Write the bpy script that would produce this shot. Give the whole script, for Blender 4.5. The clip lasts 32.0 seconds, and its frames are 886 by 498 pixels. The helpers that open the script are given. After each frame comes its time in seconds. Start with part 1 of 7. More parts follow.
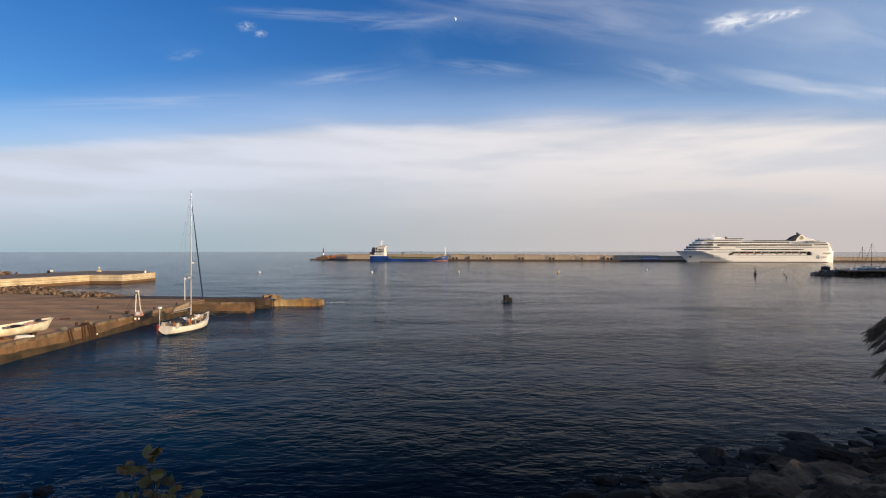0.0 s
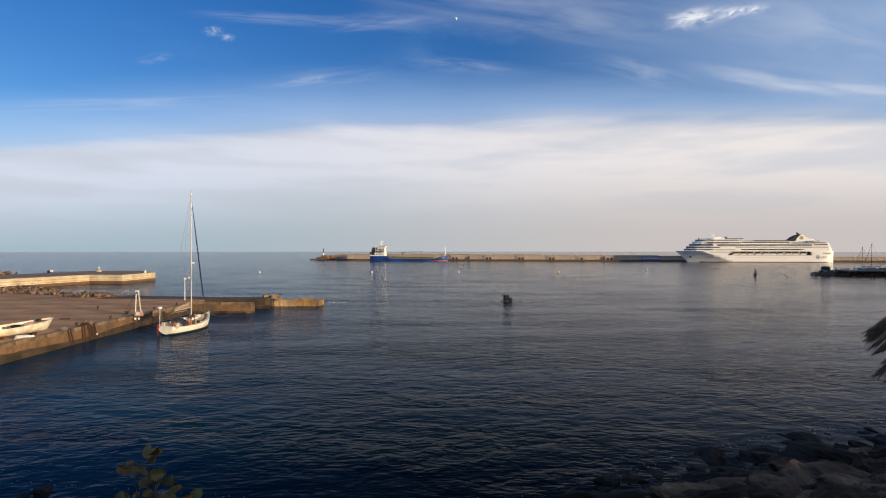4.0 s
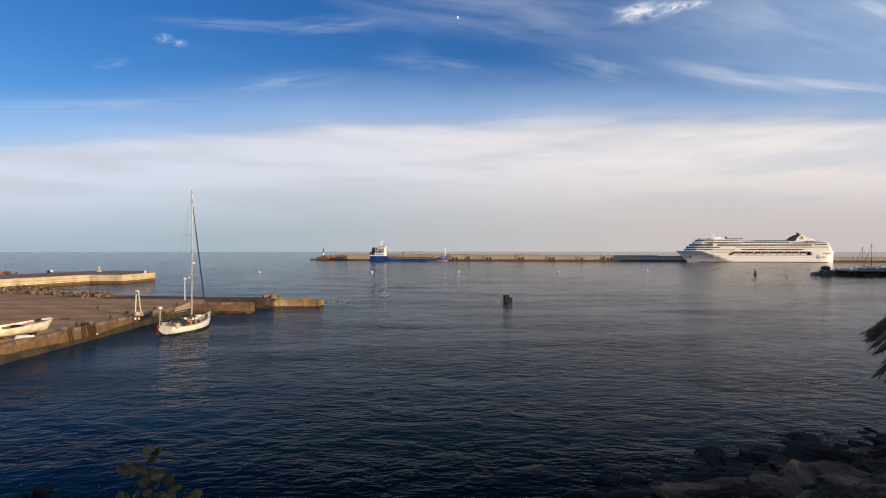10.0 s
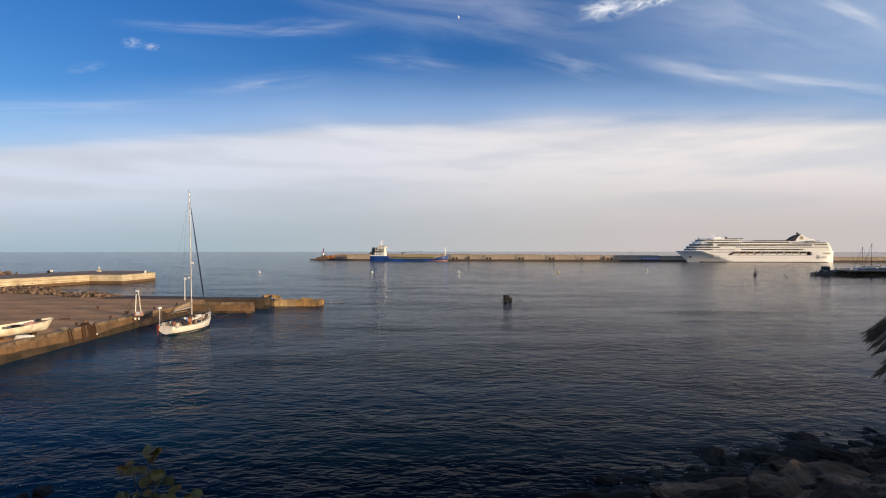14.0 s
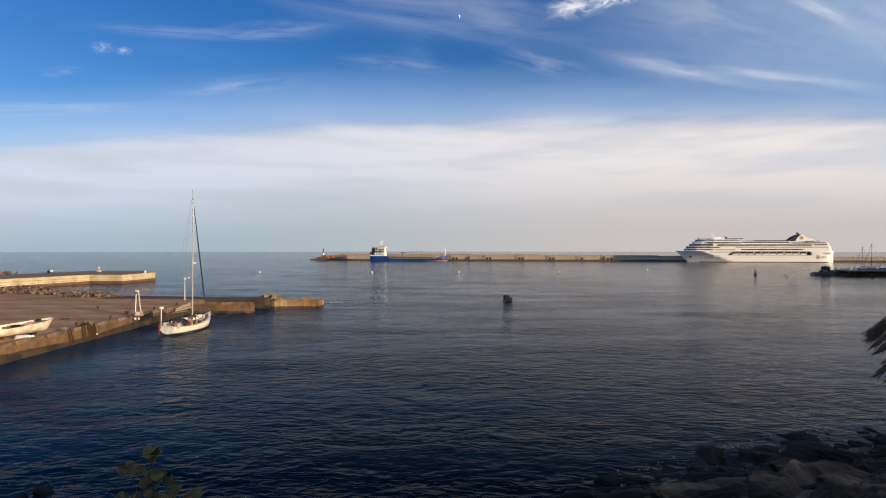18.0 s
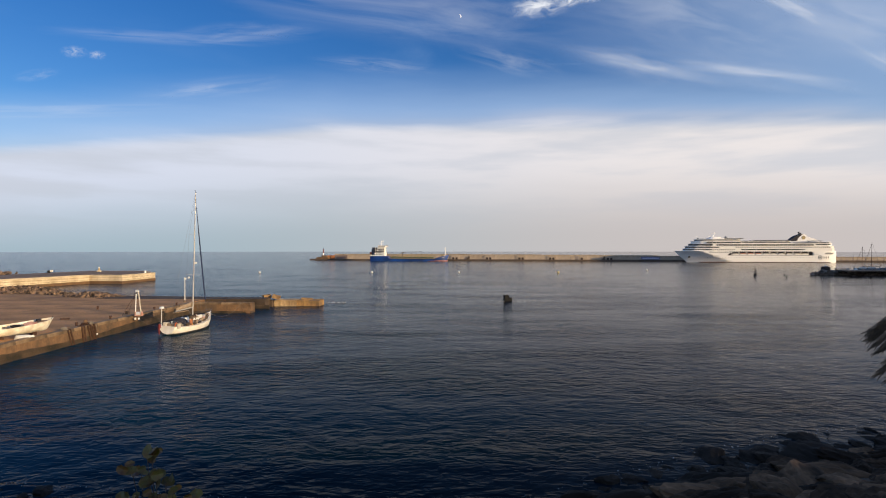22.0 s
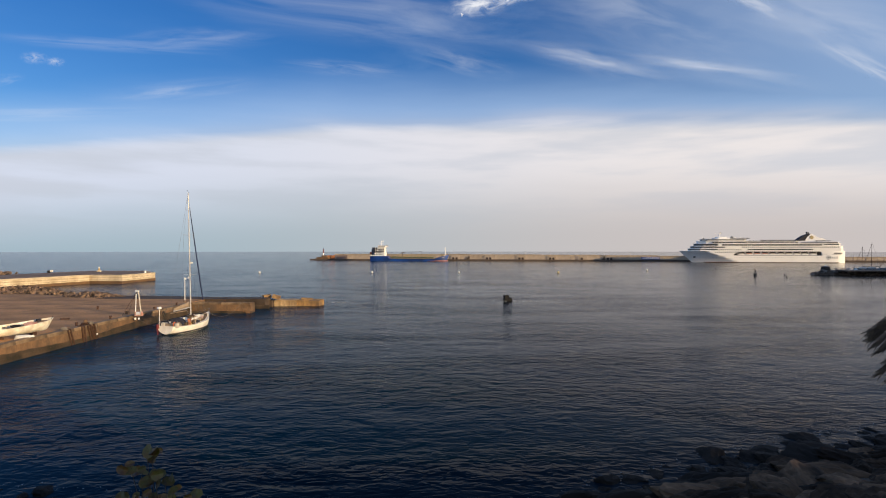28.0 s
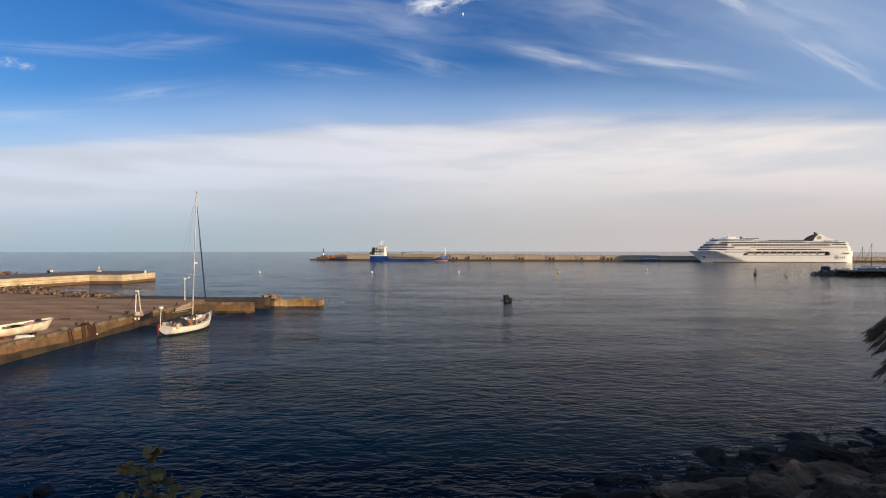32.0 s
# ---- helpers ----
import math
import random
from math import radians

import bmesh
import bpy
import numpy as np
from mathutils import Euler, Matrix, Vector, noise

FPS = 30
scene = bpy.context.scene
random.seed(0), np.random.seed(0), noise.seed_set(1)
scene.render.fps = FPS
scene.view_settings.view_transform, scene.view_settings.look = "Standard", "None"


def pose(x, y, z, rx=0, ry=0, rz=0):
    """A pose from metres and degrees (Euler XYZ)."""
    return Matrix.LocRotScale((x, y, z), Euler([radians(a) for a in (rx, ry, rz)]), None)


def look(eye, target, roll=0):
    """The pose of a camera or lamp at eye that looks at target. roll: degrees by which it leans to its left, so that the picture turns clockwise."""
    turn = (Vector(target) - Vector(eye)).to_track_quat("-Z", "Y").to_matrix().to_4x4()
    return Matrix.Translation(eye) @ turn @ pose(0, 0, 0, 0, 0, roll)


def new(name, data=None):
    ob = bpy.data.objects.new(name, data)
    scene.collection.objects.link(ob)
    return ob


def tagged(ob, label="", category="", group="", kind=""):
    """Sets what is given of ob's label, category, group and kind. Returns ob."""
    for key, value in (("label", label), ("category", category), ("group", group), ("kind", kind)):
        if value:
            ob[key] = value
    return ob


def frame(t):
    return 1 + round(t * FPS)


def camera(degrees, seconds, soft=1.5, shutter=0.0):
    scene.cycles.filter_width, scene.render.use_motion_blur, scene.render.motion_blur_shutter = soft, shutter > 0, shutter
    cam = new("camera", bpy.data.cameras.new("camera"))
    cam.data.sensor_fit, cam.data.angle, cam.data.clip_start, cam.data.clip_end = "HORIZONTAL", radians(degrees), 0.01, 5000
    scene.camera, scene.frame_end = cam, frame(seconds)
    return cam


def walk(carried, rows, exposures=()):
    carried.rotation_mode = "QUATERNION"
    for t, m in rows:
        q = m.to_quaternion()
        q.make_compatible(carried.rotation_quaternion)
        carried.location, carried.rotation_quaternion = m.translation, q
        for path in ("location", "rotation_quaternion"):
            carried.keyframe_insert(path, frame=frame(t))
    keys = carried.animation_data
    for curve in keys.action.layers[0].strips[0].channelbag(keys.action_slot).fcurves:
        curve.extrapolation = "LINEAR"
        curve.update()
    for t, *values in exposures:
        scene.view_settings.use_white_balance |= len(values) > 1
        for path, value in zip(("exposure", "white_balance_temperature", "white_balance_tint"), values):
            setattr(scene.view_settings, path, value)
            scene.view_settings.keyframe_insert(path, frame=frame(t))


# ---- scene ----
cam = camera(76.0, 32.0, soft=1.1)
walk(cam, [(0.0, pose(0, 0, 14.0, 90.1, 0, 0)), (32.0, pose(0, 0, 14.0, 90.1, 0, 0))],
     exposures=[(0.0, 0.0), (32.0, 0.0)])

# ---- sky, haze bank and sun ----
SUN_EL, SUN_AZ = radians(11.0), radians(125.0)   # azimuth clockwise from +y
world = bpy.data.worlds.new("sky")
scene.world = world
world.use_nodes = True
wn, wl = world.node_tree.nodes, world.node_tree.links
wn.clear()


def wnode(kind, **kw):
    n = wn.new(kind)
    for k, v in kw.items():
        n.inputs[k.replace("_", " ")].default_value = v
    return n


def wmath(op, a, b=None, c=None):
    n = wn.new("ShaderNodeMath")
    n.operation = op
    for i, v in enumerate((a, b, c)):
        if v is None:
            continue
        if isinstance(v, (int, float)):
            n.inputs[i].default_value = v
        else:
            wl.new(v, n.inputs[i])
    return n.outputs[0]


def wsmooth(v, lo, hi, a=0.0, b=1.0):
    n = wn.new("ShaderNodeMapRange")
    n.interpolation_type = "SMOOTHSTEP"
    wl.new(v, n.inputs["Value"])
    for k, x in (("From Min", lo), ("From Max", hi), ("To Min", a), ("To Max", b)):
        n.inputs[k].default_value = x
    return n.outputs[0]


def wmix(f, a, b):
    n = wn.new("ShaderNodeMix")
    n.data_type = "RGBA"
    if isinstance(f, (int, float)):
        n.inputs[0].default_value = f
    else:
        wl.new(f, n.inputs[0])
    for i, v in ((6, a), (7, b)):
        if isinstance(v, tuple):
            n.inputs[i].default_value = v
        else:
            wl.new(v, n.inputs[i])
    return n.outputs[2]


sky = wn.new("ShaderNodeTexSky")
sky.sky_type = "NISHITA"
sky.sun_disc = False
sky.sun_elevation, sky.sun_rotation = SUN_EL, SUN_AZ
sky.air_density, sky.dust_density, sky.ozone_density = 1.0, 0.2, 3.0
bg_sky = wn.new("ShaderNodeBackground")
bg_sky.inputs["Strength"].default_value = 0.134
rich = wn.new("ShaderNodeHueSaturation")
rich.inputs["Hue"].default_value, rich.inputs["Saturation"].default_value = 0.518, 1.30
wl.new(sky.outputs[0], rich.inputs["Color"])
wl.new(rich.outputs[0], bg_sky.inputs["Color"])
tc = wn.new("ShaderNodeTexCoord")
sep = wn.new("ShaderNodeSeparateXYZ")
wl.new(tc.outputs["Generated"], sep.inputs[0])
vx, vy, vz = sep.outputs
mapn = wn.new("ShaderNodeMapping")
mapn.inputs["Scale"].default_value = (2.2, 2.2, 16.0)
wl.new(tc.outputs["Generated"], mapn.inputs[0])
nz = wnode("ShaderNodeTexNoise", Scale=1.6, Detail=5.0, Roughness=0.5)
wl.new(mapn.outputs[0], nz.inputs["Vector"])
map2 = wn.new("ShaderNodeMapping")
map2.inputs["Scale"].default_value = (1.0, 1.0, 3.5)
map2.inputs["Rotation"].default_value = (0.0, 0.12, 0.0)
wl.new(tc.outputs["Generated"], map2.inputs[0])
nz2 = wnode("ShaderNodeTexNoise", Scale=3.2, Detail=7.0, Roughness=0.56, Distortion=0.4)
wl.new(map2.outputs[0], nz2.inputs["Vector"])
# the edge of the bank sinks towards the open sea
round_ = wmath("MAXIMUM", wmath("SQRT", wmath("SUBTRACT", 1.0, wmath("MULTIPLY", vx, vx))), 0.45)
edge = wmath("ADD", wmath("DIVIDE", vz, round_), wmath("MULTIPLY", wmath("SUBTRACT", nz.outputs["Fac"], 0.5), 0.03))
edge = wmath("SUBTRACT", edge, wmath("MULTIPLY", wmath("MINIMUM", wmath("ADD", vx, 0.2), 0.0), 0.09))
edge = wmath("SUBTRACT", edge, wmath("MULTIPLY", wmath("MAXIMUM", vx, 0.0), 0.018))
bank = wsmooth(edge, 0.250, 0.200)
thin = wsmooth(edge, 0.325, 0.215, 0.0, 0.60)
wisps = wmath("MULTIPLY", wsmooth(nz2.outputs["Fac"], 0.46, 0.84), wsmooth(vx, -0.3, 0.6, 0.06, 0.70))
wisps = wmath("MULTIPLY", wisps, wsmooth(vz, 0.60, 0.38))
wisps = wmath("MAXIMUM", wisps, wsmooth(vy, 0.15, -0.6, 0.0, 0.45))
veil = wmath("MAXIMUM", wmath("MAXIMUM", bank, thin), wmath("MAXIMUM", wisps, wsmooth(vx, 0.05, 0.64, 0.0, 0.47)))
low = wsmooth(edge, 0.012, 0.165)
streak = wsmooth(nz.outputs["Fac"], 0.40, 0.66)
warm = wsmooth(vx, -0.62, 0.50)
high_col = wmix(warm, (0.70, 0.755, 0.89, 1), (0.89, 0.835, 0.825, 1))
low_col = wmix(warm, (0.385, 0.505, 0.58, 1), (0.62, 0.565, 0.55, 1))
grey = wmix(wmath("MULTIPLY", streak, 0.60), high_col, (0.58, 0.62, 0.70, 1))
haze = wmix(bank, (0.50, 0.66, 0.92, 1), wmix(low, low_col, grey))
bg_haze = wn.new("ShaderNodeBackground")
bg_haze.inputs["Strength"].default_value = 0.95
wl.new(haze, bg_haze.inputs["Color"])
mixw = wn.new("ShaderNodeMixShader")
wl.new(veil, mixw.inputs[0])
wl.new(bg_sky.outputs[0], mixw.inputs[1])
wl.new(bg_haze.outputs[0], mixw.inputs[2])
wout = wn.new("ShaderNodeOutputWorld")
wl.new(mixw.outputs[0], wout.inputs[0])

sun_data = bpy.data.lights.new("sun", "SUN")
sun_data.energy, sun_data.angle, sun_data.color = 5.0, radians(0.6), (1.0, 0.75, 0.45)
sun = new("sun", sun_data)
sun_dir = Vector((math.sin(SUN_AZ) * math.cos(SUN_EL), math.cos(SUN_AZ) * math.cos(SUN_EL), math.sin(SUN_EL)))
sun.matrix_world = look(sun_dir * 300, (0, 0, 0))


# ---- materials ----
def mat(name, col, rough=0.7, metal=0.0, vary=0.25, scale=1.0, fine=9.0, bump=0.3, tint=None, rand=0.0, spec=0.5, stain=None):
    """A surface with grain and stains at two scales (in metres), fine relief and a tint for its worn patches."""
    m = bpy.data.materials.new(name)
    m.use_nodes = True
    n, l = m.node_tree.nodes, m.node_tree.links
    b = n["Principled BSDF"]
    b.inputs["Roughness"].default_value = rough
    b.inputs["Metallic"].default_value = metal
    b.inputs["Specular IOR Level"].default_value = spec
    co = n.new("ShaderNodeTexCoord")
    big = n.new("ShaderNodeTexNoise")
    big.inputs["Scale"].default_value, big.inputs["Detail"].default_value = scale, 5
    small = n.new("ShaderNodeTexNoise")
    small.inputs["Scale"].default_value, small.inputs["Detail"].default_value = scale * fine, 6
    l.new(co.outputs["Object"], big.inputs["Vector"])
    l.new(co.outputs["Object"], small.inputs["Vector"])
    mx = n.new("ShaderNodeMix")
    mx.data_type = "RGBA"
    dark = tuple(c * (1 - vary) for c in (tint or col))
    mx.inputs[6].default_value, mx.inputs[7].default_value = (*col, 1), (*dark, 1)
    r = n.new("ShaderNodeMapRange")
    r.inputs["From Min"].default_value, r.inputs["From Max"].default_value = 0.36, 0.66
    l.new(big.outputs["Fac"], r.inputs["Value"])
    l.new(r.outputs[0], mx.inputs[0])
    hs = n.new("ShaderNodeHueSaturation")
    r2 = n.new("ShaderNodeMapRange")
    r2.inputs["From Min"].default_value, r2.inputs["From Max"].default_value = 0.3, 0.7
    r2.inputs["To Min"].default_value, r2.inputs["To Max"].default_value = 1 - vary * 0.6, 1 + vary * 0.5
    l.new(small.outputs["Fac"], r2.inputs["Value"])
    v = r2.outputs[0]
    if rand:
        oi = n.new("ShaderNodeObjectInfo")
        r3 = n.new("ShaderNodeMapRange")
        r3.inputs["To Min"].default_value, r3.inputs["To Max"].default_value = 1 - rand, 1 + rand
        l.new(oi.outputs["Random"], r3.inputs["Value"])
        mu = n.new("ShaderNodeMath")
        mu.operation = "MULTIPLY"
        l.new(v, mu.inputs[0])
        l.new(r3.outputs[0], mu.inputs[1])
        v = mu.outputs[0]
    l.new(v, hs.inputs["Value"])
    l.new(mx.outputs[2], hs.inputs["Color"])
    colour = hs.outputs[0]
    if stain:
        # streaks that run down a wall: (colour, amount)
        mp = n.new("ShaderNodeMapping")
        mp.inputs["Scale"].default_value = (2.2, 2.2, 0.25)
        l.new(co.outputs["Object"], mp.inputs[0])
        st = n.new("ShaderNodeTexNoise")
        st.inputs["Scale"].default_value, st.inputs["Detail"].default_value = 1.0, 6
        l.new(mp.outputs[0], st.inputs["Vector"])
        r4 = n.new("ShaderNodeMapRange")
        r4.inputs["From Min"].default_value, r4.inputs["From Max"].default_value = 0.45, 0.75
        r4.inputs["To Max"].default_value = stain[1]
        l.new(st.outputs["Fac"], r4.inputs["Value"])
        m2 = n.new("ShaderNodeMix")
        m2.data_type = "RGBA"
        m2.inputs[7].default_value = (*stain[0], 1)
        l.new(r4.outputs[0], m2.inputs[0])
        l.new(colour, m2.inputs[6])
        colour = m2.outputs[2]
    l.new(colour, b.inputs["Base Color"])
    rr = n.new("ShaderNodeMapRange")
    rr.inputs["To Min"].default_value, rr.inputs["To Max"].default_value = max(rough - 0.12, 0.02), min(rough + 0.12, 1)
    l.new(small.outputs["Fac"], rr.inputs["Value"])
    l.new(rr.outputs[0], b.inputs["Roughness"])
    if bump:
        bp = n.new("ShaderNodeBump")
        bp.inputs["Strength"].default_value, bp.inputs["Distance"].default_value = bump, 0.25 / (scale * fine)
        l.new(small.outputs["Fac"], bp.inputs["Height"])
        l.new(bp.outputs[0], b.inputs["Normal"])
    return m


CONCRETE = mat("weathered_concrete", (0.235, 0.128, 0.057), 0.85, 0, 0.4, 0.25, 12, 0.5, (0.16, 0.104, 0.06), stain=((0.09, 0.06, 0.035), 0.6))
CAP = mat("quay_cap_concrete", (0.29, 0.195, 0.11), 0.85, 0, 0.4, 0.5, 12, 0.5, (0.18, 0.12, 0.07), rand=0.14)
WET = mat("wet_algae_concrete", (0.088, 0.056, 0.029), 0.6, 0, 0.5, 0.6, 9, 0.6, (0.052, 0.040, 0.018))
# floor colour, set paler than the quay walls
DECK = mat("brown_quay_floor", (0.57, 0.295, 0.110), 0.9, 0, 0.35, 0.10, 24, 0.4, (0.43, 0.225, 0.085), rand=0.03, stain=((0.22, 0.13, 0.07), 0.45))
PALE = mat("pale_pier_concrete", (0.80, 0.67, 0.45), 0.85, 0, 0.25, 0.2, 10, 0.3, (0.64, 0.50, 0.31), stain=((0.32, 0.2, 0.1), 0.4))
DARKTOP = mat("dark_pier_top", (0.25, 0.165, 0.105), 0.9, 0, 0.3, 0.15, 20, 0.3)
BLOCK = mat("ochre_block_concrete", (0.52, 0.295, 0.095), 0.85, 0, 0.35, 0.5, 9, 0.6, (0.36, 0.22, 0.10), rand=0.15, stain=((0.10, 0.06, 0.03), 0.7))
BWALL = mat("breakwater_concrete", (0.53, 0.43, 0.325), 0.9, 0, 0.2, 0.06, 14, 0.2, (0.45, 0.35, 0.255), rand=0.10, stain=((0.2, 0.14, 0.09), 0.4))
BDARK = mat("breakwater_apron", (0.12, 0.085, 0.06), 0.85, 0, 0.3, 0.1, 12, 0.2)
OPENING = mat("dark_opening", (0.05, 0.035, 0.03), 0.9, 0, 0.2, 0.5, 8, 0)
ROCK = mat("dark_basalt", (0.142, 0.082, 0.045), 0.95, 0, 0.6, 0.9, 6, 1.0, (0.048, 0.033, 0.021), rand=0.9, spec=0.15)
WETROCK = mat("wet_basalt", (0.020, 0.014, 0.009), 0.85, 0, 0.4, 0.9, 9, 0.9, rand=0.25, spec=0.2)
RUBBLE = mat("brown_rubble", (0.235, 0.15, 0.092), 0.85, 0, 0.5, 0.8, 9, 0.8, (0.10, 0.07, 0.05), rand=0.8)
EARTH = mat("dry_bank_earth", (0.06, 0.036, 0.021), 0.95, 0, 0.4, 0.5, 14, 0.8, (0.06, 0.05, 0.035))
WHITE = mat("white_gelcoat", (0.80, 0.77, 0.70), 0.35, 0, 0.10, 0.8, 10, 0.04)
SHIPWHITE = mat("white_ship_paint", (0.95, 0.925, 0.87), 0.45, 0, 0.06, 0.05, 12, 0.05, stain=((0.6, 0.52, 0.42), 0.12))
CREAM = mat("cream_deck", (0.62, 0.55, 0.44), 0.6, 0, 0.2, 1.0, 12, 0.1)
GLASS = mat("dark_tinted_glass", (0.02, 0.025, 0.03), 0.12, 0, 0.2, 0.3, 8, 0, spec=0.7)
BALCONY = mat("shaded_balcony", (0.045, 0.045, 0.05), 0.7, 0, 0.3, 0.2, 9, 0.1)
GREYDECK = mat("grey_deck_shade", (0.16, 0.17, 0.18), 0.6, 0, 0.2, 0.2, 9, 0.1)
NAVY = mat("navy_canvas", (0.016, 0.028, 0.085), 0.8, 0, 0.3, 2.0, 12, 0.4)
DARKCANVAS = mat("dark_sprayhood", (0.025, 0.025, 0.035), 0.8, 0, 0.3, 2.0, 12, 0.4)
ALU = mat("anodised_mast", (0.50, 0.475, 0.45), 0.45, 0.3, 0.1, 2.0, 10, 0.05)
WIRE = mat("dull_rigging_wire", (0.16, 0.15, 0.14), 0.6, 0.2, 0.2, 3.0, 10, 0.05)
STEEL = mat("stainless_steel", (0.55, 0.55, 0.54), 0.25, 0.9, 0.1, 3.0, 10, 0.05)
SAIL = mat("furled_sail_cloth", (0.36, 0.265, 0.17), 0.85, 0, 0.2, 3.0, 12, 0.5)
ROPE = mat("mooring_rope", (0.26, 0.22, 0.17), 0.9, 0, 0.3, 6.0, 10, 0.6)
ORANGE = mat("orange_plastic", (0.70, 0.16, 0.04), 0.5, 0, 0.2, 2.0, 9, 0.1)
RED = mat("red_paint", (0.20, 0.028, 0.025), 0.5, 0, 0.25, 1.0, 9, 0.1)
GELCOAT = mat("aged_gelcoat", (0.95, 0.91, 0.82), 0.4, 0, 0.08, 0.7, 8, 0.05, (0.90, 0.83, 0.70), stain=((0.45, 0.32, 0.2), 0.14))
PINK = mat("faded_red_paint", (0.66, 0.40, 0.31), 0.65, 0, 0.25, 1.2, 9, 0.2, (0.55, 0.25, 0.17))
RUST = mat("rusted_iron", (0.085, 0.040, 0.022), 0.85, 0.1, 0.5, 2.5, 9, 0.6)
RUBBER = mat("black_rubber", (0.022, 0.02, 0.02), 0.8, 0, 0.3, 3.0, 9, 0.3)
YELLOW = mat("yellow_paint", (0.70, 0.42, 0.06), 0.5, 0, 0.2, 1.0, 9, 0.1)
BLUEHULL = mat("blue_ship_paint", (0.012, 0.09, 0.40), 0.45, 0, 0.35, 0.08, 14, 0.1, (0.012, 0.05, 0.22), stain=((0.03, 0.03, 0.06), 0.35))
BOOT = mat("faded_red_boot", (0.42, 0.16, 0.12), 0.6, 0, 0.3, 0.15, 12, 0.1)
OCHRE = mat("ochre_pipework", (0.46, 0.36, 0.18), 0.6, 0, 0.3, 0.3, 9, 0.2)
PANELORANGE = mat("orange_hoarding", (0.62, 0.22, 0.07), 0.7, 0, 0.2, 0.1, 10, 0.1)
BLUEPANEL = mat("blue_banner", (0.15, 0.17, 0.38), 0.7, 0, 0.2, 0.2, 10, 0.1)
BLACK = mat("tarred_black", (0.007, 0.0065, 0.006), 0.9, 0, 0.4, 1.0, 9, 0.5)
BARK = mat("brown_stem", (0.09, 0.06, 0.035), 0.85, 0, 0.4, 12.0, 6, 0.5)


def leaf_mat(name, col, edge):
    m = mat(name, col, 0.5, 0, 0.35, 14.0, 4, 0.2, edge, rand=0.3)
    m.node_tree.nodes["Principled BSDF"].inputs["Subsurface Weight"].default_value = 0.0
    return m


LEAF = leaf_mat("green_leaf", (0.095, 0.088, 0.008), (0.16, 0.085, 0.012))
LEAFBROWN = leaf_mat("browning_leaf", (0.25, 0.14, 0.025), (0.13, 0.045, 0.015))
FROND = leaf_mat("dry_palm_leaflet", (0.20, 0.145, 0.095), (0.13, 0.09, 0.06))


# ---- builders ----
def mesh_of(bm, name, material, smooth=False):
    me = bpy.data.meshes.new(name)
    bm.normal_update()
    bm.to_mesh(me)
    bm.free()
    me.materials.append(material)
    if smooth:
        me.polygons.foreach_set("use_smooth", [True] * len(me.polygons))
    return me


def part(name, bm, material, parent=None, label="", smooth=False):
    me = bm if isinstance(bm, bpy.types.Mesh) else mesh_of(bm, name, material, smooth)
    ob = new(name, me)
    if parent is not None:
        ob.parent = parent
    if label:
        tagged(ob, label)
    return ob


def thing(name, m, label, category, group="", kind=""):
    ob = new(name)
    ob.matrix_world = m
    return tagged(ob, label, category, group, kind)


def box(bm, c, s, rot=None):
    m = Matrix.Translation(c) @ (rot.to_4x4() if rot is not None else Matrix()) @ Matrix.Diagonal((*s, 1))
    return bmesh.ops.create_cube(bm, size=1, matrix=m)["verts"]


def boxes(*items):
    bm = bmesh.new()
    for c, s in items:
        box(bm, c, s)
    return bm


def rod(bm, p0, p1, r0, r1=None, seg=8):
    p0, p1 = Vector(p0), Vector(p1)
    d = p1 - p0
    m = Matrix.Translation((p0 + p1) / 2) @ d.to_track_quat("Z", "Y").to_matrix().to_4x4()
    bmesh.ops.create_cone(bm, cap_ends=True, segments=seg, radius1=r0, radius2=r0 if r1 is None else r1, depth=d.length, matrix=m)


def rods(*items, seg=8):
    bm = bmesh.new()
    for it in items:
        rod(bm, *it, seg=seg)
    return bm


def tube(bm, pts, r, seg=6):
    for a, b in zip(pts, pts[1:]):
        rod(bm, a, b, r, r, seg)


def prism(bm, poly, z0, z1):
    lo = [bm.verts.new((x, y, z0)) for x, y in poly]
    hi = [bm.verts.new((x, y, z1)) for x, y in poly]
    n = len(poly)
    bm.faces.new(lo[::-1])
    bm.faces.new(hi)
    for i in range(n):
        bm.faces.new((lo[i], lo[(i + 1) % n], hi[(i + 1) % n], hi[i]))


def side_prism(bm, poly, y0, y1):
    """An outline in (x, z), pushed from y0 to y1."""
    lo = [bm.verts.new((x, y0, z)) for x, z in poly]
    hi = [bm.verts.new((x, y1, z)) for x, z in poly]
    n = len(poly)
    bm.faces.new(lo)
    bm.faces.new(hi[::-1])
    for i in range(n):
        bm.faces.new((hi[i], hi[(i + 1) % n], lo[(i + 1) % n], lo[i]))
    bmesh.ops.recalc_face_normals(bm, faces=bm.faces)


def loft(bm, rings, caps=True, closed=True):
    vs = [[bm.verts.new(p) for p in r] for r in rings]
    for a, b in zip(vs, vs[1:]):
        n = len(a)
        for i in range(n if closed else n - 1):
            try:
                bm.faces.new((a[i], a[(i + 1) % n], b[(i + 1) % n], b[i]))
            except ValueError:
                pass
    if caps and closed:
        bm.faces.new(vs[0][::-1])
        bm.faces.new(vs[-1])
    bmesh.ops.recalc_face_normals(bm, faces=bm.faces)


def bevel(bm, w, seg=1):
    bmesh.ops.bevel(bm, geom=bm.edges[:], offset=w, segments=seg, affect="EDGES", clamp_overlap=True)
    return bm


def ball(bm, c, r, scale=(1, 1, 1), sub=2):
    bmesh.ops.create_icosphere(bm, subdivisions=sub, radius=r, matrix=Matrix.Translation(c) @ Matrix.Diagonal((*scale, 1)))


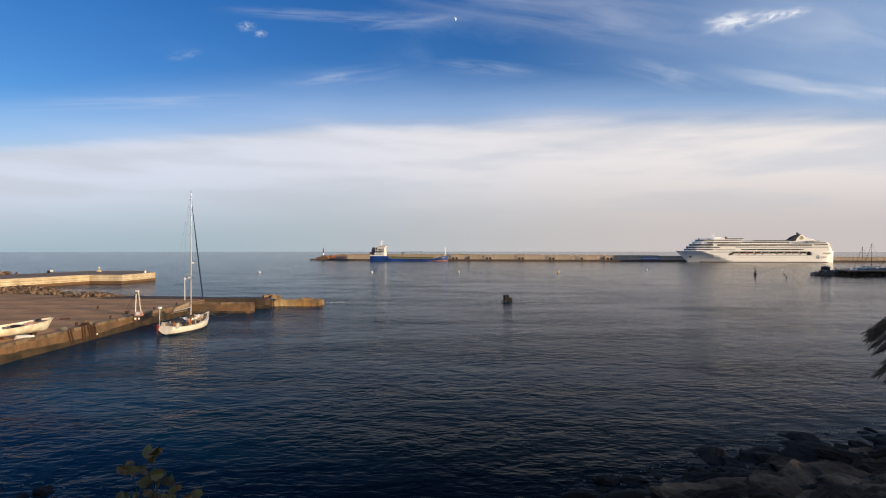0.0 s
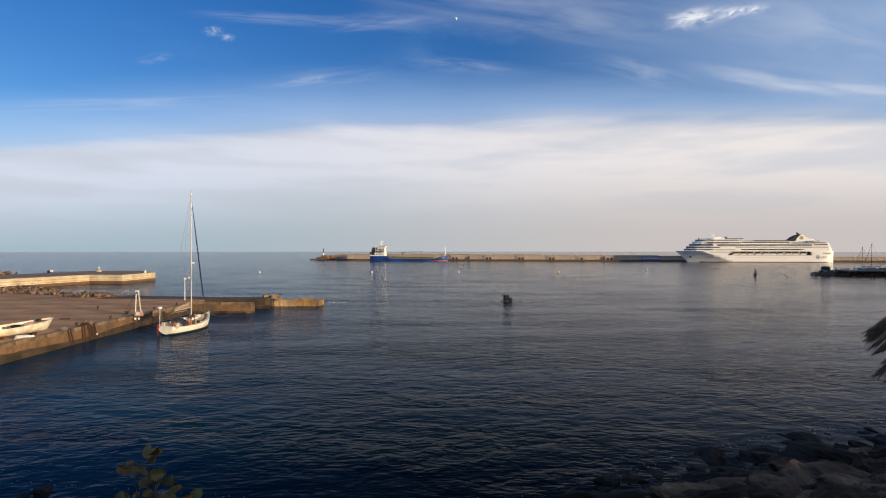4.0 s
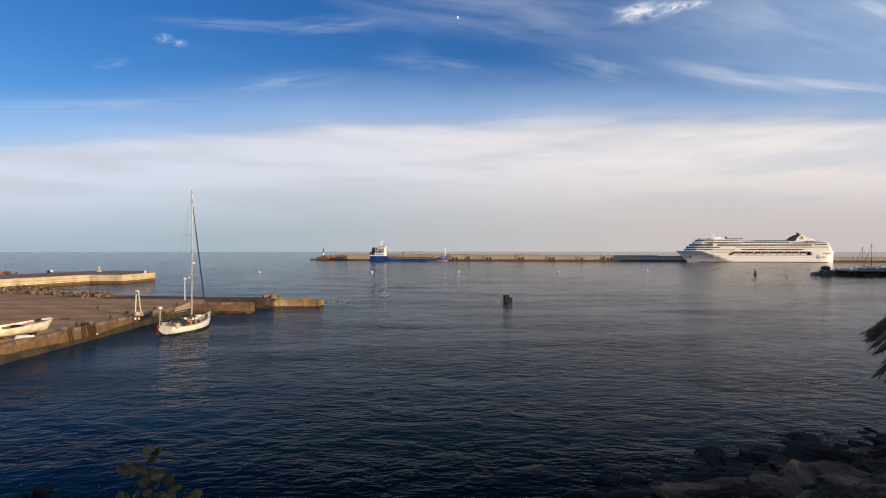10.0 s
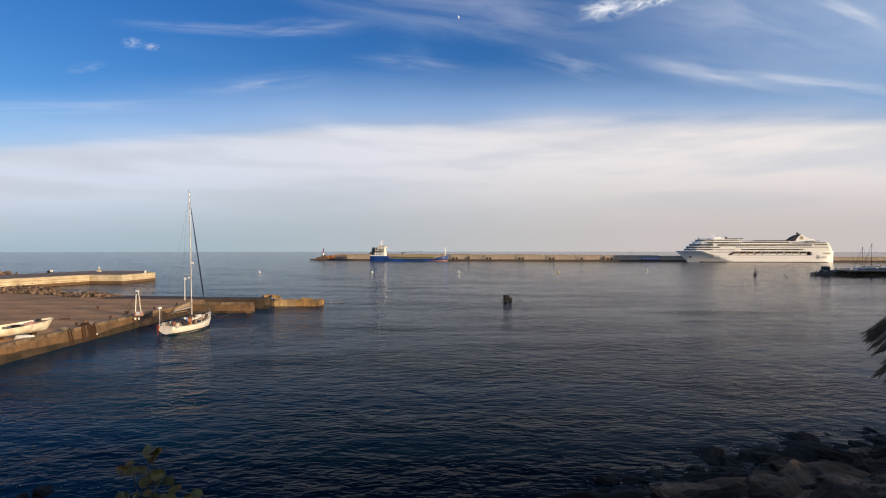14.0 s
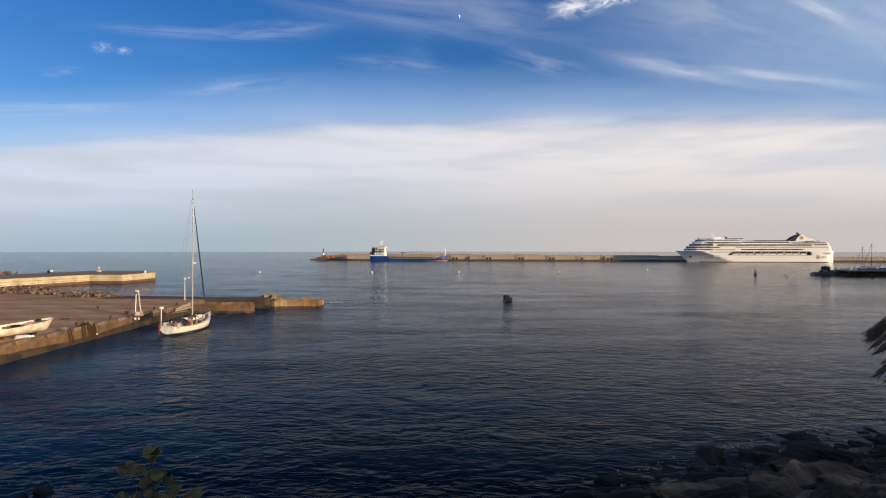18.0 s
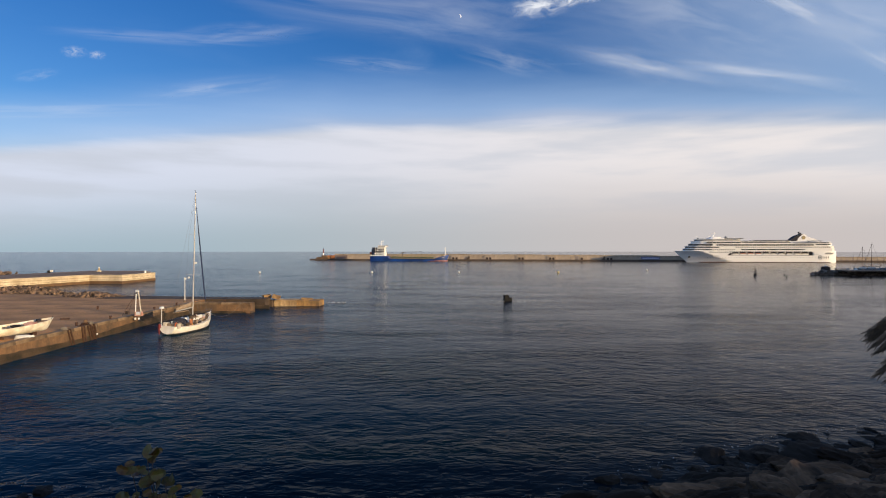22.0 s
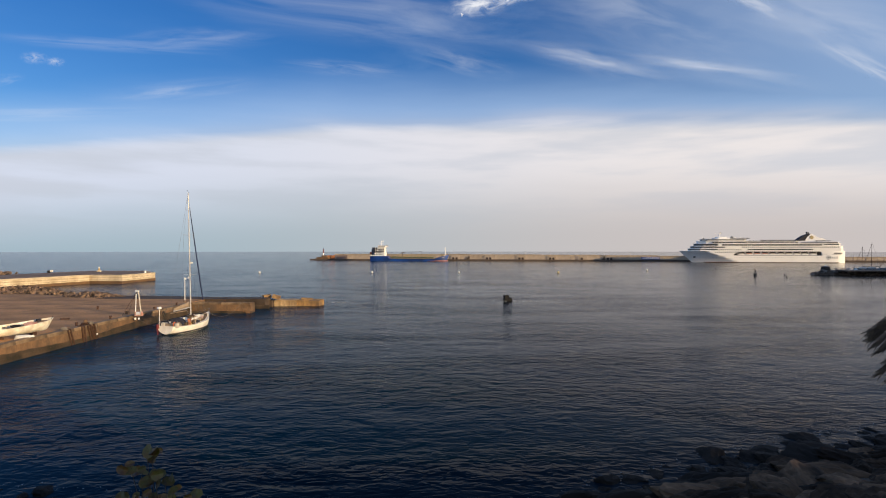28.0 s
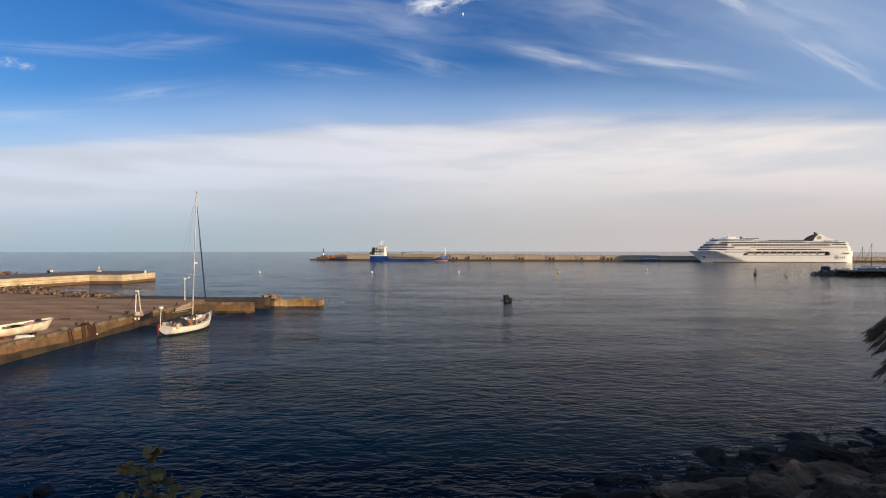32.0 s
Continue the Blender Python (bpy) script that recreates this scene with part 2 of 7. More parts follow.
def rock_mesh(name, material, seed, sub=3, rough=0.35, flat=0.7):
    bm = bmesh.new()
    bmesh.ops.create_icosphere(bm, subdivisions=sub, radius=1.0)
    off = Vector((seed * 7.3, seed * 3.1, seed * 1.7))
    rnd = random.Random(seed)
    cuts = [(Vector((rnd.uniform(-1, 1), rnd.uniform(-1, 1), rnd.uniform(-1, 1))).normalized(), rnd.uniform(0.55, 0.85)) for _ in range(9)]
    for v in bm.verts:
        p = v.co.copy()
        for nrm, d in cuts:
            k = p.dot(nrm)
            if k > d:
                p -= nrm * (k - d) * 0.92
        p *= 1 + rough * 0.5 * noise.noise(p * 1.4 + off) + rough * 0.32 * noise.noise(p * 4 + off) + rough * 0.17 * noise.noise(p * 10 + off)
        p.z *= flat
        v.co = p
    return mesh_of(bm, name, material)


# ---- the sea ----
def sea_material():
    """Clear dark water: chop, ripples and fine ripples as relief, with ruffled bands and slicks."""
    m = bpy.data.materials.new("sea_water")
    m.use_nodes = True
    n, l = m.node_tree.nodes, m.node_tree.links
    b = n["Principled BSDF"]
    b.inputs["IOR"].default_value = SEA_IOR
    b.inputs["Roughness"].default_value = SEA_ROUGH
    co = n.new("ShaderNodeTexCoord")

    def waves(scale, detail, stretch, turn=0.15, rough=0.55, distort=0.4):
        mp = n.new("ShaderNodeMapping")
        mp.inputs["Scale"].default_value = stretch
        mp.inputs["Rotation"].default_value = (0, 0, turn)
        l.new(co.outputs["Object"], mp.inputs[0])
        t = n.new("ShaderNodeTexNoise")
        for k, v in (("Scale", scale), ("Detail", detail), ("Roughness", rough), ("Distortion", distort)):
            t.inputs[k].default_value = v
        l.new(mp.outputs[0], t.inputs["Vector"])
        return t.outputs["Fac"]

    def ramp(v, lo, hi, a, z):
        r = n.new("ShaderNodeMapRange")
        for k, x in (("From Min", lo), ("From Max", hi), ("To Min", a), ("To Max", z)):
            r.inputs[k].default_value = x
        l.new(v, r.inputs["Value"])
        return r.outputs[0]

    def times(a, z):
        mu = n.new("ShaderNodeMath")
        mu.operation = "MULTIPLY"
        l.new(a, mu.inputs[0])
        l.new(z, mu.inputs[1])
        return mu.outputs[0]

    patch = waves(0.018, 4, (1, 1, 1), 0, 0.5, 0)
    mx = n.new("ShaderNodeMix")
    mx.data_type = "RGBA"
    mx.inputs[6].default_value, mx.inputs[7].default_value = SEA_COLS
    l.new(ramp(patch, 0.35, 0.65, 0.0, 1.0), mx.inputs[0])
    sp = n.new("ShaderNodeSeparateXYZ")
    l.new(co.outputs["Object"], sp.inputs[0])
    # warm sheen of reflected haze painted to the right; clear blue off the quay
    warm_sheen = n.new("ShaderNodeMix")
    warm_sheen.data_type = "RGBA"
    warm_sheen.inputs[7].default_value = SEA_SHEEN
    l.new(ramp(sp.outputs["X"], 4.0, 100.0, 0.0, 1.0), warm_sheen.inputs[0])
    open_blue = n.new("ShaderNodeMix")
    open_blue.data_type = "RGBA"
    open_blue.inputs[7].default_value = SEA_BLUE
    l.new(ramp(sp.outputs["X"], -8.0, -45.0, 0.0, 1.0), open_blue.inputs[0])
    l.new(mx.outputs[2], open_blue.inputs[6])
    l.new(open_blue.outputs[2], warm_sheen.inputs[6])
    # darker base colour close to the shore, fading out with y and to the left
    near_shore = n.new("ShaderNodeMix")
    near_shore.data_type = "RGBA"
    near_shore.inputs[7].default_value = SEA_NEAR
    l.new(times(ramp(sp.outputs["Y"], 36.0, 64.0, 1.0, 0.0), ramp(sp.outputs["X"], -20.0, 0.0, 0.0, 1.0)), near_shore.inputs[0])
    l.new(warm_sheen.outputs[2], near_shore.inputs[6])
    l.new(near_shore.outputs[2], b.inputs["Base Color"])
    calm = ramp(patch, 0.38, 0.62, 0.7, 1.0)
    gusty = ramp(waves(0.085, 3, (0.30, 1.0, 1.0), 0.05, 0.5, 0), 0.42, 0.64, 0.5, 1.7)
    # the water lies stiller in the lee of the marina
    lee = ramp(sp.outputs["X"], -10.0, 110.0, 1.0, 0.20)
    ruffle = times(times(calm, gusty), lee)
    ripple = times(times(times(calm, gusty), ramp(sp.outputs["X"], -10.0, 110.0, 1.0, 0.45)), ramp(sp.outputs["Y"], 32.0, 75.0, 0.6, 1.0))
    last = None
    for (sc, det, st, turn), dist in zip(((0.06, 3, (0.6, 1.0, 1.0), 0.03), (0.24, 3, (0.9, 1.0, 1.0), 0.06), (0.90, 2, (0.58, 1.0, 1.0), 0.10), (2.2, 3, (0.65, 1.0, 1.0), 0.03)), SEA_BUMP):
        bp = n.new("ShaderNodeBump")
        bp.inputs["Distance"].default_value = dist
        l.new(ruffle if dist > 0.3 else ripple, bp.inputs["Strength"])
        l.new(waves(sc, det, st, turn), bp.inputs["Height"])
        if last:
            l.new(last, bp.inputs["Normal"])
        last = bp.outputs[0]
    l.new(last, b.inputs["Normal"])
    return m


SEA_ROUGH, SEA_IOR = 0.10, 1.060
SEA_COLS = (0.0001, 0.0098, 0.0235, 1), (0.0001, 0.0136, 0.0225, 1)
SEA_BLUE = 0.0004, 0.0330, 0.0620, 1
SEA_SHEEN = 0.0400, 0.0300, 0.0260, 1
SEA_NEAR = 0.0025, 0.0055, 0.0070, 1
SEA_BUMP = 0.5, 0.31, 0.22, 0.10


def build_sea():
    """One sheet out to the horizon; its rings widen with the distance, and short waves fade where they grow too fine."""
    rnd = np.random.RandomState(4)
    fine = np.radians(np.linspace(-50, 50, 720))
    back = np.radians(np.linspace(50, 310, 90)[1:-1])
    ang = np.concatenate([fine, back])
    rad = np.concatenate([[4.0, 8.0, 12.0, 16.0], 20.0 * 1.0095 ** np.arange(0, 583)])
    rad[-1] = 4930.0
    A, R = np.meshgrid(ang, rad)
    X, Y = np.sin(A) * R, np.cos(A) * R
    Z = np.zeros_like(X)
    for i in range(52):
        lam = 0.9 * (14.0 / 0.9) ** (i / 51)
        th = rnd.normal(-1.75, 0.95)
        k = 2 * np.pi / lam
        amp = 0.0060 * lam ** 0.42
        fade = np.clip(lam / (R * 0.0095) / 2.0 - 1.0, 0, 1) * np.clip(R / 75, 0.32, 1.8) * np.clip((440 - R) / 180, 0, 1)
        fade *= 1 - 0.65 * np.clip((160 - R) / 100, 0, 1) * min(1.0, max(0.0, (lam - 2.5) / 4))
        ph = k * (X * np.cos(th) + Y * np.sin(th)) + rnd.uniform(0, 6.28)
        Z += amp * fade * (np.sin(ph) + 0.28 * np.cos(2 * ph)) * 0.38
    gust = 0.7 + 0.3 * np.sin(X * 0.021 + 1.3 * np.sin(Y * 0.017)) * np.sin(Y * 0.027 + 0.8)
    lee = 0.8 + 0.2 * np.clip((95 - X) / 110, 0, 1)
    Z *= gust * lee * np.clip((R - 12) / 20, 0, 1)
    Z[0, :] = 0
    n, rows = len(ang), len(rad)
    verts = np.stack([X, Y, Z], -1).reshape(-1, 3)
    i = np.arange((rows - 1) * n).reshape(rows - 1, n)
    j = np.roll(i, -1, axis=1)
    faces = np.stack([i, i + n, j + n, j], -1).reshape(-1, 4)
    me = bpy.data.meshes.new("water")
    me.vertices.add(len(verts))
    me.vertices.foreach_set("co", verts.ravel())
    me.loops.add(faces.size)
    me.loops.foreach_set("vertex_index", faces.ravel())
    me.polygons.add(len(faces))
    me.polygons.foreach_set("loop_start", np.arange(0, faces.size, 4))
    me.polygons.foreach_set("use_smooth", np.ones(len(faces), bool))
    me.update(calc_edges=True)
    me.validate()
    me.materials.append(sea_material())
    ob = new("water", me)
    return tagged(ob, "dark blue rippled harbour water reaching out to the horizon", "water", kind="structure")


sea = build_sea()


# ---- shore below the camera ----
def shoreline(x):
    """The distance of the waterline before the camera."""
    pts = ((-90, 36), (-40, 34), (-26, 33.2), (-18, 32.0), (-8, 30.4), (0, 30.2), (5.4, 31.6), (10.5, 34.6), (16.8, 37.9), (24.1, 41.2), (33.2, 44.6), (60, 53), (120, 68))
    for (x0, d0), (x1, d1) in zip(pts, pts[1:]):
        if x0 <= x <= x1:
            return d0 + (d1 - d0) * (x - x0) / (x1 - x0)
    return pts[0][1] if x < 0 else pts[-1][1]


def bank_height(x, y):
    ds = shoreline(x)
    s = (ds - y) / (ds - 3.0)
    if s <= 0:
        return max(-3.0, s * 14)
    z = 12.2 * min(s, 1.0) ** 1.5
    return z - 0.5 if s < 1 else 11.7


def build_bank():
    bm = bmesh.new()
    xs = [-90 + 2.0 * i for i in range(106)]
    ys = [-40 + 10 * i for i in range(4)] + [i * 1.25 for i in range(66)]
    grid = [[bm.verts.new((x, y, bank_height(x, y) + 0.35 * noise.noise((x * 0.4, y * 0.4, 0)) * (1 if y > 6 else 0.1))) for x in xs] for y in ys]
    for a, b in zip(grid, grid[1:]):
        for i in range(len(xs) - 1):
            bm.faces.new((a[i], a[i + 1], b[i + 1], b[i]))
    return tagged(part("ground", bm, EARTH, smooth=True), "dark earth bank sloping down to the rocky waterline", "ground", kind="structure")


bank = build_bank()

rock_meshes = [rock_mesh("rock", ROCK, i, 4, 0.5) for i in range(7)]
wet_meshes = [rock_mesh("rock", WETROCK, 20 + i, 4, 0.5) for i in range(4)]


def build_riprap():
    rnd = random.Random(8)
    spots = []
    for row in range(15):
        x = -8.0
        while x < 62:
            ds = shoreline(x)
            y = ds - 0.7 - row * 1.75 + rnd.uniform(-0.6, 0.6)
            r = rnd.uniform(0.9, 2.0) if row > 1 else rnd.uniform(0.7, 1.4)
            if x > 28:
                r *= 0.75
            if abs(x / max(y, 1)) < 0.86 and y > 13:
                spots.append((x, y, r, row))
            x += r * rnd.uniform(1.25, 1.8)
    for x in range(-32, -2):
        spots.append((x + rnd.uniform(-0.4, 0.4), shoreline(x) + rnd.uniform(-1.0, 0.5), rnd.uniform(0.4, 0.8), 0))
    for x, y, r, row in spots:
        me = rnd.choice(wet_meshes if row < 3 and (rnd.random() < 0.9 or x < -2) else rock_meshes)
        ob = new("boulder", me)
        ob.matrix_world = Matrix.LocRotScale((x, y, max(bank_height(x, y), -0.3) + (0.06 - r * 0.02 if x < -2 else r * 0.05)), Euler((rnd.uniform(-0.25, 0.25), rnd.uniform(-0.25, 0.25), rnd.uniform(0, 6.28))),
                                             (r * rnd.uniform(1.0, 1.7), r * rnd.uniform(0.8, 1.1), r * rnd.uniform(0.48, 0.72)))
        tagged(ob, "wet black basalt boulder at the waterline" if row < 3 else "grey basalt boulder of the shore revetment", "boulder", "boulders of the shore")


build_riprap()


# ---- the near quay ----
QZ = 2.2
quay_edge = [(-53.4, 40.0), (-54.0, 66.0), (-54.8, 90.0), (-55.5, 125.5)]


def build_quay():
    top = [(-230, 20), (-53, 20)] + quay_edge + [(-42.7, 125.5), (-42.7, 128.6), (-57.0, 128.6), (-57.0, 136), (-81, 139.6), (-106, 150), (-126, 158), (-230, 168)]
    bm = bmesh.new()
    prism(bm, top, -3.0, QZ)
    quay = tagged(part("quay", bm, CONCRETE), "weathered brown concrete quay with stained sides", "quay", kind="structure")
    bm = bmesh.new()
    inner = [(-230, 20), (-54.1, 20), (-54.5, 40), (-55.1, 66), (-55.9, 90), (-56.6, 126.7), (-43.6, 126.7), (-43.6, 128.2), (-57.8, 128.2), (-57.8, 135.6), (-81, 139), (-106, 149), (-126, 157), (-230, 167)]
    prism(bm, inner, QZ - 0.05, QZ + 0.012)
    part("quay_floor", bm, DECK, quay, "brown quay floor")
    # the low kerb of cast lengths along the edge
    pts = quay_edge + [(-42.7, 125.5)]
    k = 0
    for (x0, y0), (x1, y1) in zip(pts, pts[1:]):
        L = math.hypot(x1 - x0, y1 - y0)
        n = max(1, round(L / 6.0))
        a = math.degrees(math.atan2(y1 - y0, x1 - x0))
        me = None
        for i in range(n):
            t = (i + 0.5) / n
            if me is None:
                me = mesh_of(bevel(boxes(((0, 0, 0), (L / n - 0.03, 1.1, 0.50))), 0.05), "kerb", CAP)
            ob = part("kerb", me, CAP, quay)
            nx, ny = -(y1 - y0) / L, (x1 - x0) / L
            ob.matrix_local = pose(x0 + (x1 - x0) * t + nx * 0.535, y0 + (y1 - y0) * t + ny * 0.535, QZ - 0.05 + 0.015 * ((k * 7) % 3), 0, 0, a)
            k += 1
    # wet band at the waterline
    bm = bmesh.new()
    for (x0, y0), (x1, y1) in zip(pts, pts[1:]):
        L = math.hypot(x1 - x0, y1 - y0)
        ux, uy = (x1 - x0) / L, (y1 - y0) / L
        box(bm, ((x0 + x1) / 2 + uy * 0.02, (y0 + y1) / 2 - ux * 0.02, -0.45), (L, 0.16, 1.9), Matrix.Rotation(math.atan2(uy, ux), 3, "Z"))
    box(bm, (-42.66, 127, -0.6), (0.16, 3.1, 2.0))
    # the dark strip rises higher at the near and far ends of the wall
    for (x0, y0), (x1, y1) in zip(quay_edge, quay_edge[1:]):
        n = round((y1 - y0) / 0.6)
        rings = []
        for k in range(n + 1):
            yy, xx = y0 + (y1 - y0) * k / n, x0 + (x1 - x0) * k / n
            top = 1.3 - 0.6 * min(1.0, max(0.0, (yy - 66) / 16)) + 0.75 * min(1.0, max(0.0, (yy - 90) / 16))
            top += 0.16 * noise.noise((yy * 0.3, 3.1, 0)) + 0.14 * noise.noise((yy * 1.3, 7.1, 0))
            rings.append([(xx - 0.06, yy, -1.2), (xx + 0.06, yy, -1.2), (xx + 0.06, yy, top), (xx - 0.06, yy, top)])
        loft(bm, rings)
    part("waterline_band", bm, WET, quay, "dark wet band at the waterline, raised where the wall darkens")
    # pour joints of the quay wall
    jm = mesh_of(boxes(((0, 0, 0), (0.14, 0.05, 2.0))), "joint", WET)
    for y in range(86, 125, 6):
        part("joint", jm, WET, quay, "dark vertical joint of the wall").location = (-55.47, y, 1.2)
    return quay


quay = build_quay()


def quay_slabs():
    """Cast slabs of the quay floor, with open joints."""
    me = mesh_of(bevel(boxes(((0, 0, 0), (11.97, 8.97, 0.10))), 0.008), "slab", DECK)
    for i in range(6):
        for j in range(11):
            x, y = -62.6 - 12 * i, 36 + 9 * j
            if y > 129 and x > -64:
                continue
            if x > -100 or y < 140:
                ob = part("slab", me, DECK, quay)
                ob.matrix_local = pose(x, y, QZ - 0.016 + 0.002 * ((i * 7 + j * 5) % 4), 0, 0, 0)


quay_slabs()


MOLE = mat("dark_brown_mole", (0.095, 0.062, 0.038), 0.85, 0, 0.4, 0.35, 10, 0.5, (0.06, 0.04, 0.025))


def build_mole():
    bm = bmesh.new()
    prism(bm, [(-84, 137.2), (-56, 135.6), (-42.6, 135.6), (-42.8, 140.8), (-56, 141.5), (-84, 146.5)], -3, QZ + 0.08)
    mole = tagged(part("mole", bm, MOLE), "dark brown concrete mole behind the quay", "mole", kind="structure")
    part("mole_base", boxes(((-48.6, 135.55, -0.6), (14.2, 0.3, 2.8))), WET, mole, "wet foot of the mole")
    # dark block added to stand in for the shaded gap by the pale block
    part("gap_fill", bevel(boxes(((-43.2, 141.6, -0.3), (2.2, 2.6, 3.8))), 0.2), MOLE, mole, "dark block filling the gap beside the end blocks")
    bm = boxes(((-43.5, 127.0, 0.9), (1.6, 3.2, 2.5)))
    bmesh.ops.subdivide_edges(bm, edges=bm.edges[:], cuts=6, use_grid_fill=True)
    for v in bm.verts:
        v.co += Vector((noise.noise(v.co * 0.9), noise.noise(v.co * 0.9 + Vector((9, 0, 0))), noise.noise(v.co * 0.9 + Vector((0, 9, 0))))) * 0.26
    part("worn_end", bm, CONCRETE, mole, "worn broken end of the arm")
    return mole


mole = build_mole()


PALEBLOCK = mat("pale_block_concrete", (0.60, 0.42, 0.22), 0.85, 0, 0.35, 0.5, 9, 0.6, (0.46, 0.30, 0.14), stain=((0.16, 0.08, 0.03), 0.6))


def concrete_block(x, y, z, s, rot, label, material=BLOCK):
    bm = boxes(((0, 0, 0), s))
    bmesh.ops.subdivide_edges(bm, edges=bm.edges[:], cuts=5, use_grid_fill=True)
    for v in bm.verts:
        p = Vector((x, y, z)) + v.co
        v.co += Vector((noise.noise(p * 0.9), noise.noise(p * 0.9 + Vector((9, 0, 0))), noise.noise(p * 0.9 + Vector((0, 9, 0))))) * 0.16
    ob = part("concrete_block", bm, material)
    ob.matrix_world = pose(x, y, z, *rot)
    return tagged(ob, label, "block", "blocks at the end of the mole")


concrete_block(-39.3, 143.6, 0.05, (5.5, 5.0, 2.9), (0, 0, 1), "pale stained concrete block at the end of the mole", PALEBLOCK)
concrete_block(-33.6, 143.8, 0.0, (5.7, 4.8, 2.8), (0, 1, -1), "rust-stained ochre concrete block in the water")
concrete_block(-41.5, 141.2, 2.35, (1.9, 2.4, 0.7), (4, 16, 12), "broken tilted concrete slab on the mole")
concrete_block(-44.0, 141.6, 2.5, (1.9, 1.8, 0.7), (0, -9, 30), "broken lump of concrete on the mole")
concrete_block(-34.6, 144.6, 1.5, (2.8, 1.6, 0.5), (0, 3, 8), "low lump of concrete on a block")


def build_rubble():
    rnd = random.Random(3)
    meshes = [rock_mesh("stone", RUBBLE, 40 + i, 2) for i in range(5)]
    heaps = ((-116, 157, 10.5, 4.2, 2.0, 330, QZ), (-88, 143.0, 8.0, 2.4, 1.5, 240, 1.7), (-101, 150, 6, 2.5, 1.0, 120, 1.7))
    for cx, cy, a, b, h, n, z0 in heaps:
        heap = thing("rubble_heap", pose(cx, cy, z0), "heap of brown broken stones along the back of the quay", "rubble")
        bm = bmesh.new()
        ball(bm, (0, 0, -0.3), 1.0, (a * 0.95, b * 0.9, h * 0.9), 3)
        part("stone_core", bm, RUBBLE, heap)
        for _ in range(n):
            u, v = rnd.uniform(-1, 1), rnd.uniform(-1, 0.6)
            if u * u + v * v > 1:
                continue
            r = rnd.uniform(0.18, 0.55) * (1.35 if h == 1.5 else 1.0)
            ob = part("stone", rnd.choice(meshes), RUBBLE, heap)
            ob.matrix_local = Matrix.LocRotScale((u * a, v * b, max(0.0, h * (1 - u * u - v * v)) ** 0.8 - 0.1), Euler((rnd.uniform(0, 6), rnd.uniform(0, 6), 0)), (r * 1.2, r, r))


build_rubble()


# ---- the outer pier ----
def build_outer_pier():
    PZ = 3.5
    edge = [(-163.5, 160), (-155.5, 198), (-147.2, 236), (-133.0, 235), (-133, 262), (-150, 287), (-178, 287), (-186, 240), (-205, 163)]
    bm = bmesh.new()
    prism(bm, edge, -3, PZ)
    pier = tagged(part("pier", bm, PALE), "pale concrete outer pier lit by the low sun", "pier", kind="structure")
    # the top takes a darker colour than the sides
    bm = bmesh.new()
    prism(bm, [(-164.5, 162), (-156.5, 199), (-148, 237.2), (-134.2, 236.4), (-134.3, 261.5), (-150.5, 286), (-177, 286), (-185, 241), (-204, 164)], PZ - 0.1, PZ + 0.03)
    part("pier_top", bm, DARKTOP, pier, "brown pier top")
    bm = bmesh.new()
    for (x0, y0), (x1, y1) in zip(edge[:4], edge[1:5]):
        L = math.hypot(x1 - x0, y1 - y0)
        ux, uy = (x1 - x0) / L, (y1 - y0) / L
        box(bm, ((x0 + x1) / 2 + uy * 0.03, (y0 + y1) / 2 - ux * 0.03, -0.15), (L, 0.3, 2.5), Matrix.Rotation(math.atan2(uy, ux), 3, "Z"))
    part("waterline_band", bm, mat("ochre_algae_band", (0.19, 0.105, 0.042), 0.7, 0, 0.4, 0.3, 9, 0.3), pier, "ochre band at the waterline")
    # the joints between the courses of the wall
    for z in (1.55, 2.5):
        bm = bmesh.new()
        for (x0, y0), (x1, y1) in zip(edge[:4], edge[1:5]):
            L = math.hypot(x1 - x0, y1 - y0)
            ux, uy = (x1 - x0) / L, (y1 - y0) / L
            box(bm, ((x0 + x1) / 2 + uy * 0.01, (y0 + y1) / 2 - ux * 0.01, z), (L, 0.04, 0.10), Matrix.Rotation(math.atan2(uy, ux), 3, "Z"))
        part("course_joint", bm, CONCRETE, pier, "dark joint between two courses")
    # cast coping lengths along the harbour side
    for (x0, y0), (x1, y1) in zip(edge[1:4], edge[2:5]):
        L = math.hypot(x1 - x0, y1 - y0)
        ux, uy = (x1 - x0) / L, (y1 - y0) / L
        k = max(1, round(L / 5.5))
        me = mesh_of(bevel(boxes(((0, 0, 0), (L / k - 0.08, 1.3, 0.5))), 0.06), "coping", PALE)
        for i in range(k):
            t = (i + 0.5) / k
            ob = part("coping", me, PALE, pier)
            ob.matrix_local = pose(x0 + (x1 - x0) * t - uy * 0.5, y0 + (y1 - y0) * t + ux * 0.5, PZ - 0.08 + 0.03 * (i % 2), 0, 0, math.degrees(math.atan2(uy, ux)))
    return pier


pier = build_outer_pier()

# rocks beyond the outer pier's root
rnd5 = random.Random(5)
heap = thing("rock_armour", pose(-215, 262, 2.8), "brown rock armour beyond the outer pier", "rocks")
bm = bmesh.new()
ball(bm, (0, 0, -1.2), 1.0, (16, 5, 2.2), 3)
part("stone_core", bm, RUBBLE, heap)
armour = [rock_mesh("stone", RUBBLE, 60 + i, 2) for i in range(3)]
for i in range(60):
    ob = part("stone", rnd5.choice(armour), RUBBLE, heap)
    u = rnd5.uniform(-1, 1)
    ob.matrix_local = Matrix.LocRotScale((u * 16, rnd5.uniform(-4, 3), 1.5 * (1 - u * u)), Euler((rnd5.uniform(0, 6), rnd5.uniform(0, 6), 0)), (1.2, 0.9, 0.8))


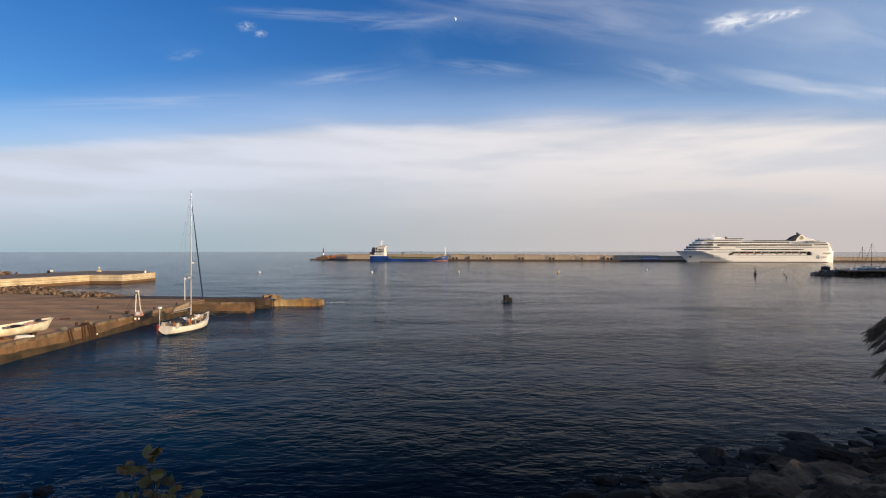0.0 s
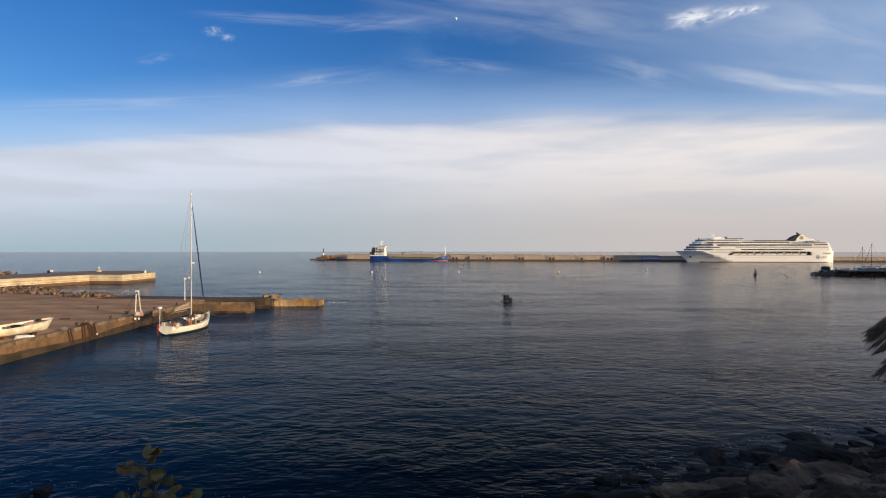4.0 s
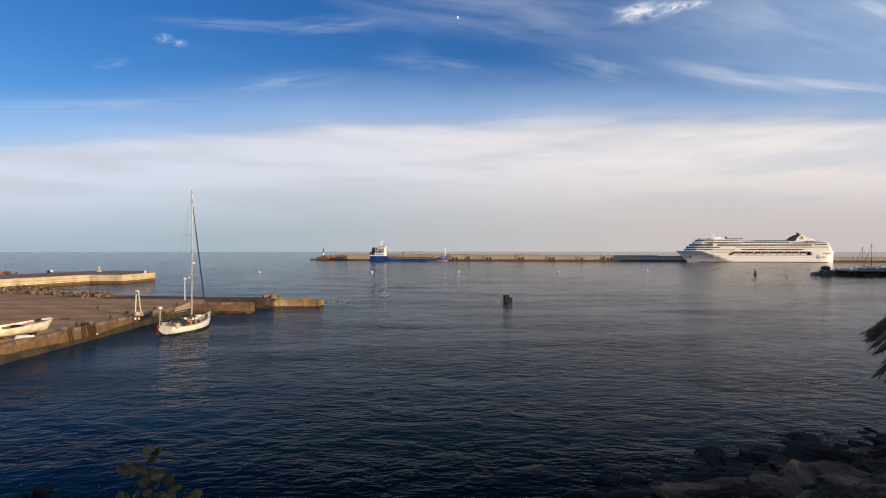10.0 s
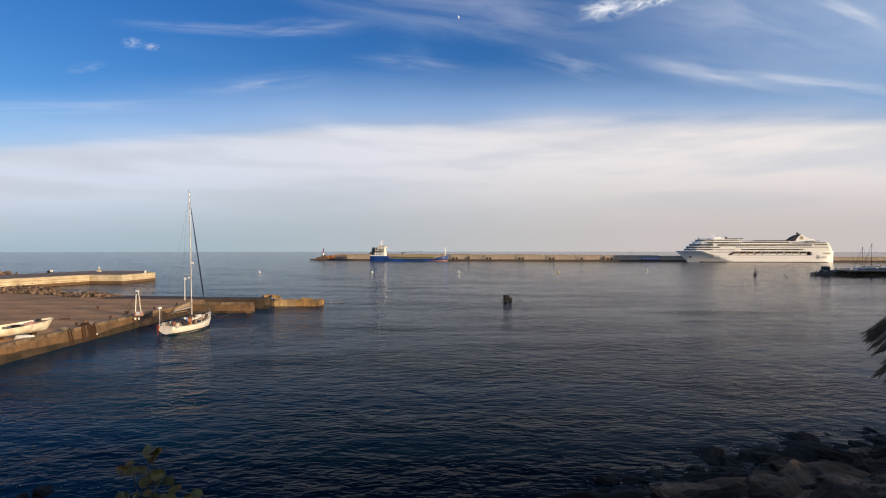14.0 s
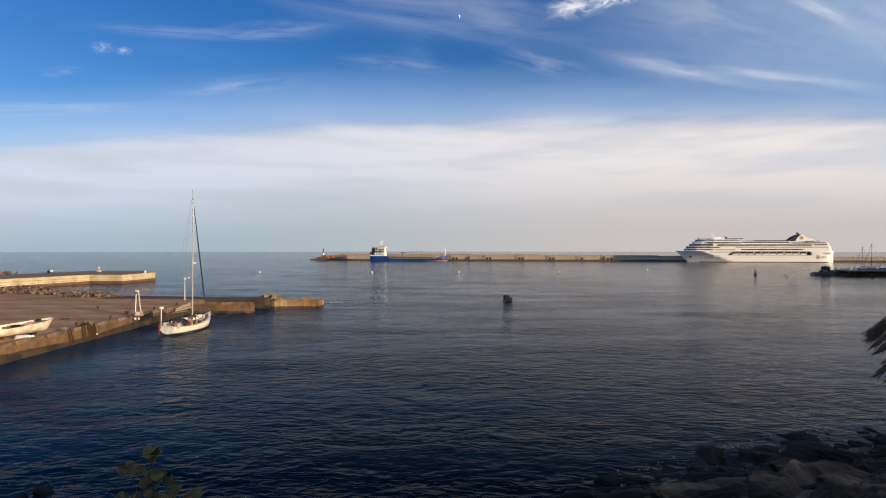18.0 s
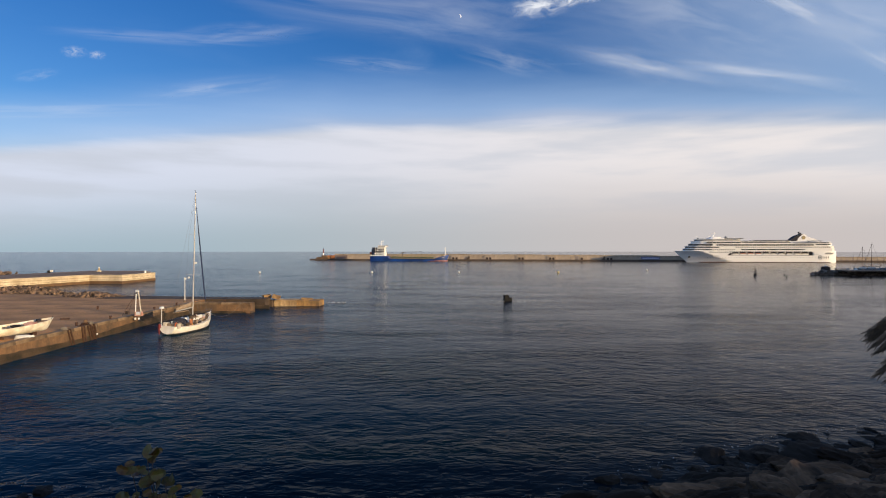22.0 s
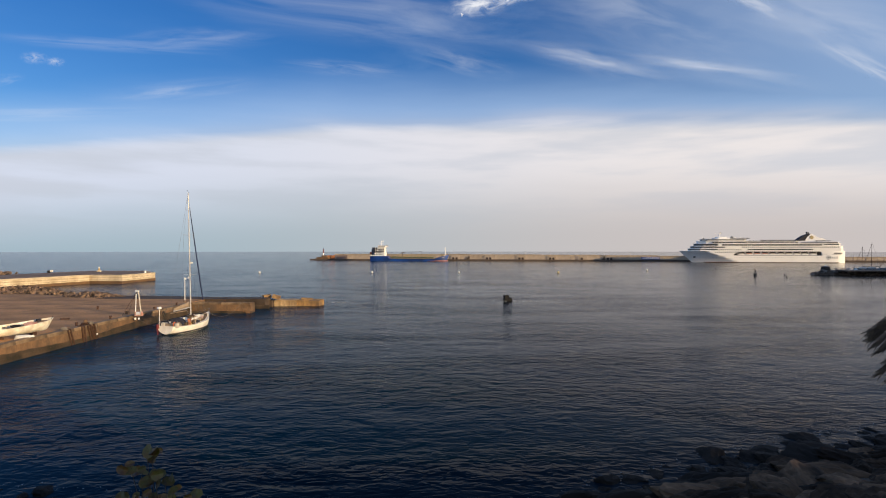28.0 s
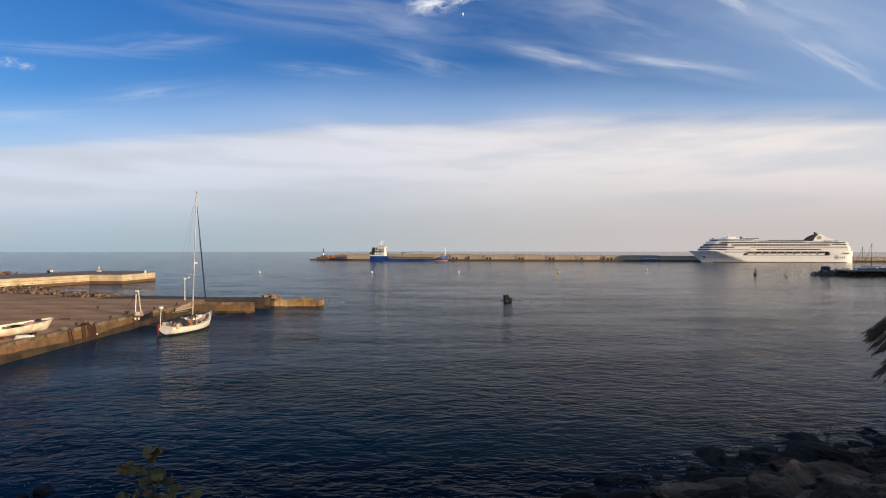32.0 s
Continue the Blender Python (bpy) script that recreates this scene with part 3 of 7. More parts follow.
# ---- the far breakwater ----
def bw(x, off=0.0):
    """A point on the breakwater's inner face; off metres towards the harbour."""
    return (x - off * 0.182, 789 - 0.185 * (x + 176) - off * 0.983)


def build_breakwater():
    ang = math.degrees(math.atan2(-0.185, 1))
    base = thing("breakwater", pose(0, 0, 0), "long tan concrete breakwater wall with a dark foot", "breakwater", kind="structure")
    bm = bmesh.new()
    prism(bm, [bw(-182, 9), bw(760, 9), bw(760, -22), bw(-182, -22)], -3, 1.7)
    part("apron", bm, BDARK, base, "dark low apron of the breakwater")
    segs = ((-150, 30, 8.3), (30, 120, 7.9), (120, 195, 7.5), (195, 262, 7.0), (262, 420, 6.3), (420, 760, 5.5))
    for x0, x1, h in segs:
        n = max(1, round((x1 - x0) / 12.6))
        w = (x1 - x0) / n
        me = mesh_of(bevel(boxes(((0, 4, (h + 1) / 2), (w * 1.017 - 0.12, 8, h - 0.2))), 0.06), "wall_panel", BWALL)
        rib = mesh_of(boxes(((0, -0.15, h * 0.48), (0.45, 0.6, h * 0.86)), ((w * 0.5, -0.1, h * 0.48), (0.3, 0.4, h * 0.8)), ((0, 0.1, h + 0.05), (w * 1.0, 1.2, 0.5))), "rib", BWALL)
        for i in range(n):
            px, py = bw(x0 + (i + 0.5) * w)
            ob = part("wall_panel", me, BWALL, base)
            ob.matrix_local = pose(px, py, 0, 0, 0, ang)
            ob = part("rib", rib, BWALL, base)
            ob.matrix_local = pose(*bw(x0 + (i + 1.0) * w), 0, 0, 0, ang)
    # pairs of low openings and a few buttress blocks
    hole = mesh_of(boxes(((0, 0, 0), (2.6, 0.6, 2.6))), "opening", OPENING)
    hood = mesh_of(bevel(boxes(((0, 0, 0), (11.0, 1.4, 5.0))), 0.1), "hood", BWALL)
    for x in (14, 58, 99.5, 138, 176, 208.5):
        ob = part("hood", hood, BWALL, base)
        ob.matrix_local = pose(*bw(x + 2, 0.6), 3.8, 0, 0, ang)
        for dx in ((0, 4.2) if x != 176 else (1,)):
            ob = part("opening", hole, OPENING, base)
            ob.matrix_local = pose(*bw(x + dx, 1.25), 3.0, 0, 0, ang)
    tri = bmesh.new()
    side_prism(tri, [(-2.4, 1.7), (2.4, 1.7), (2.4, 5.8), (1.4, 5.8)], -1.4, 0)
    trim = mesh_of(tri, "stair", BDARK)
    for x in (33, 203):
        ob = part("stair", trim, BDARK, base)
        ob.matrix_local = pose(*bw(x, 0.5), 0, 0, 0, ang)
    panel = part("hoarding", boxes(((0, 0, 0), (11, 0.5, 4.8))), PANELORANGE, base, "orange hoarding on the wall")
    panel.matrix_local = pose(*bw(-154.5, 1.2), 4.2, 0, 0, ang)
    dark = part("gate", boxes(((0, 0, 0), (16, 0.5, 5.4))), mat("brown_sheet_gate", (0.30, 0.215, 0.17), 0.7, 0, 0.2, 0.2, 8, 0.1), base, "brown sheet gate in the wall")
    dark.matrix_local = pose(*bw(-139, 1.4), 4.3, 0, 0, ang)
    head = bmesh.new()
    prism(head, [bw(-174, 5), bw(-158, 5), bw(-150, -8), bw(-170, -8)], 1.6, 4.2)
    prism(head, [bw(-168, 3), bw(-160, 3), bw(-156, -4), bw(-166, -4)], 4.2, 6.6)
    part("head", head, CONCRETE, base, "stepped concrete head of the breakwater")
    # banner
    ban = part("banner", boxes(((0, 0, 0), (22, 0.3, 3.4))), BLUEPANEL, base, "blue banner with pale marks")
    ban.matrix_local = pose(*bw(259, 1.5), 3.8, 0, 0, ang)
    marks = bmesh.new()
    for i in range(9):
        box(marks, (-8.8 + i * 2.2, -0.2, 0), (1.5, 0.1, 1.3))
    mk = part("mark", marks, SHIPWHITE, ban, "pale unreadable marks")
    post = mesh_of(rods(((0, 0, 0), (0, 0, 5), 0.14, 0.09), ((0, 0, 5), (0, -1.4, 5.2), 0.08)), "post", ALU)
    for x, h in [(-110 + 31 * i, 8.3) for i in range(5)] + [(45 + 31 * i, 7.5 if i < 4 else 7.0) for i in range(5)] + [(205 + 31 * i, 7.0 if i < 2 else 6.3 if i < 7 else 5.5) for i in range(12)]:
        lamp = thing("street_lamp", pose(*bw(x, -2), h + 0.2, 0, 0, ang), "slim grey lamp post on the breakwater", "lamp post", "lamp posts of the breakwater")
        part("post", post, ALU, lamp)
        part("lantern", boxes(((0, -1.5, 5.2), (0.4, 0.9, 0.2))), GREYDECK, lamp)
    return base


breakwater = build_breakwater()


def build_beacon():
    x, y = bw(-166, 0)
    b = thing("harbour_beacon", pose(x, y, 6.6), "small red and white harbour light tower", "beacon")
    part("tower", rods(((0, 0, 0), (0, 0, 3.2), 1.0, 0.8), seg=12), SHIPWHITE, b, "white tower foot")
    part("column", rods(((0, 0, 3.2), (0, 0, 8.0), 0.8, 0.65), seg=12), RED, b, "red column")
    part("gallery", rods(((0, 0, 8.0), (0, 0, 8.3), 1.1), seg=12), RED, b)
    part("lantern", rods(((0, 0, 8.3), (0, 0, 9.6), 0.45, 0.3), seg=10), GLASS, b)


build_beacon()


# ---- the moored yacht ----
def hull_rings(L, B, stations, n=9):
    """Rings of half sections from stern to bow: (along, half beam, sheer, keel depth, flare)."""
    rings = []
    for y, b, sheer, keel, fl in stations:
        ring = []
        for i in range(n):
            t = i / (n - 1)
            z = sheer + (keel - sheer) * t
            w = b * (1 - t ** fl) ** (1 / 1.6) if t < 1 else 0.0
            ring.append((w, y, z))
        rings.append(ring + [(-w, y2, z) for w, y2, z in reversed(ring[:-1])])
    return rings


def build_yacht():
    y = thing("yacht", pose(-44.8, 100.5, 0, 0, 0, -8), "white sailing yacht moored at the quay, sails furled", "sailing yacht")
    st = [(-7.2, 1.40, 1.22, 0.15, 2.2), (-6.2, 1.72, 1.12, -0.15, 2.4), (-4.0, 2.05, 1.02, -0.45, 2.6), (-1.5, 2.2, 1.00, -0.6, 2.6), (1.0, 2.12, 1.07, -0.6, 2.4),
          (3.2, 1.76, 1.24, -0.5, 2.1), (5.0, 1.2, 1.50, -0.35, 1.8), (6.4, 0.55, 1.78, -0.1, 1.6), (7.35, 0.06, 2.06, 0.9, 1.4)]
    bm = bmesh.new()
    loft(bm, hull_rings(14.5, 4.3, st, 11), caps=True)
    hull = part("hull", bm, GELCOAT, y, "white hull with brown streaks", smooth=False)
    # boot stripe and rubbing strake
    bm = bmesh.new()
    for s in (-1, 1):
        tube(bm, [(s * (b + 0.02), yy, sh - 0.03) for yy, b, sh, k, f in st[:-1]] + [(0, 7.4, 2.05)], 0.045)
    part("toe_rail", bm, ALU, y)
    bm = bmesh.new()
    for s in (-1, 1):
        tube(bm, [(s * b * bw_, yy, 0.16) for (yy, b, sh, k, f), bw_ in zip(st[:8], (0.62, 0.82, 0.905, 0.93, 0.92, 0.86, 0.77, 0.56))], 0.09, 6)
    part("boot_stripe", bm, RUBBER, y, "dark waterline stripe")
    # deck, cabin, cockpit
    bm = bmesh.new()
    deck = [(b - 0.10, yy, sh - 0.05) for yy, b, sh, k, f in st[:-1]] + [(0.0, 7.2, 2.0)]
    loft(bm, [[(x, yy, z + 0.02), (0, yy, z + 0.10), (-x, yy, z + 0.02), (0, yy, z - 0.05)] for x, yy, z in deck])
    part("deck", bm, GELCOAT, y, "white deck")
    bm = bmesh.new()
    loft(bm, [[(w, yy, 1.4), (w * 0.86, yy, 1.55 + h), (-w * 0.86, yy, 1.55 + h), (-w, yy, 1.4)] for yy, w, h in ((-2.6, 1.35, 0.62), (-1.0, 1.42, 0.68), (1.6, 1.25, 0.62), (3.4, 0.85, 0.42), (4.2, 0.45, 0.28))])
    cabin = part("cabin", bm, WHITE, y, "white coachroof")
    for s in (-1, 1):
        for yy, ln in ((-1.6, 1.1), (-0.1, 1.1), (1.3, 0.9)):
            part("cabin_window", boxes(((s * (1.34 - 0.03 * abs(yy)), yy, 1.88), (0.10, ln, 0.24))), GLASS, cabin)
    for yy, w in ((2.6, 0.55), (0.9, 0.5)):
        part("hatch", bevel(boxes(((0, yy, 2.2 if yy < 2 else 2.05), (w, w, 0.1))), 0.03), GLASS, cabin)
    part("cockpit_well", boxes(((0, -4.6, 1.43), (1.5, 3.0, 0.06))), GREYDECK, y, "shaded cockpit well")
    for s in (-1, 1):
        part("cockpit_coaming", bevel(boxes(((s * 1.1, -4.4, 1.55), (0.35, 3.6, 0.36))), 0.08), WHITE, y)
    bm = bmesh.new()
    rings = []
    for yy, w, h in ((-4.6, 1.25, 0.85), (-3.7, 1.35, 1.0), (-2.5, 1.25, 0.85), (-1.9, 1.1, 0.6)):
        rings.append([(w * math.cos(a), yy, 1.5 + h * math.sin(a)) for a in [math.pi * i / 10 for i in range(11)]])
    loft(bm, rings)
    part("sprayhood", bm, DARKCANVAS, y, "dark blue-black sprayhood", smooth=True)
    bm = bmesh.new()
    bmesh.ops.create_cone(bm, segments=20, radius1=0.55, radius2=0.55, depth=0.05, matrix=pose(0, -5.9, 2.0, 90, 0, 0))
    part("steering_wheel", bm, STEEL, y)
    part("pedestal", rods(((0, -5.8, 1.4), (0, -5.75, 2.3), 0.12, 0.09)), WHITE, y)
    # rig
    mast = part("mast", rods(((0, 0.9, 0.8), (0.0, 0.62, 24.1), 0.125, 0.075), seg=10), ALU, y, "tall pale aluminium mast")
    part("masthead_gear", rods(((0, 0.62, 24.05), (0.05, 0.30, 24.5), 0.03), ((0, 0.62, 24.05), (0, 1.0, 24.2), 0.025)), STEEL, mast)
    for z, w in ((9.6, 1.25), (16.6, 0.95)):
        part("spreader", rods(((-w, 0.55, z + 0.1), (0, 0.78, z), 0.025, 0.045), ((w, 0.55, z + 0.1), (0, 0.78, z), 0.025, 0.045)), ALU, mast)
    bm = bmesh.new()
    for s in (-1, 1):
        tube(bm, [(s * 1.95, 0.6, 1.0), (s * 1.25, 0.55, 9.7), (s * 0.95, 0.55, 16.7), (0, 0.64, 23.7)], 0.012, 5)
        tube(bm, [(s * 1.9, 0.2, 1.0), (0, 0.75, 9.6)], 0.012, 5)
        tube(bm, [(s * 1.1, -6.9, 1.1), (0, -5.2, 6.5)], 0.012, 5)
    tube(bm, [(0, -5.2, 6.5), (0, 0.58, 24.0)], 0.012, 5)
    part("shroud", bm, WIRE, y, "thin wire rigging")
    part("forestay", rods(((0, 6.05, 1.55), (0, 0.66, 23.4), 0.018)), WIRE, y)
    part("furled_genoa", rods(((0, 5.18, 4.95), (0, 4.48, 7.6), 0.10, 0.125), ((0, 4.48, 7.6), (0, 2.30, 16.4), 0.125, 0.10), ((0, 2.30, 16.4), (0, 1.02, 21.6), 0.10, 0.05), seg=9), NAVY, y, "navy sailcloth rolled on the forestay")
    part("furler_drum", rods(((0, 6.0, 1.75), (0, 5.94, 2.0), 0.17), seg=12), STEEL, y)
    boom = part("boom", rods(((0, 0.75, 3.15), (0, -4.6, 3.0), 0.10, 0.09), seg=10), ALU, y)
    bm = bmesh.new()
    loft(bm, [[(w * math.cos(a), yy, z + h * math.sin(a)) for a in [2 * math.pi * i / 10 for i in range(10)]] for yy, z, w, h in ((0.6, 3.62, 0.12, 0.42), (-0.6, 3.52, 0.2, 0.34), (-2.4, 3.38, 0.21, 0.26), (-4.5, 3.2, 0.13, 0.15))])
    part("stowed_mainsail", bm, SAIL, boom, "tan stowed mainsail along the boom", smooth=True)
    part("vang", rods(((0, 0.7, 1.9), (0, -0.9, 3.05), 0.035)), STEEL, boom)
    rad = part("radar_dome", rods(((0, 1.28, 11.6), (0, 1.28, 11.85), 0.30, 0.28), seg=14), WHITE, y, "white radar dome")
    part("bracket", rods(((0, 0.8, 11.6), (0, 1.2, 11.6), 0.05)), STEEL, rad)
    # stern gear
    pole = part("stern_pole", rods(((-1.15, -7.0, 1.45), (-1.15, -7.0, 5.1), 0.06)), WHITE, y, "white stern pole")
    part("aerial_dome", rods(((-1.15, -7.0, 5.05), (-1.15, -7.0, 5.35), 0.40, 0.34), seg=14), WHITE, pole)
    bm = bmesh.new()
    for s in (-1, 1):
        pts = [(s * (b - 0.06), yy, sh) for yy, b, sh, k, f in st[:8]]
        for p in pts:
            rod(bm, p, (p[0], p[1], p[2] + 0.65), 0.014, seg=5)
        for dz in (0.35, 0.64):
            tube(bm, [(p[0], p[1], p[2] + dz) for p in pts], 0.006, 4)
    part("lifeline", bm, STEEL, y)
    bm = bmesh.new()
    for dz in (0.35, 0.66):
        tube(bm, [(0.5, 6.45, 1.9 + dz), (0.25, 7.1, 2.0 + dz), (0, 7.45, 2.02 + dz), (-0.25, 7.1, 2.0 + dz), (-0.5, 6.45, 1.9 + dz)], 0.018, 6)
        tube(bm, [(1.6, -6.2, 1.4 + dz), (1.32, -7.15, 1.45 + dz), (0.5, -7.25, 1.45 + dz)], 0.018, 6)
        tube(bm, [(-1.6, -6.2, 1.4 + dz), (-1.32, -7.15, 1.45 + dz), (-0.5, -7.25, 1.45 + dz)], 0.018, 6)
    part("pulpit", bm, STEEL, y, "steel pulpit and pushpit rails")
    part("anchor", rods(((0, 7.3, 2.0), (0, 7.75, 1.7), 0.05), ((-0.18, 7.75, 1.6), (0.18, 7.75, 1.6), 0.04)), STEEL, y)
    fender = mesh_of(rods(((0, 0, -0.35), (0, 0, 0.35), 0.16), ((0, 0, 0.35), (0, 0, 0.5), 0.05), seg=10), "fender", RED)
    fw = mesh_of(rods(((0, 0, -0.4), (0, 0, 0.4), 0.15), ((0, 0, 0.4), (0, 0, 0.55), 0.05), seg=10), "fender", WHITE)
    for px, py, pz, me in ((-1.75, -6.3, 1.0, fender), (-1.62, -6.9, 1.25, fender), (-2.2, -4, 0.9, fw), (-2.3, -1, 0.9, fw), (-2.2, 2, 1.0, fw)):
        f = part("fender", me, ORANGE, y)
        f.location = (px, py, pz - 0.42)
    part("life_raft", bevel(boxes(((0.7, -0.6, 2.3), (0.55, 0.8, 0.3))), 0.06), WHITE, y)
    ring = bmesh.new()
    tube(ring, [(1.42, -6.75 + 0.32 * math.cos(a), 1.9 + 0.32 * math.sin(a)) for a in [math.pi * i / 6 for i in range(13)]], 0.07, 6)
    part("lifebuoy", ring, ORANGE, y, "orange lifebuoy on the rail")
    part("jerry_can", bevel(boxes(((1.75, -2.9, 1.62), (0.22, 0.34, 0.45))), 0.04), ORANGE, y)
    part("jerry_can", bevel(boxes(((1.78, -2.4, 1.62), (0.22, 0.34, 0.45))), 0.04), YELLOW, y)
    part("bedding", bevel(boxes(((1.35, -3.6, 1.75), (0.5, 0.9, 0.25))), 0.08), PINK, y, "faded red bundle on the coaming")
    part("sail_bag", bevel(boxes(((0.4, 4.6, 2.12), (0.6, 1.3, 0.3))), 0.1), DARKCANVAS, y)
    part("deck_box", bevel(boxes(((-0.5, 3.6, 2.1), (0.5, 0.9, 0.25))), 0.05), SAIL, y)
    bm = bmesh.new()
    loft(bm, [[(2.02 + 0.16 * k, -3.9 + w, 2.05 - 0.62 * k), (2.02 + 0.16 * k, -2.7 - w, 2.05 - 0.62 * k), (2.06 + 0.16 * k, -2.7 - w, 2.07 - 0.62 * k), (2.06 + 0.16 * k, -3.9 + w, 2.07 - 0.62 * k)] for k, w in ((0.3, 0.0), (0.6, 0.05), (0.9, 0.12), (1.5, 0.42))])
    part("drying_cloth", bm, mat("orange_brown_cloth", (0.45, 0.16, 0.06), 0.85, 0, 0.4, 2.5, 9, 0.4, (0.30, 0.14, 0.08)), y, "orange-brown cloth hung over the rail")
    # deck gear
    rnd = random.Random(17)
    for i, (px, py, sx, sy, mt) in enumerate(((1.45, -0.6, 0.35, 1.5, SAIL), (1.4, 1.6, 0.32, 1.2, SAIL), (-1.4, 0.2, 0.35, 1.6, DARKCANVAS), (0.75, 3.4, 0.5, 0.7, CREAM), (0.2, 5.6, 0.45, 0.8, SAIL),
                                              (1.2, -5.4, 0.45, 0.9, SAIL), (0.2, -6.5, 0.9, 0.5, SAIL), (-0.6, -2.9, 0.8, 0.5, PINK), (1.15, 2.6, 0.3, 0.8, PINK), (-0.9, -5.6, 0.5, 0.8, CREAM))):
        z = 1.62 + max(0, py) * 0.07
        part("bundle", bevel(boxes(((px, py, z + 0.13), (sx * 1.15, sy, 0.5))), 0.12), mt, y, "rolled canvas and gear on deck")
    for py in (-5.0, 3.9):
        coil = bmesh.new()
        tube(coil, [(0.35 * math.cos(a) + 1.3 * (0.7 if py > 0 else 1), py + 0.35 * math.sin(a), 1.75 + (0.2 if py > 0 else 0)) for a in [math.pi * i / 6 for i in range(13)]], 0.06, 5)
        part("rope_coil", coil, ROPE, y)
    part("gangplank", bevel(boxes(((-0.9, -1.6, 2.65), (0.35, 4.6, 0.07))), 0.02), SAIL, y, "tan gangplank stowed beside the boom")
    part("outboard_engine", bevel(boxes(((-1.2, -7.45, 1.75), (0.3, 0.45, 0.55)), ((-1.2, -7.45, 1.1), (0.14, 0.18, 0.9))), 0.03), RED, y, "red outboard engine on the rail")
    # loose gear heaped along the deck and on the coachroof
    for px, py, pz, sx, sy, sz, mt in ((1.72, 0.3, 1.62, 0.3, 0.9, 0.22, DARKCANVAS), (1.5, 2.2, 1.66, 0.26, 1.1, 0.25, BARK), (0.6, 0.2, 2.30, 0.5, 0.8, 0.22, RUST), (0.75, 1.9, 2.26, 0.3, 1.5, 0.12, WHITE),
                                       (1.0, -1.3, 2.34, 0.4, 0.9, 0.25, BARK), (0.9, -6.6, 1.74, 0.6, 0.4, 0.3, ROPE), (1.2, 3.3, 1.80, 0.25, 1.0, 0.3, BARK),
                                       (0.3, 4.2, 2.02, 0.4, 0.9, 0.25, CREAM), (0.75, 4.7, 2.0, 0.25, 0.8, 0.25, BARK), (-0.7, -6.6, 1.78, 0.5, 0.5, 0.35, CREAM), (1.85, -1.5, 1.62, 0.2, 0.7, 0.3, BARK), (1.8, -3.8, 1.6, 0.25, 0.8, 0.25, BARK), (1.62, -5.4, 1.62, 0.25, 0.6, 0.2, ROPE), (0.5, 5.4, 2.02, 0.3, 0.6, 0.25, DARKCANVAS), (0.2, 2.9, 2.2, 0.5, 0.5, 0.2, BARK)):
        part("bundle", bevel(boxes(((px, py, pz), (sx * 1.2, sy, sz + 0.3))), 0.07), mt, y, "gear heaped on deck")
    for i in range(26):
        py = -6.4 + i * 0.48
        half = 1.75 if py < 1 else 1.75 - (py - 1) * 0.26
        px = half * (0.98, 0.45, 0.75, 0.1, 0.9, -0.3, 0.6)[i % 7]
        z = 1.55 + (max(0.0, py - 1) * 0.09) + (0.45 if abs(px) < 1.1 and -2.5 < py < 3 else 0.0)
        mt = (CREAM, BARK, WHITE, SAIL, DARKCANVAS, CREAM, ROPE, RUST)[(i * 5) % 8]
        part("bundle", bevel(boxes(((px, py, z + 0.12), (rnd.uniform(0.25, 0.5), rnd.uniform(0.3, 0.8), rnd.uniform(0.35, 0.65)))), 0.06), mt, y, "gear heaped on deck")
    part("spinnaker_pole", rods(((1.55, -2.6, 1.9), (1.0, 3.6, 2.1), 0.05)), WHITE, y, "white pole lashed along the deck")
    part("boat_hook", rods(((1.30, -1.8, 2.1), (0.8, 2.6, 2.35), 0.03)), BARK, y)
    rails = {"cabin", "cabin_window", "hatch", "cockpit_well", "cockpit_coaming", "sprayhood", "steering_wheel", "pedestal", "stern_pole", "life_raft", "lifebuoy", "jerry_can", "bedding", "sail_bag",
             "deck_box", "bundle", "rope_coil", "pulpit", "outboard_engine", "spinnaker_pole", "boat_hook"}
    for ch in y.children:
        if ch.name.split(".")[0] in rails:
            ch.location.z -= {"pulpit": 0.24, "bundle": 0.45, "cabin": 0.45, "sprayhood": 0.45}.get(ch.name.split(".")[0], 0.55)
    return y


yacht = build_yacht()
yacht.scale = (0.97, 0.905, 1.25)
for ch in yacht.children:
    if ch.name.split(".")[0] in ("mast", "shroud", "forestay", "furled_genoa", "radar_dome", "stern_pole", "furler_drum"):
        ch.scale.z = 0.8


# mooring lines, slack, between yacht and quay
def mooring_line(p, q, sag, label="sagging mooring rope between yacht and quay"):
    bm = bmesh.new()
    p, q = Vector(p), Vector(q)
    pts = [p.lerp(q, t / 10) - Vector((0, 0, sag * 4 * (t / 10) * (1 - t / 10))) for t in range(11)]
    tube(bm, pts, 0.018, 5)
    tagged(part("mooring_rope", bm, ROPE), label, "rope", "mooring ropes")


mooring_line((-44.0, 107.6, 1.9), (-44.6, 125.4, 2.3), 1.5)
mooring_line((-46.8, 94.2, 1.3), (-55.6, 101.5, 2.4), 0.5)
mooring_line((-46.9, 99.5, 1.3), (-55.6, 106, 2.4), 0.4)


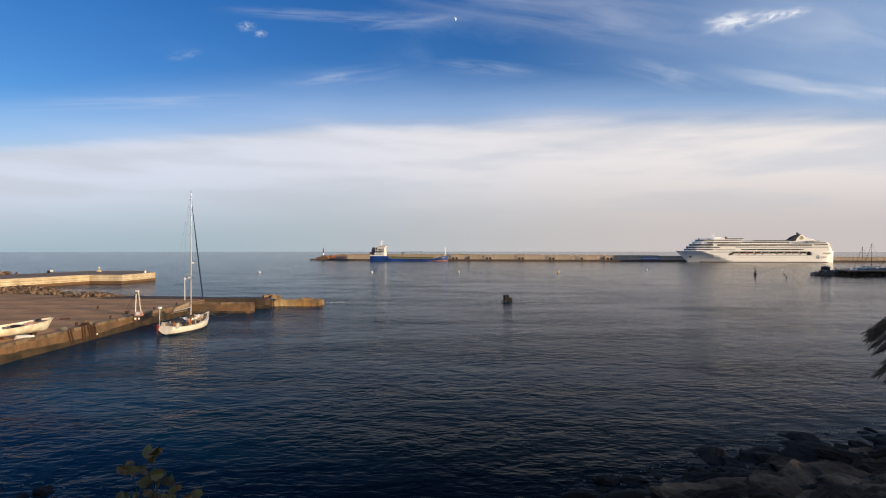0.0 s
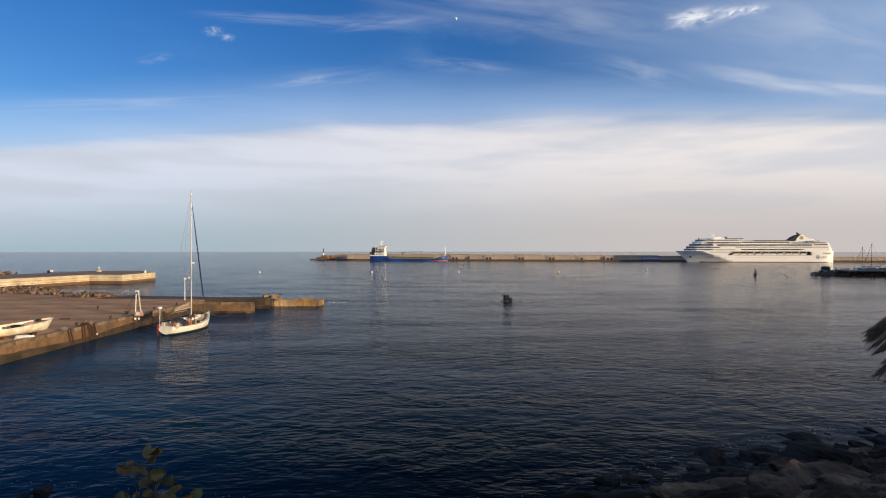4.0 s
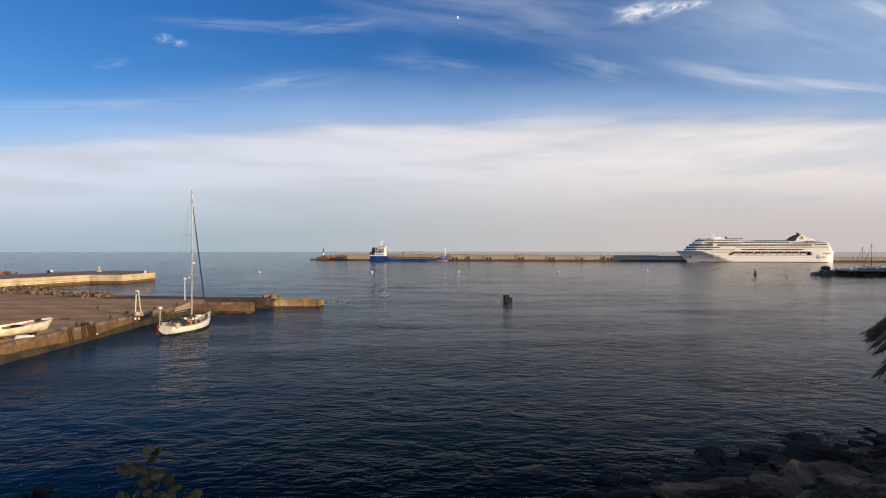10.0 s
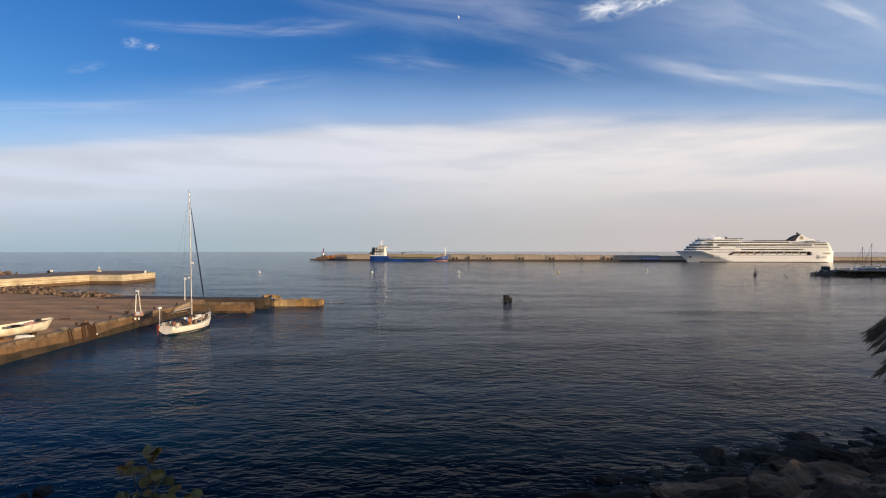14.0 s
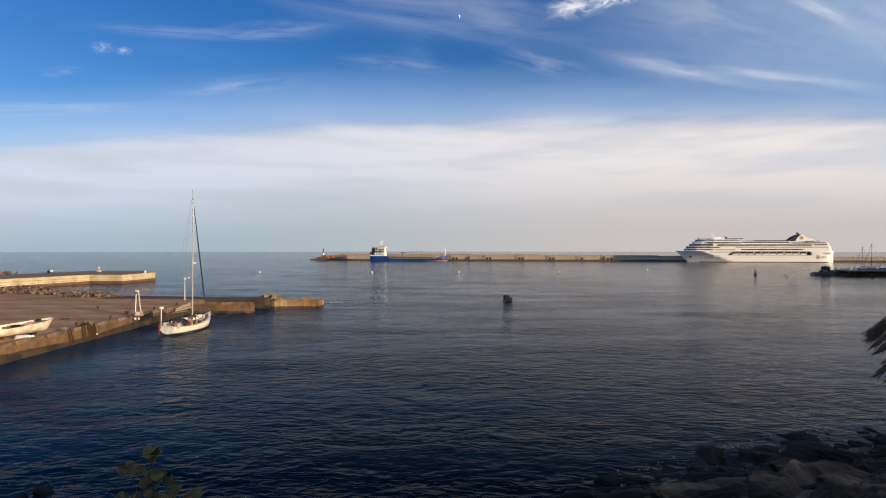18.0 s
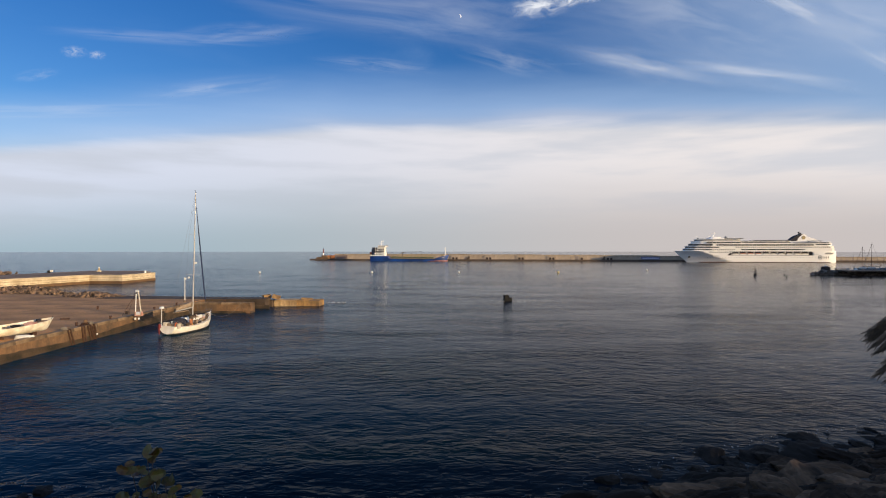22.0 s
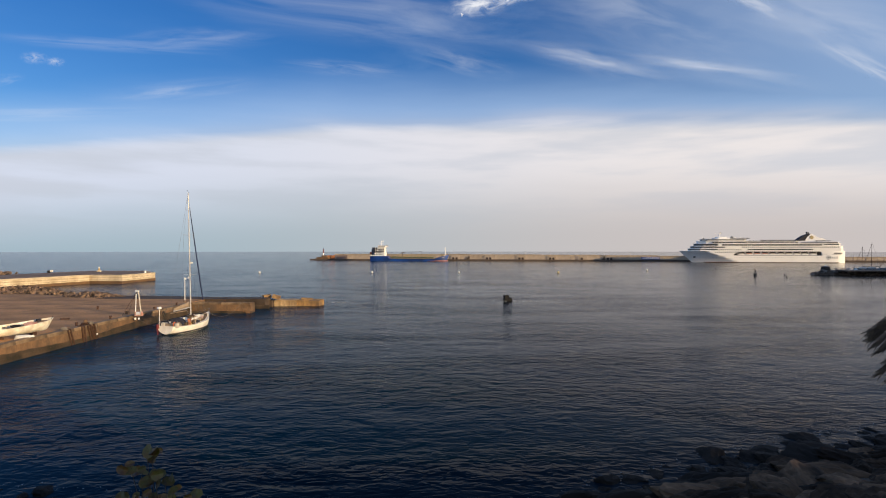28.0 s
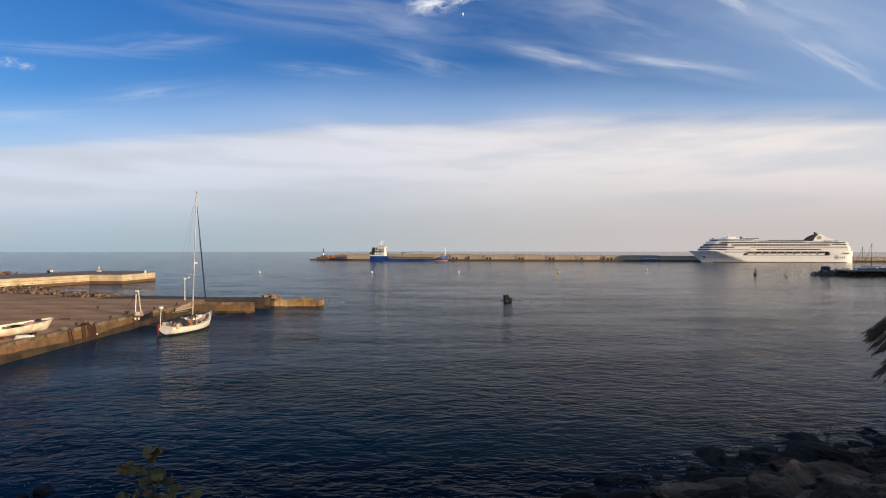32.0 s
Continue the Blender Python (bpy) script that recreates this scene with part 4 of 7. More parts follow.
# ---- things on the near quay ----
def build_hoist():
    h = thing("boat_hoist", pose(-54.6, 101.4, QZ + 0.14), "white and cream A-frame boat hoist on the quay edge", "hoist")
    part("leg", rods(((-0.62, 0, 0), (-0.36, 0, 4.25), 0.13, 0.11), seg=10), WHITE, h, "white leg")
    part("leg", rods(((0.85, 0.2, 0), (0.2, 0, 4.25), 0.16, 0.13), seg=10), CREAM, h, "cream leg")
    part("head_plate", bevel(boxes(((-0.08, 0, 4.3), (0.85, 0.4, 0.26))), 0.04), WHITE, h)
    part("sheave", rods(((-0.08, -0.3, 4.0), (-0.08, 0.3, 4.0), 0.2), seg=12), STEEL, h)
    part("stay", rods(((-0.42, 0, 4.0), (-4.4, 2.0, 0.0), 0.035), ((-0.42, 0, 4.0), (-3.2, -1.2, 0), 0.035)), RUST, h, "rusty stays")
    part("winch_drum", rods(((0.5, -0.9, 0.35), (1.7, -0.9, 0.35), 0.36), seg=14), WHITE, h, "white winch drum")
    part("winch_frame", bevel(boxes(((1.1, -0.9, 0.1), (1.8, 0.9, 0.22)), ((0.3, -0.9, 0.4), (0.12, 0.7, 0.7)), ((1.9, -0.9, 0.4), (0.12, 0.7, 0.7))), 0.02), PINK, h)
    part("base_plate", bevel(boxes(((0.1, 0, 0.03), (2.6, 0.9, 0.12))), 0.02), RUST, h)
    part("counterweight", bevel(boxes(((-4.6, 2.1, 0.25), (0.9, 0.6, 0.55))), 0.05), CONCRETE, h)
    for dx in (0.2, 1.2):
        f = bmesh.new()
        ball(f, (dx + 0.1, -1.15, -0.5), 0.24)
        part("float_ball", f, WHITE, h, "white float hung over the edge")
    h.scale = (0.66, 1.0, 1.0)
    return h


build_hoist()


def open_boat():
    b = thing("fishing_skiff", pose(-57.3, 75.9, QZ + 0.46, 5, -1.0, 62), "cream wooden open fishing boat propped up on the quay", "rowing boat")
    st = [(-4.4, 0.95, 1.22, 0.1, 2.2), (-3.0, 1.25, 1.18, -0.05, 2.4), (-1.0, 1.4, 1.18, -0.05, 2.4), (1.0, 1.32, 1.28, -0.05, 2.2), (2.6, 1.12, 1.42, 0.0, 2.0), (3.8, 0.80, 1.55, 0.05, 1.9), (4.35, 0.48, 1.66, 0.15, 1.7), (4.65, 0.08, 1.74, 0.35, 1.5)]
    ring = hull_rings(9, 2.6, st, 9)
    outer = [[(y - max(0.0, (y - 2.2) / 2.4) ** 1.5 * 0.42 * (r[0][2] - z), -x, z) for x, y, z in r] for r in ring]
    bm = bmesh.new()
    loft(bm, outer, caps=False, closed=False)
    cream = mat("cream_boat_paint", (0.90, 0.84, 0.69), 0.5, 0, 0.15, 1.2, 9, 0.15, (0.74, 0.64, 0.46))
    hull = part("hull", bm, cream, b, "cream painted hull")
    hull.modifiers.new("skin", "SOLIDIFY").thickness = 0.05
    bm = bmesh.new()
    for s in (0, -1):
        tube(bm, [r[s] for r in outer], 0.055, 6)
    part("gunwale", bm, cream, b)
    bm = bmesh.new()
    bm.faces.new([bm.verts.new(p) for p in outer[0]])
    tr = part("transom", bm, cream, b)
    tr.modifiers.new("skin", "SOLIDIFY").thickness = 0.05
    for x, w in ((-2.9, 2.2), (-0.8, 2.45), (1.2, 2.2)):
        part("thwart", bevel(boxes(((x, 0, 0.95), (0.32, w, 0.05))), 0.01), mat("weathered_wood", (0.25, 0.16, 0.09), 0.8, 0, 0.3, 2, 9, 0.4) if x < -2 else bpy.data.materials["weathered_wood"], b)
    part("foredeck", bevel(boxes(((3.3, 0, 1.42), (1.4, 1.0, 0.06))), 0.01), bpy.data.materials["weathered_wood"], b)
    part("stem_post", rods(((3.98, 0, 0.45), (4.66, 0, 1.9), 0.06)), RUST, b)
    part("floorboards", boxes(((-0.6, 0, 0.3), (6.4, 1.5, 0.05))), GREYDECK, b)
    part("net_pile", rock_mesh("net_pile", PINK, 81, 3), PINK, b, "heap of red nets").matrix_local = Matrix.LocRotScale((1.9, 0, 1.2), None, (0.9, 0.6, 0.45))
    part("net_pile", rock_mesh("net_pile", RUBBER, 82, 3), RUBBER, b, "dark heap of gear").matrix_local = Matrix.LocRotScale((0.2, 0.1, 1.12), None, (0.8, 0.6, 0.4))
    part("crate", bevel(boxes(((2.9, 0.1, 1.58), (0.5, 0.5, 0.34))), 0.02), DARKCANVAS, b)
    part("keel_block", bevel(boxes(((-1.8, 0, -0.22), (0.5, 1.2, 0.46)), ((2.2, 0, -0.15), (0.5, 1.0, 0.7))), 0.03), RUST, b, "timber keel blocks")
    return b


open_boat()


def upturned_dinghy():
    d = thing("upturned_dinghy", pose(-55.55, 75.4, QZ + 0.02, 0, 0, 14), "small white dinghy lying upside down on the quay", "dinghy")
    bm = bmesh.new()
    rings = []
    for x, w, h in ((-1.25, 0.45, 0.46), (-0.9, 0.62, 0.56), (0.0, 0.68, 0.60), (0.8, 0.55, 0.54), (1.25, 0.22, 0.40)):
        rings.append([(x, w * math.cos(a), h * math.sin(a) ** 0.6) for a in [math.pi * i / 10 for i in range(11)]])
    loft(bm, rings)
    part("hull", bm, WHITE, d, smooth=True)
    d.scale = (0.86, 0.86, 0.86)
    part("keel_strip", rods(((-1.2, 0, 0.5), (1.2, 0, 0.5), 0.04)), WHITE, d)
    part("rim", rods(((-1.28, -0.47, 0.03), (0.1, -0.70, 0.03), 0.05), ((0.1, -0.70, 0.03), (1.28, -0.2, 0.03), 0.05)), WHITE, d)


upturned_dinghy()


def bollard(x, y):
    b = thing("bollard", pose(x, y, QZ + 0.18), "rusty iron mooring bollard on the quay edge", "bollard", "bollards of the quay")
    part("shaft", rods(((0, 0, 0), (0, 0, 0.42), 0.17, 0.14), seg=12), RUST, b)
    part("head", rods(((0, 0, 0.42), (0, 0, 0.58), 0.24, 0.2), seg=12), RUST, b)


for bx, by in ((-55.9, 86.5), (-56.0, 95.5), (-56.0, 110), (-55.9, 119), (-48.5, 126.1)):
    bollard(bx, by)


def quay_ladder(y0):
    """A rusty ladder that hangs down the quay wall."""
    t = thing("fender_ladder", pose(-54.5 - (y0 - 83) * 0.02, y0, 0), "rusty ladder and old ropes hanging down the quay wall", "ladder", "ladders of the quay")
    part("rail", rods(((0, 0.25, -0.1), (0, -0.28, QZ + 0.2), 0.12), ((0, -0.28, QZ + 0.2), (-0.7, -0.28, QZ + 0.32), 0.055)), RUST, t)
    part("rail", rods(((0, 0.85, -0.1), (0, 0.28, QZ + 0.2), 0.12), ((0, 0.28, QZ + 0.2), (-0.7, 0.28, QZ + 0.32), 0.055)), RUST, t)
    for i in range(6):
        k = 0.5 - 0.085 * i * 1.2
        part("rung", rods(((0, -0.33 + k, 0.35 + 0.34 * i), (0, 0.25 + k, 0.35 + 0.34 * i), 0.03)), RUST, t)
    return t


for ly, lean in ((83.0, 8), (85.9, -2), (87.9, 11), (89.0, 14)):
    quay_ladder(ly).rotation_euler.x = radians(lean)


def rope_heap(x, y, z, r, seed, material, label):
    """A tangle of old rope thrown over the kerb."""
    rnd = random.Random(seed)
    bm = bmesh.new()
    for k in range(7):
        q, w = rnd.uniform(0, 6.28), r * rnd.uniform(0.5, 1.0)
        tube(bm, [(w * math.cos(q + a), w * 0.8 * math.sin(q + a), 0.05 + 0.05 * k + 0.04 * math.sin(3 * a)) for a in [0.7 * i for i in range(9)]], 0.04, 5)
    ob = tagged(part("rope_heap", bm, material), label, "rope", "rope heaps on the quay")
    ob.matrix_world = pose(x, y, z)


rope_heap(-55.1, 82.4, QZ + 0.2, 0.6, 1, ROPE, "tangled heap of pale old rope on the kerb")
rope_heap(-55.2, 87.4, QZ + 0.2, 0.7, 2, RUST, "tangled heap of brown rope on the kerb")
rope_heap(-55.2, 88.8, QZ + 0.2, 0.5, 3, ROPE, "tangled heap of pale old rope on the kerb")
hung = thing("float", pose(-54.45, 89.3, 0.75), "white net float hung on a line down the quay wall", "float")
bm = bmesh.new()
ball(bm, (0, 0, 0), 0.13, (1, 1, 1.25))
part("ball", bm, WHITE, hung, smooth=True)
part("line", rods(((0, 0, 0.2), (-0.15, 0, QZ - 0.55), 0.02)), ROPE, hung)


def tyre(x, y, z, a=0):
    t = thing("tyre_fender", pose(x, y, z, 0, 0, a), "black tyre hung on the quay wall as a fender", "tyre", "tyre fenders")
    bm = bmesh.new()
    tube(bm, [(0, 0.42 * math.cos(q), 0.42 * math.sin(q)) for q in [2 * math.pi * i / 14 for i in range(15)]], 0.14, 8)
    part("tyre", bm, RUBBER, t)
    part("rope", rods(((0, 0, 0.42), (-0.2, 0, QZ - z + 0.25), 0.02)), ROPE, t)


for ty in (99.5, 104.4, 112, 117):
    tyre(-55.25, ty, 1.35)


def quay_light():
    q = thing("quay_light", pose(-59.0, 129.6, QZ), "white light post with a lantern on the quay", "light post")
    part("post", rods(((0, 0, 0), (0, 0, 5.1), 0.10, 0.07), seg=10), WHITE, q)
    part("foot", rods(((0, 0, 0), (0, 0, 0.3), 0.4, 0.3), seg=10), CONCRETE, q)
    part("bracket", rods(((-0.2, 0, 5.0), (0.9, 0, 5.3), 0.05)), WHITE, q)
    part("lantern", rods(((0, 0, 5.1), (0, 0, 5.5), 0.24, 0.18), seg=12), WHITE, q)
    f = bmesh.new()
    ball(f, (0.95, 0, 5.5), 0.24)
    part("globe", f, WHITE, q, "white globe")


quay_light()

# small fittings on the quay floor
for px, py, s, mt, nm, lb, ct in ((-68.5, 112.5, (0.3, 0.3, 0.7), RUST, "iron_post", "rusty iron post on the quay floor", "post"),
                                  (-64, 96, (1.4, 0.6, 0.25), RUST, "iron_plate", "rusty iron plate lying on the quay", "plate"),
                                  (-62.2, 88, (1.6, 0.5, 0.22), RUST, "timber_baulk", "old timber baulk lying on the quay", "timber"),
                                  (-58.0, 92, (0.5, 0.5, 0.5), CONCRETE, "concrete_weight", "small concrete mooring weight on the quay", "weight")):
    ob = tagged(part(nm, bevel(boxes(((0, 0, s[2] / 2), s)), 0.05), mt), lb, ct)
    ob.matrix_world = pose(px, py, QZ + 0.012, 0, 0, px * 7 % 40)

# fittings on the outer pier
def pier_light(x, y):
    b = thing("pier_light", pose(x, y, 3.5), "small yellow navigation light on the outer pier", "light post")
    part("foot", bevel(boxes(((0, 0, 0.35), (1.6, 1.2, 0.7))), 0.1), PALE, b)
    part("post", rods(((0, 0, 0.6), (0, 0, 1.9), 0.28, 0.2), seg=10), YELLOW, b)
    part("lantern", rods(((0, 0, 1.9), (0, 0, 2.4), 0.3, 0.22), seg=10), WHITE, b)


pier_light(-165, 272)
w = thing("mooring_winch", pose(-180, 259, 3.5), "dark mooring winch with a white drum on the outer pier", "winch")
part("frame", bevel(boxes(((0, 0, 0.6), (1.3, 0.9, 1.2))), 0.08), BLACK, w)
part("drum", rods(((1.2, -0.4, 0.9), (1.2, 0.4, 0.9), 0.5), seg=14), WHITE, w)
w = thing("pier_bollard", pose(-135.5, 258, 3.5), "white painted bollard at the pier head", "bollard")
part("shaft", rods(((0, 0, 0), (0, 0, 0.8), 0.45, 0.35), seg=12), WHITE, w)
part("head", rods(((0, 0, 0.8), (0, 0, 1.1), 0.6, 0.5), seg=12), WHITE, w)


# ---- the cruise ship ----
def ship_beam(u, z, L, B, rake, deck, fine):
    """Half beam at u metres behind the bow tip and z above the water."""
    stem = rake * (1 - max(z, 0) / deck)
    t = (u - stem) / (fine * (1.22 - 0.55 * max(z, 0) / deck))
    if t <= 0:
        return 0.05
    b = B * min(1.0, t) ** 0.9
    aft = max(0.0, (u - (L - 14)) / 14)
    return b * (1 - 0.22 * aft ** 2)


def hull_block(bm, us, zs, L, B, rake, deck, fine, fwd=-1):
    rings = []
    for u in us:
        ring = []
        for z in zs:
            stem = rake * (1 - max(z, 0) / deck)
            uu = max(u, stem)
            ring.append((uu, -ship_beam(uu, z, L, B, rake, deck, fine), z))
        rings.append(ring + [(x, -y, z) for x, y, z in reversed(ring)])
    loft(bm, rings)


def shift(bm, dx):
    bmesh.ops.translate(bm, vec=(dx, 0, 0), verts=bm.verts[:])
    return bm


def tier(bm, u0, u1, z0, z1, hw, nose=8.0, tail=3.0):
    poly = [(u0, -hw * 0.45), (u0 + nose * 0.35, -hw * 0.8), (u0 + nose, -hw), (u1 - tail, -hw), (u1, -hw * 0.8), (u1, hw * 0.8), (u1 - tail, hw), (u0 + nose, hw), (u0 + nose * 0.35, hw * 0.8), (u0, hw * 0.45)]
    prism(bm, poly, z0, z1)


def build_cruise_ship():
    L, B = 167.0, 12.0
    s = thing("cruise_ship", pose(359.0, 657.0, 0, 0, 0, -10.4), "large white cruise ship lying along the breakwater", "cruise ship")
    dx = -L / 2 - 1.7
    us_low = [0.6 * i for i in range(104)] + [70, 90, 120, 145, 150, 153, 156, 159, 161, 163, 165, 167]
    bm = bmesh.new()
    hull_block(bm, us_low, [-2, 0, 2.5, 5.2, 7.9], L, B, 14, 12.9, 38)
    part("hull", shift(bm, dx), SHIPWHITE, s, "white hull")
    bm = bmesh.new()
    hull_block(bm, [0.6 * i for i in range(91)], [7.9, 9.6, 11.2, 12.9], L, B, 14, 12.9, 38)
    part("bow", shift(bm, dx), SHIPWHITE, s, "raked white bow")
    bm = bmesh.new()
    hull_block(bm, [143.5, 146, 149, 153, 158, 162, 165.5, 167.4], [7.9, 10.4, 12.9], L, B, 14, 12.9, 38)
    part("stern", shift(bm, dx), SHIPWHITE, s)
    bm = bmesh.new()
    box(bm, (101, 0, 10.4), (98, 2 * B - 5.0, 5.0))
    part("promenade_wall", shift(bm, dx), mat("shaded_promenade", (0.07, 0.055, 0.05), 0.7, 0, 0.2, 0.2, 9, 0.1), s, "recessed promenade wall")
    pw = mesh_of(boxes(((0, 0, 0), (2.2, 0.3, 2.4))), "promenade_window", BALCONY)
    for i in range(23):
        part("promenade_window", pw, BALCONY, s).location = (56 + i * 3.6 + dx, -(B - 2.4), 9.8)
    bm = bmesh.new()
    arc = [(67 - 12.5 * math.sin(math.radians(a)), 7.9 + 4.2 * math.cos(math.radians(a))) for a in range(0, 91, 10)]
    side_prism(bm, [(53.5, 7.9), (53.5, 12.1)] + arc, -12.0, -8.5)
    side_prism(bm, [(53.5, 12.1), (53.5, 12.9), (143.6, 12.9), (143.6, 12.1)], -12.0, -8.5)
    part("recess_fairing", shift(bm, dx), SHIPWHITE, s, "white rounded end of the boat recess")
    # upper decks
    for u0, u1, z0, z1, hw, nose, nm in ((11, 165.5, 12.9, 15.7, 12.0, 26, "deck_house"), (13.5, 165, 15.7, 18.5, 11.7, 24, "deck_house"), (17, 163, 18.5, 21.3, 11.4, 22, "deck_house"),
                                       (20, 121, 21.3, 23.9, 10.8, 20, "deck_house"), (23.5, 69, 23.9, 26.3, 10.0, 16, "bridge_deck"), (143, 162, 21.3, 23.0, 9.6, 3, "aft_house")):
        bm = bmesh.new()
        tier(bm, u0, u1, z0, z1 - 0.25, hw - 0.55, nose)
        house = part(nm, shift(bm, dx), SHIPWHITE, s)
        bm = bmesh.new()
        tier(bm, u0 - 0.9, u1 + 0.6, z1 - 0.3, z1, hw + 0.1, nose)
        part("deck_edge", shift(bm, dx), SHIPWHITE, house)
    # dark bands of glass, balconies and shade
    for u0, u1, z, h, hw, nose in ((17, 38, 19.8, 1.6, 11.4, 22), (13.5, 46, 17.0, 1.1, 11.7, 24), (11, 38, 14.5, 0.8, 12.0, 26), (23.5, 68.8, 25.2, 0.9, 10.0, 16), (33, 69, 22.4, 1.5, 10.8, 0.3),
                               (70, 120.8, 22.6, 1.3, 10.8, 0.3), (43, 144, 19.6, 1.6, 11.4, 0.3), (69, 135, 14.5, 1.3, 12.0, 0.3), (146, 161, 19.9, 1.1, 11.4, 0.3), (145, 160.5, 22.1, 0.9, 9.6, 0.3)):
        bm = bmesh.new()
        tier(bm, u0 - 0.15, u1, z - h / 2, z + h / 2, hw - 0.4, nose, 0.1)
        part("glass_band", shift(bm, dx), BALCONY, s)
    # white posts that break the bands
    bp = mesh_of(boxes(((0, 0, 0), (0.32, 0.5, 1.65))), "band_post", SHIPWHITE)
    for us, yy, z in ((range(45, 144, 4), -11.0, 19.6), (range(35, 68, 4), -10.4, 22.4), (range(72, 118, 5), -10.4, 22.6), (range(73, 134, 12), -11.6, 14.5)):
        for u in us:
            part("band_post", bp, SHIPWHITE, s).location = (u + dx, yy, z)
    # rows of cabin windows
    wm = mesh_of(boxes(((0, 0, 0), (1.0, 0.3, 0.9))), "cabin_window", BALCONY)
    ph = mesh_of(boxes(((0, 0, 0), (0.45, 0.3, 0.4))), "porthole", BALCONY)
    for u in range(26, 64, 2):
        for z, lo in ((14.2, 30), (11.6, 36)):
            if u >= lo:
                hb = ship_beam(u, min(z, 12.9), L, B, 14, 12.9, 38) if z < 12.9 else min(11.5, 11.5 * (0.8 + 0.2 * min(1, (u - 20) / 17)))
                part("cabin_window", wm, BALCONY, s).location = (u + dx, -hb - 0.02, z)
    for u in range(64, 162, 2):
        part("cabin_window", wm, BALCONY, s).location = (u + dx, -11.15, 17.1)
    lw = mesh_of(boxes(((0, 0, 0), (0.7, 0.3, 0.6))), "cabin_window", BALCONY)
    for k in range(42):
        part("cabin_window", lw, BALCONY, s).location = (58 + 2.0 * k + dx, -12.02, 12.5)
    for k in range(10):
        part("cabin_window", lw, BALCONY, s).location = (144 + 2.0 * k + dx, -11.9 + 0.02 * k, 9.4)
    for u in range(34, 150, 3):
        part("porthole", ph, BALCONY, s).location = (u + dx, -ship_beam(u, 5.6, L, B, 14, 12.9, 38), 5.6)
    # lifeboats in their davits
    hullm = mesh_of(bevel(boxes(((0, 0, -0.35), (6.6, 2.4, 1.3))), 0.45), "lifeboat_hull", SHIPWHITE)
    canopy_w = mesh_of(bevel(boxes(((0, 0, 0.65), (4.4, 2.0, 1.0))), 0.4), "canopy", CREAM)
    canopy_o = mesh_of(bevel(boxes(((0, 0, 0.65), (5.4, 2.1, 1.0))), 0.4), "canopy", mat("salmon_canopy", (0.62, 0.28, 0.18), 0.6, 0, 0.2, 0.5, 9, 0.1))
    dav = mesh_of(boxes(((0, 0.5, 1.0), (0.22, 1.4, 3.8)), ((0, -0.3, 2.6), (0.22, 1.6, 0.25))), "davit", SHIPWHITE)
    for i in range(10):
        u = 63 + i * 8.0
        lb = part("lifeboat", hullm, SHIPWHITE, s, "white lifeboat" if i > 2 else "white lifeboat with a salmon canopy")
        lb.location = (u + dx, -10.6, 9.3)
        part("canopy", canopy_o if i in (1, 2, 3) else canopy_w, SHIPWHITE, lb)
        for dd in (-3.6, 3.6):
            part("davit", dav, SHIPWHITE, lb).location = (dd, 0, 0)
    # funnel
    fu = 122.5
    bm = bmesh.new()
    side_prism(bm, [(fu, 23.6), (fu + 4, 27.0), (fu + 8, 29.8), (fu + 10.5, 31.2), (fu + 15, 31.8), (fu + 17, 30.0), (fu + 20, 28.2), (fu + 27, 26.0), (fu + 30, 23.6)], -4.2, 4.2)
    funnel = part("funnel", bevel(shift(bm, dx), 0.4), SHIPWHITE, s, "white swept funnel")
    bm = bmesh.new()
    side_prism(bm, [(fu - 0.8, 23.9), (fu + 1.6, 26.0), (fu + 4.4, 28.3), (fu + 7.4, 30.1), (fu + 10.4, 31.3), (fu + 13.4, 31.9), (fu + 11.4, 30.2), (fu + 9.6, 28.4), (fu + 8.2, 26.2), (fu + 7.5, 24.2)], -4.5, 4.5)
    fs = part("funnel_sweep", shift(bm, dx), DARKCANVAS, funnel, "dark swept blade of the funnel")
    bm = rods(((fu + 14, -4.5, 27.8), (fu + 14, -4.2, 27.8), 2.0), seg=18)
    part("funnel_badge", shift(bm, dx), OCHRE, funnel, "round badge on the funnel")
    bm = rods(((fu + 10.5, -1.2, 31.5), (fu + 9.8, -1.2, 34.0), 0.6), ((fu + 12.2, 1.2, 31.5), (fu + 11.6, 1.2, 34.2), 0.6), ((fu + 13, -0.2, 31.5), (fu + 12.6, -0.2, 33.4), 0.5))
    part("exhaust_pipe", shift(bm, dx), RUBBER, funnel)
    bm = boxes(((147, 0, 24.2), (14, 16, 0.5)), ((141, -6, 22.8), (0.6, 0.6, 3)), ((153, -6, 22.8), (0.6, 0.6, 3)))
    part("sun_shade", shift(bm, dx), GREYDECK, s)
    # masts and domes
    bm = bmesh.new()
    tier(bm, 36, 60, 26.3, 27.6, 5.5, 5.0)
    tier(bm, 39, 50, 27.6, 28.8, 3.6, 3.0)
    part("mast_house", shift(bm, dx), SHIPWHITE, s, "white house below the radar mast")
    rail = mesh_of(boxes(((0, 0, 0.95), (1.9, 0.06, 0.08)), ((0, 0, 0.5), (1.9, 0.05, 0.05)), ((0.95, 0, 0.5), (0.08, 0.08, 1.0))), "deck_rail", GREYDECK)
    for u0, u1, yy, z in ((24, 34, -9.5, 26.3), (70, 120, -10.2, 23.9), (122, 160, -10.9, 21.3), (12, 24, -4.0, 12.9)):
        for k in range(int((u1 - u0) / 2)):
            part("deck_rail", rail, GREYDECK, s).location = (u0 + 1 + 2 * k + dx, yy, z)
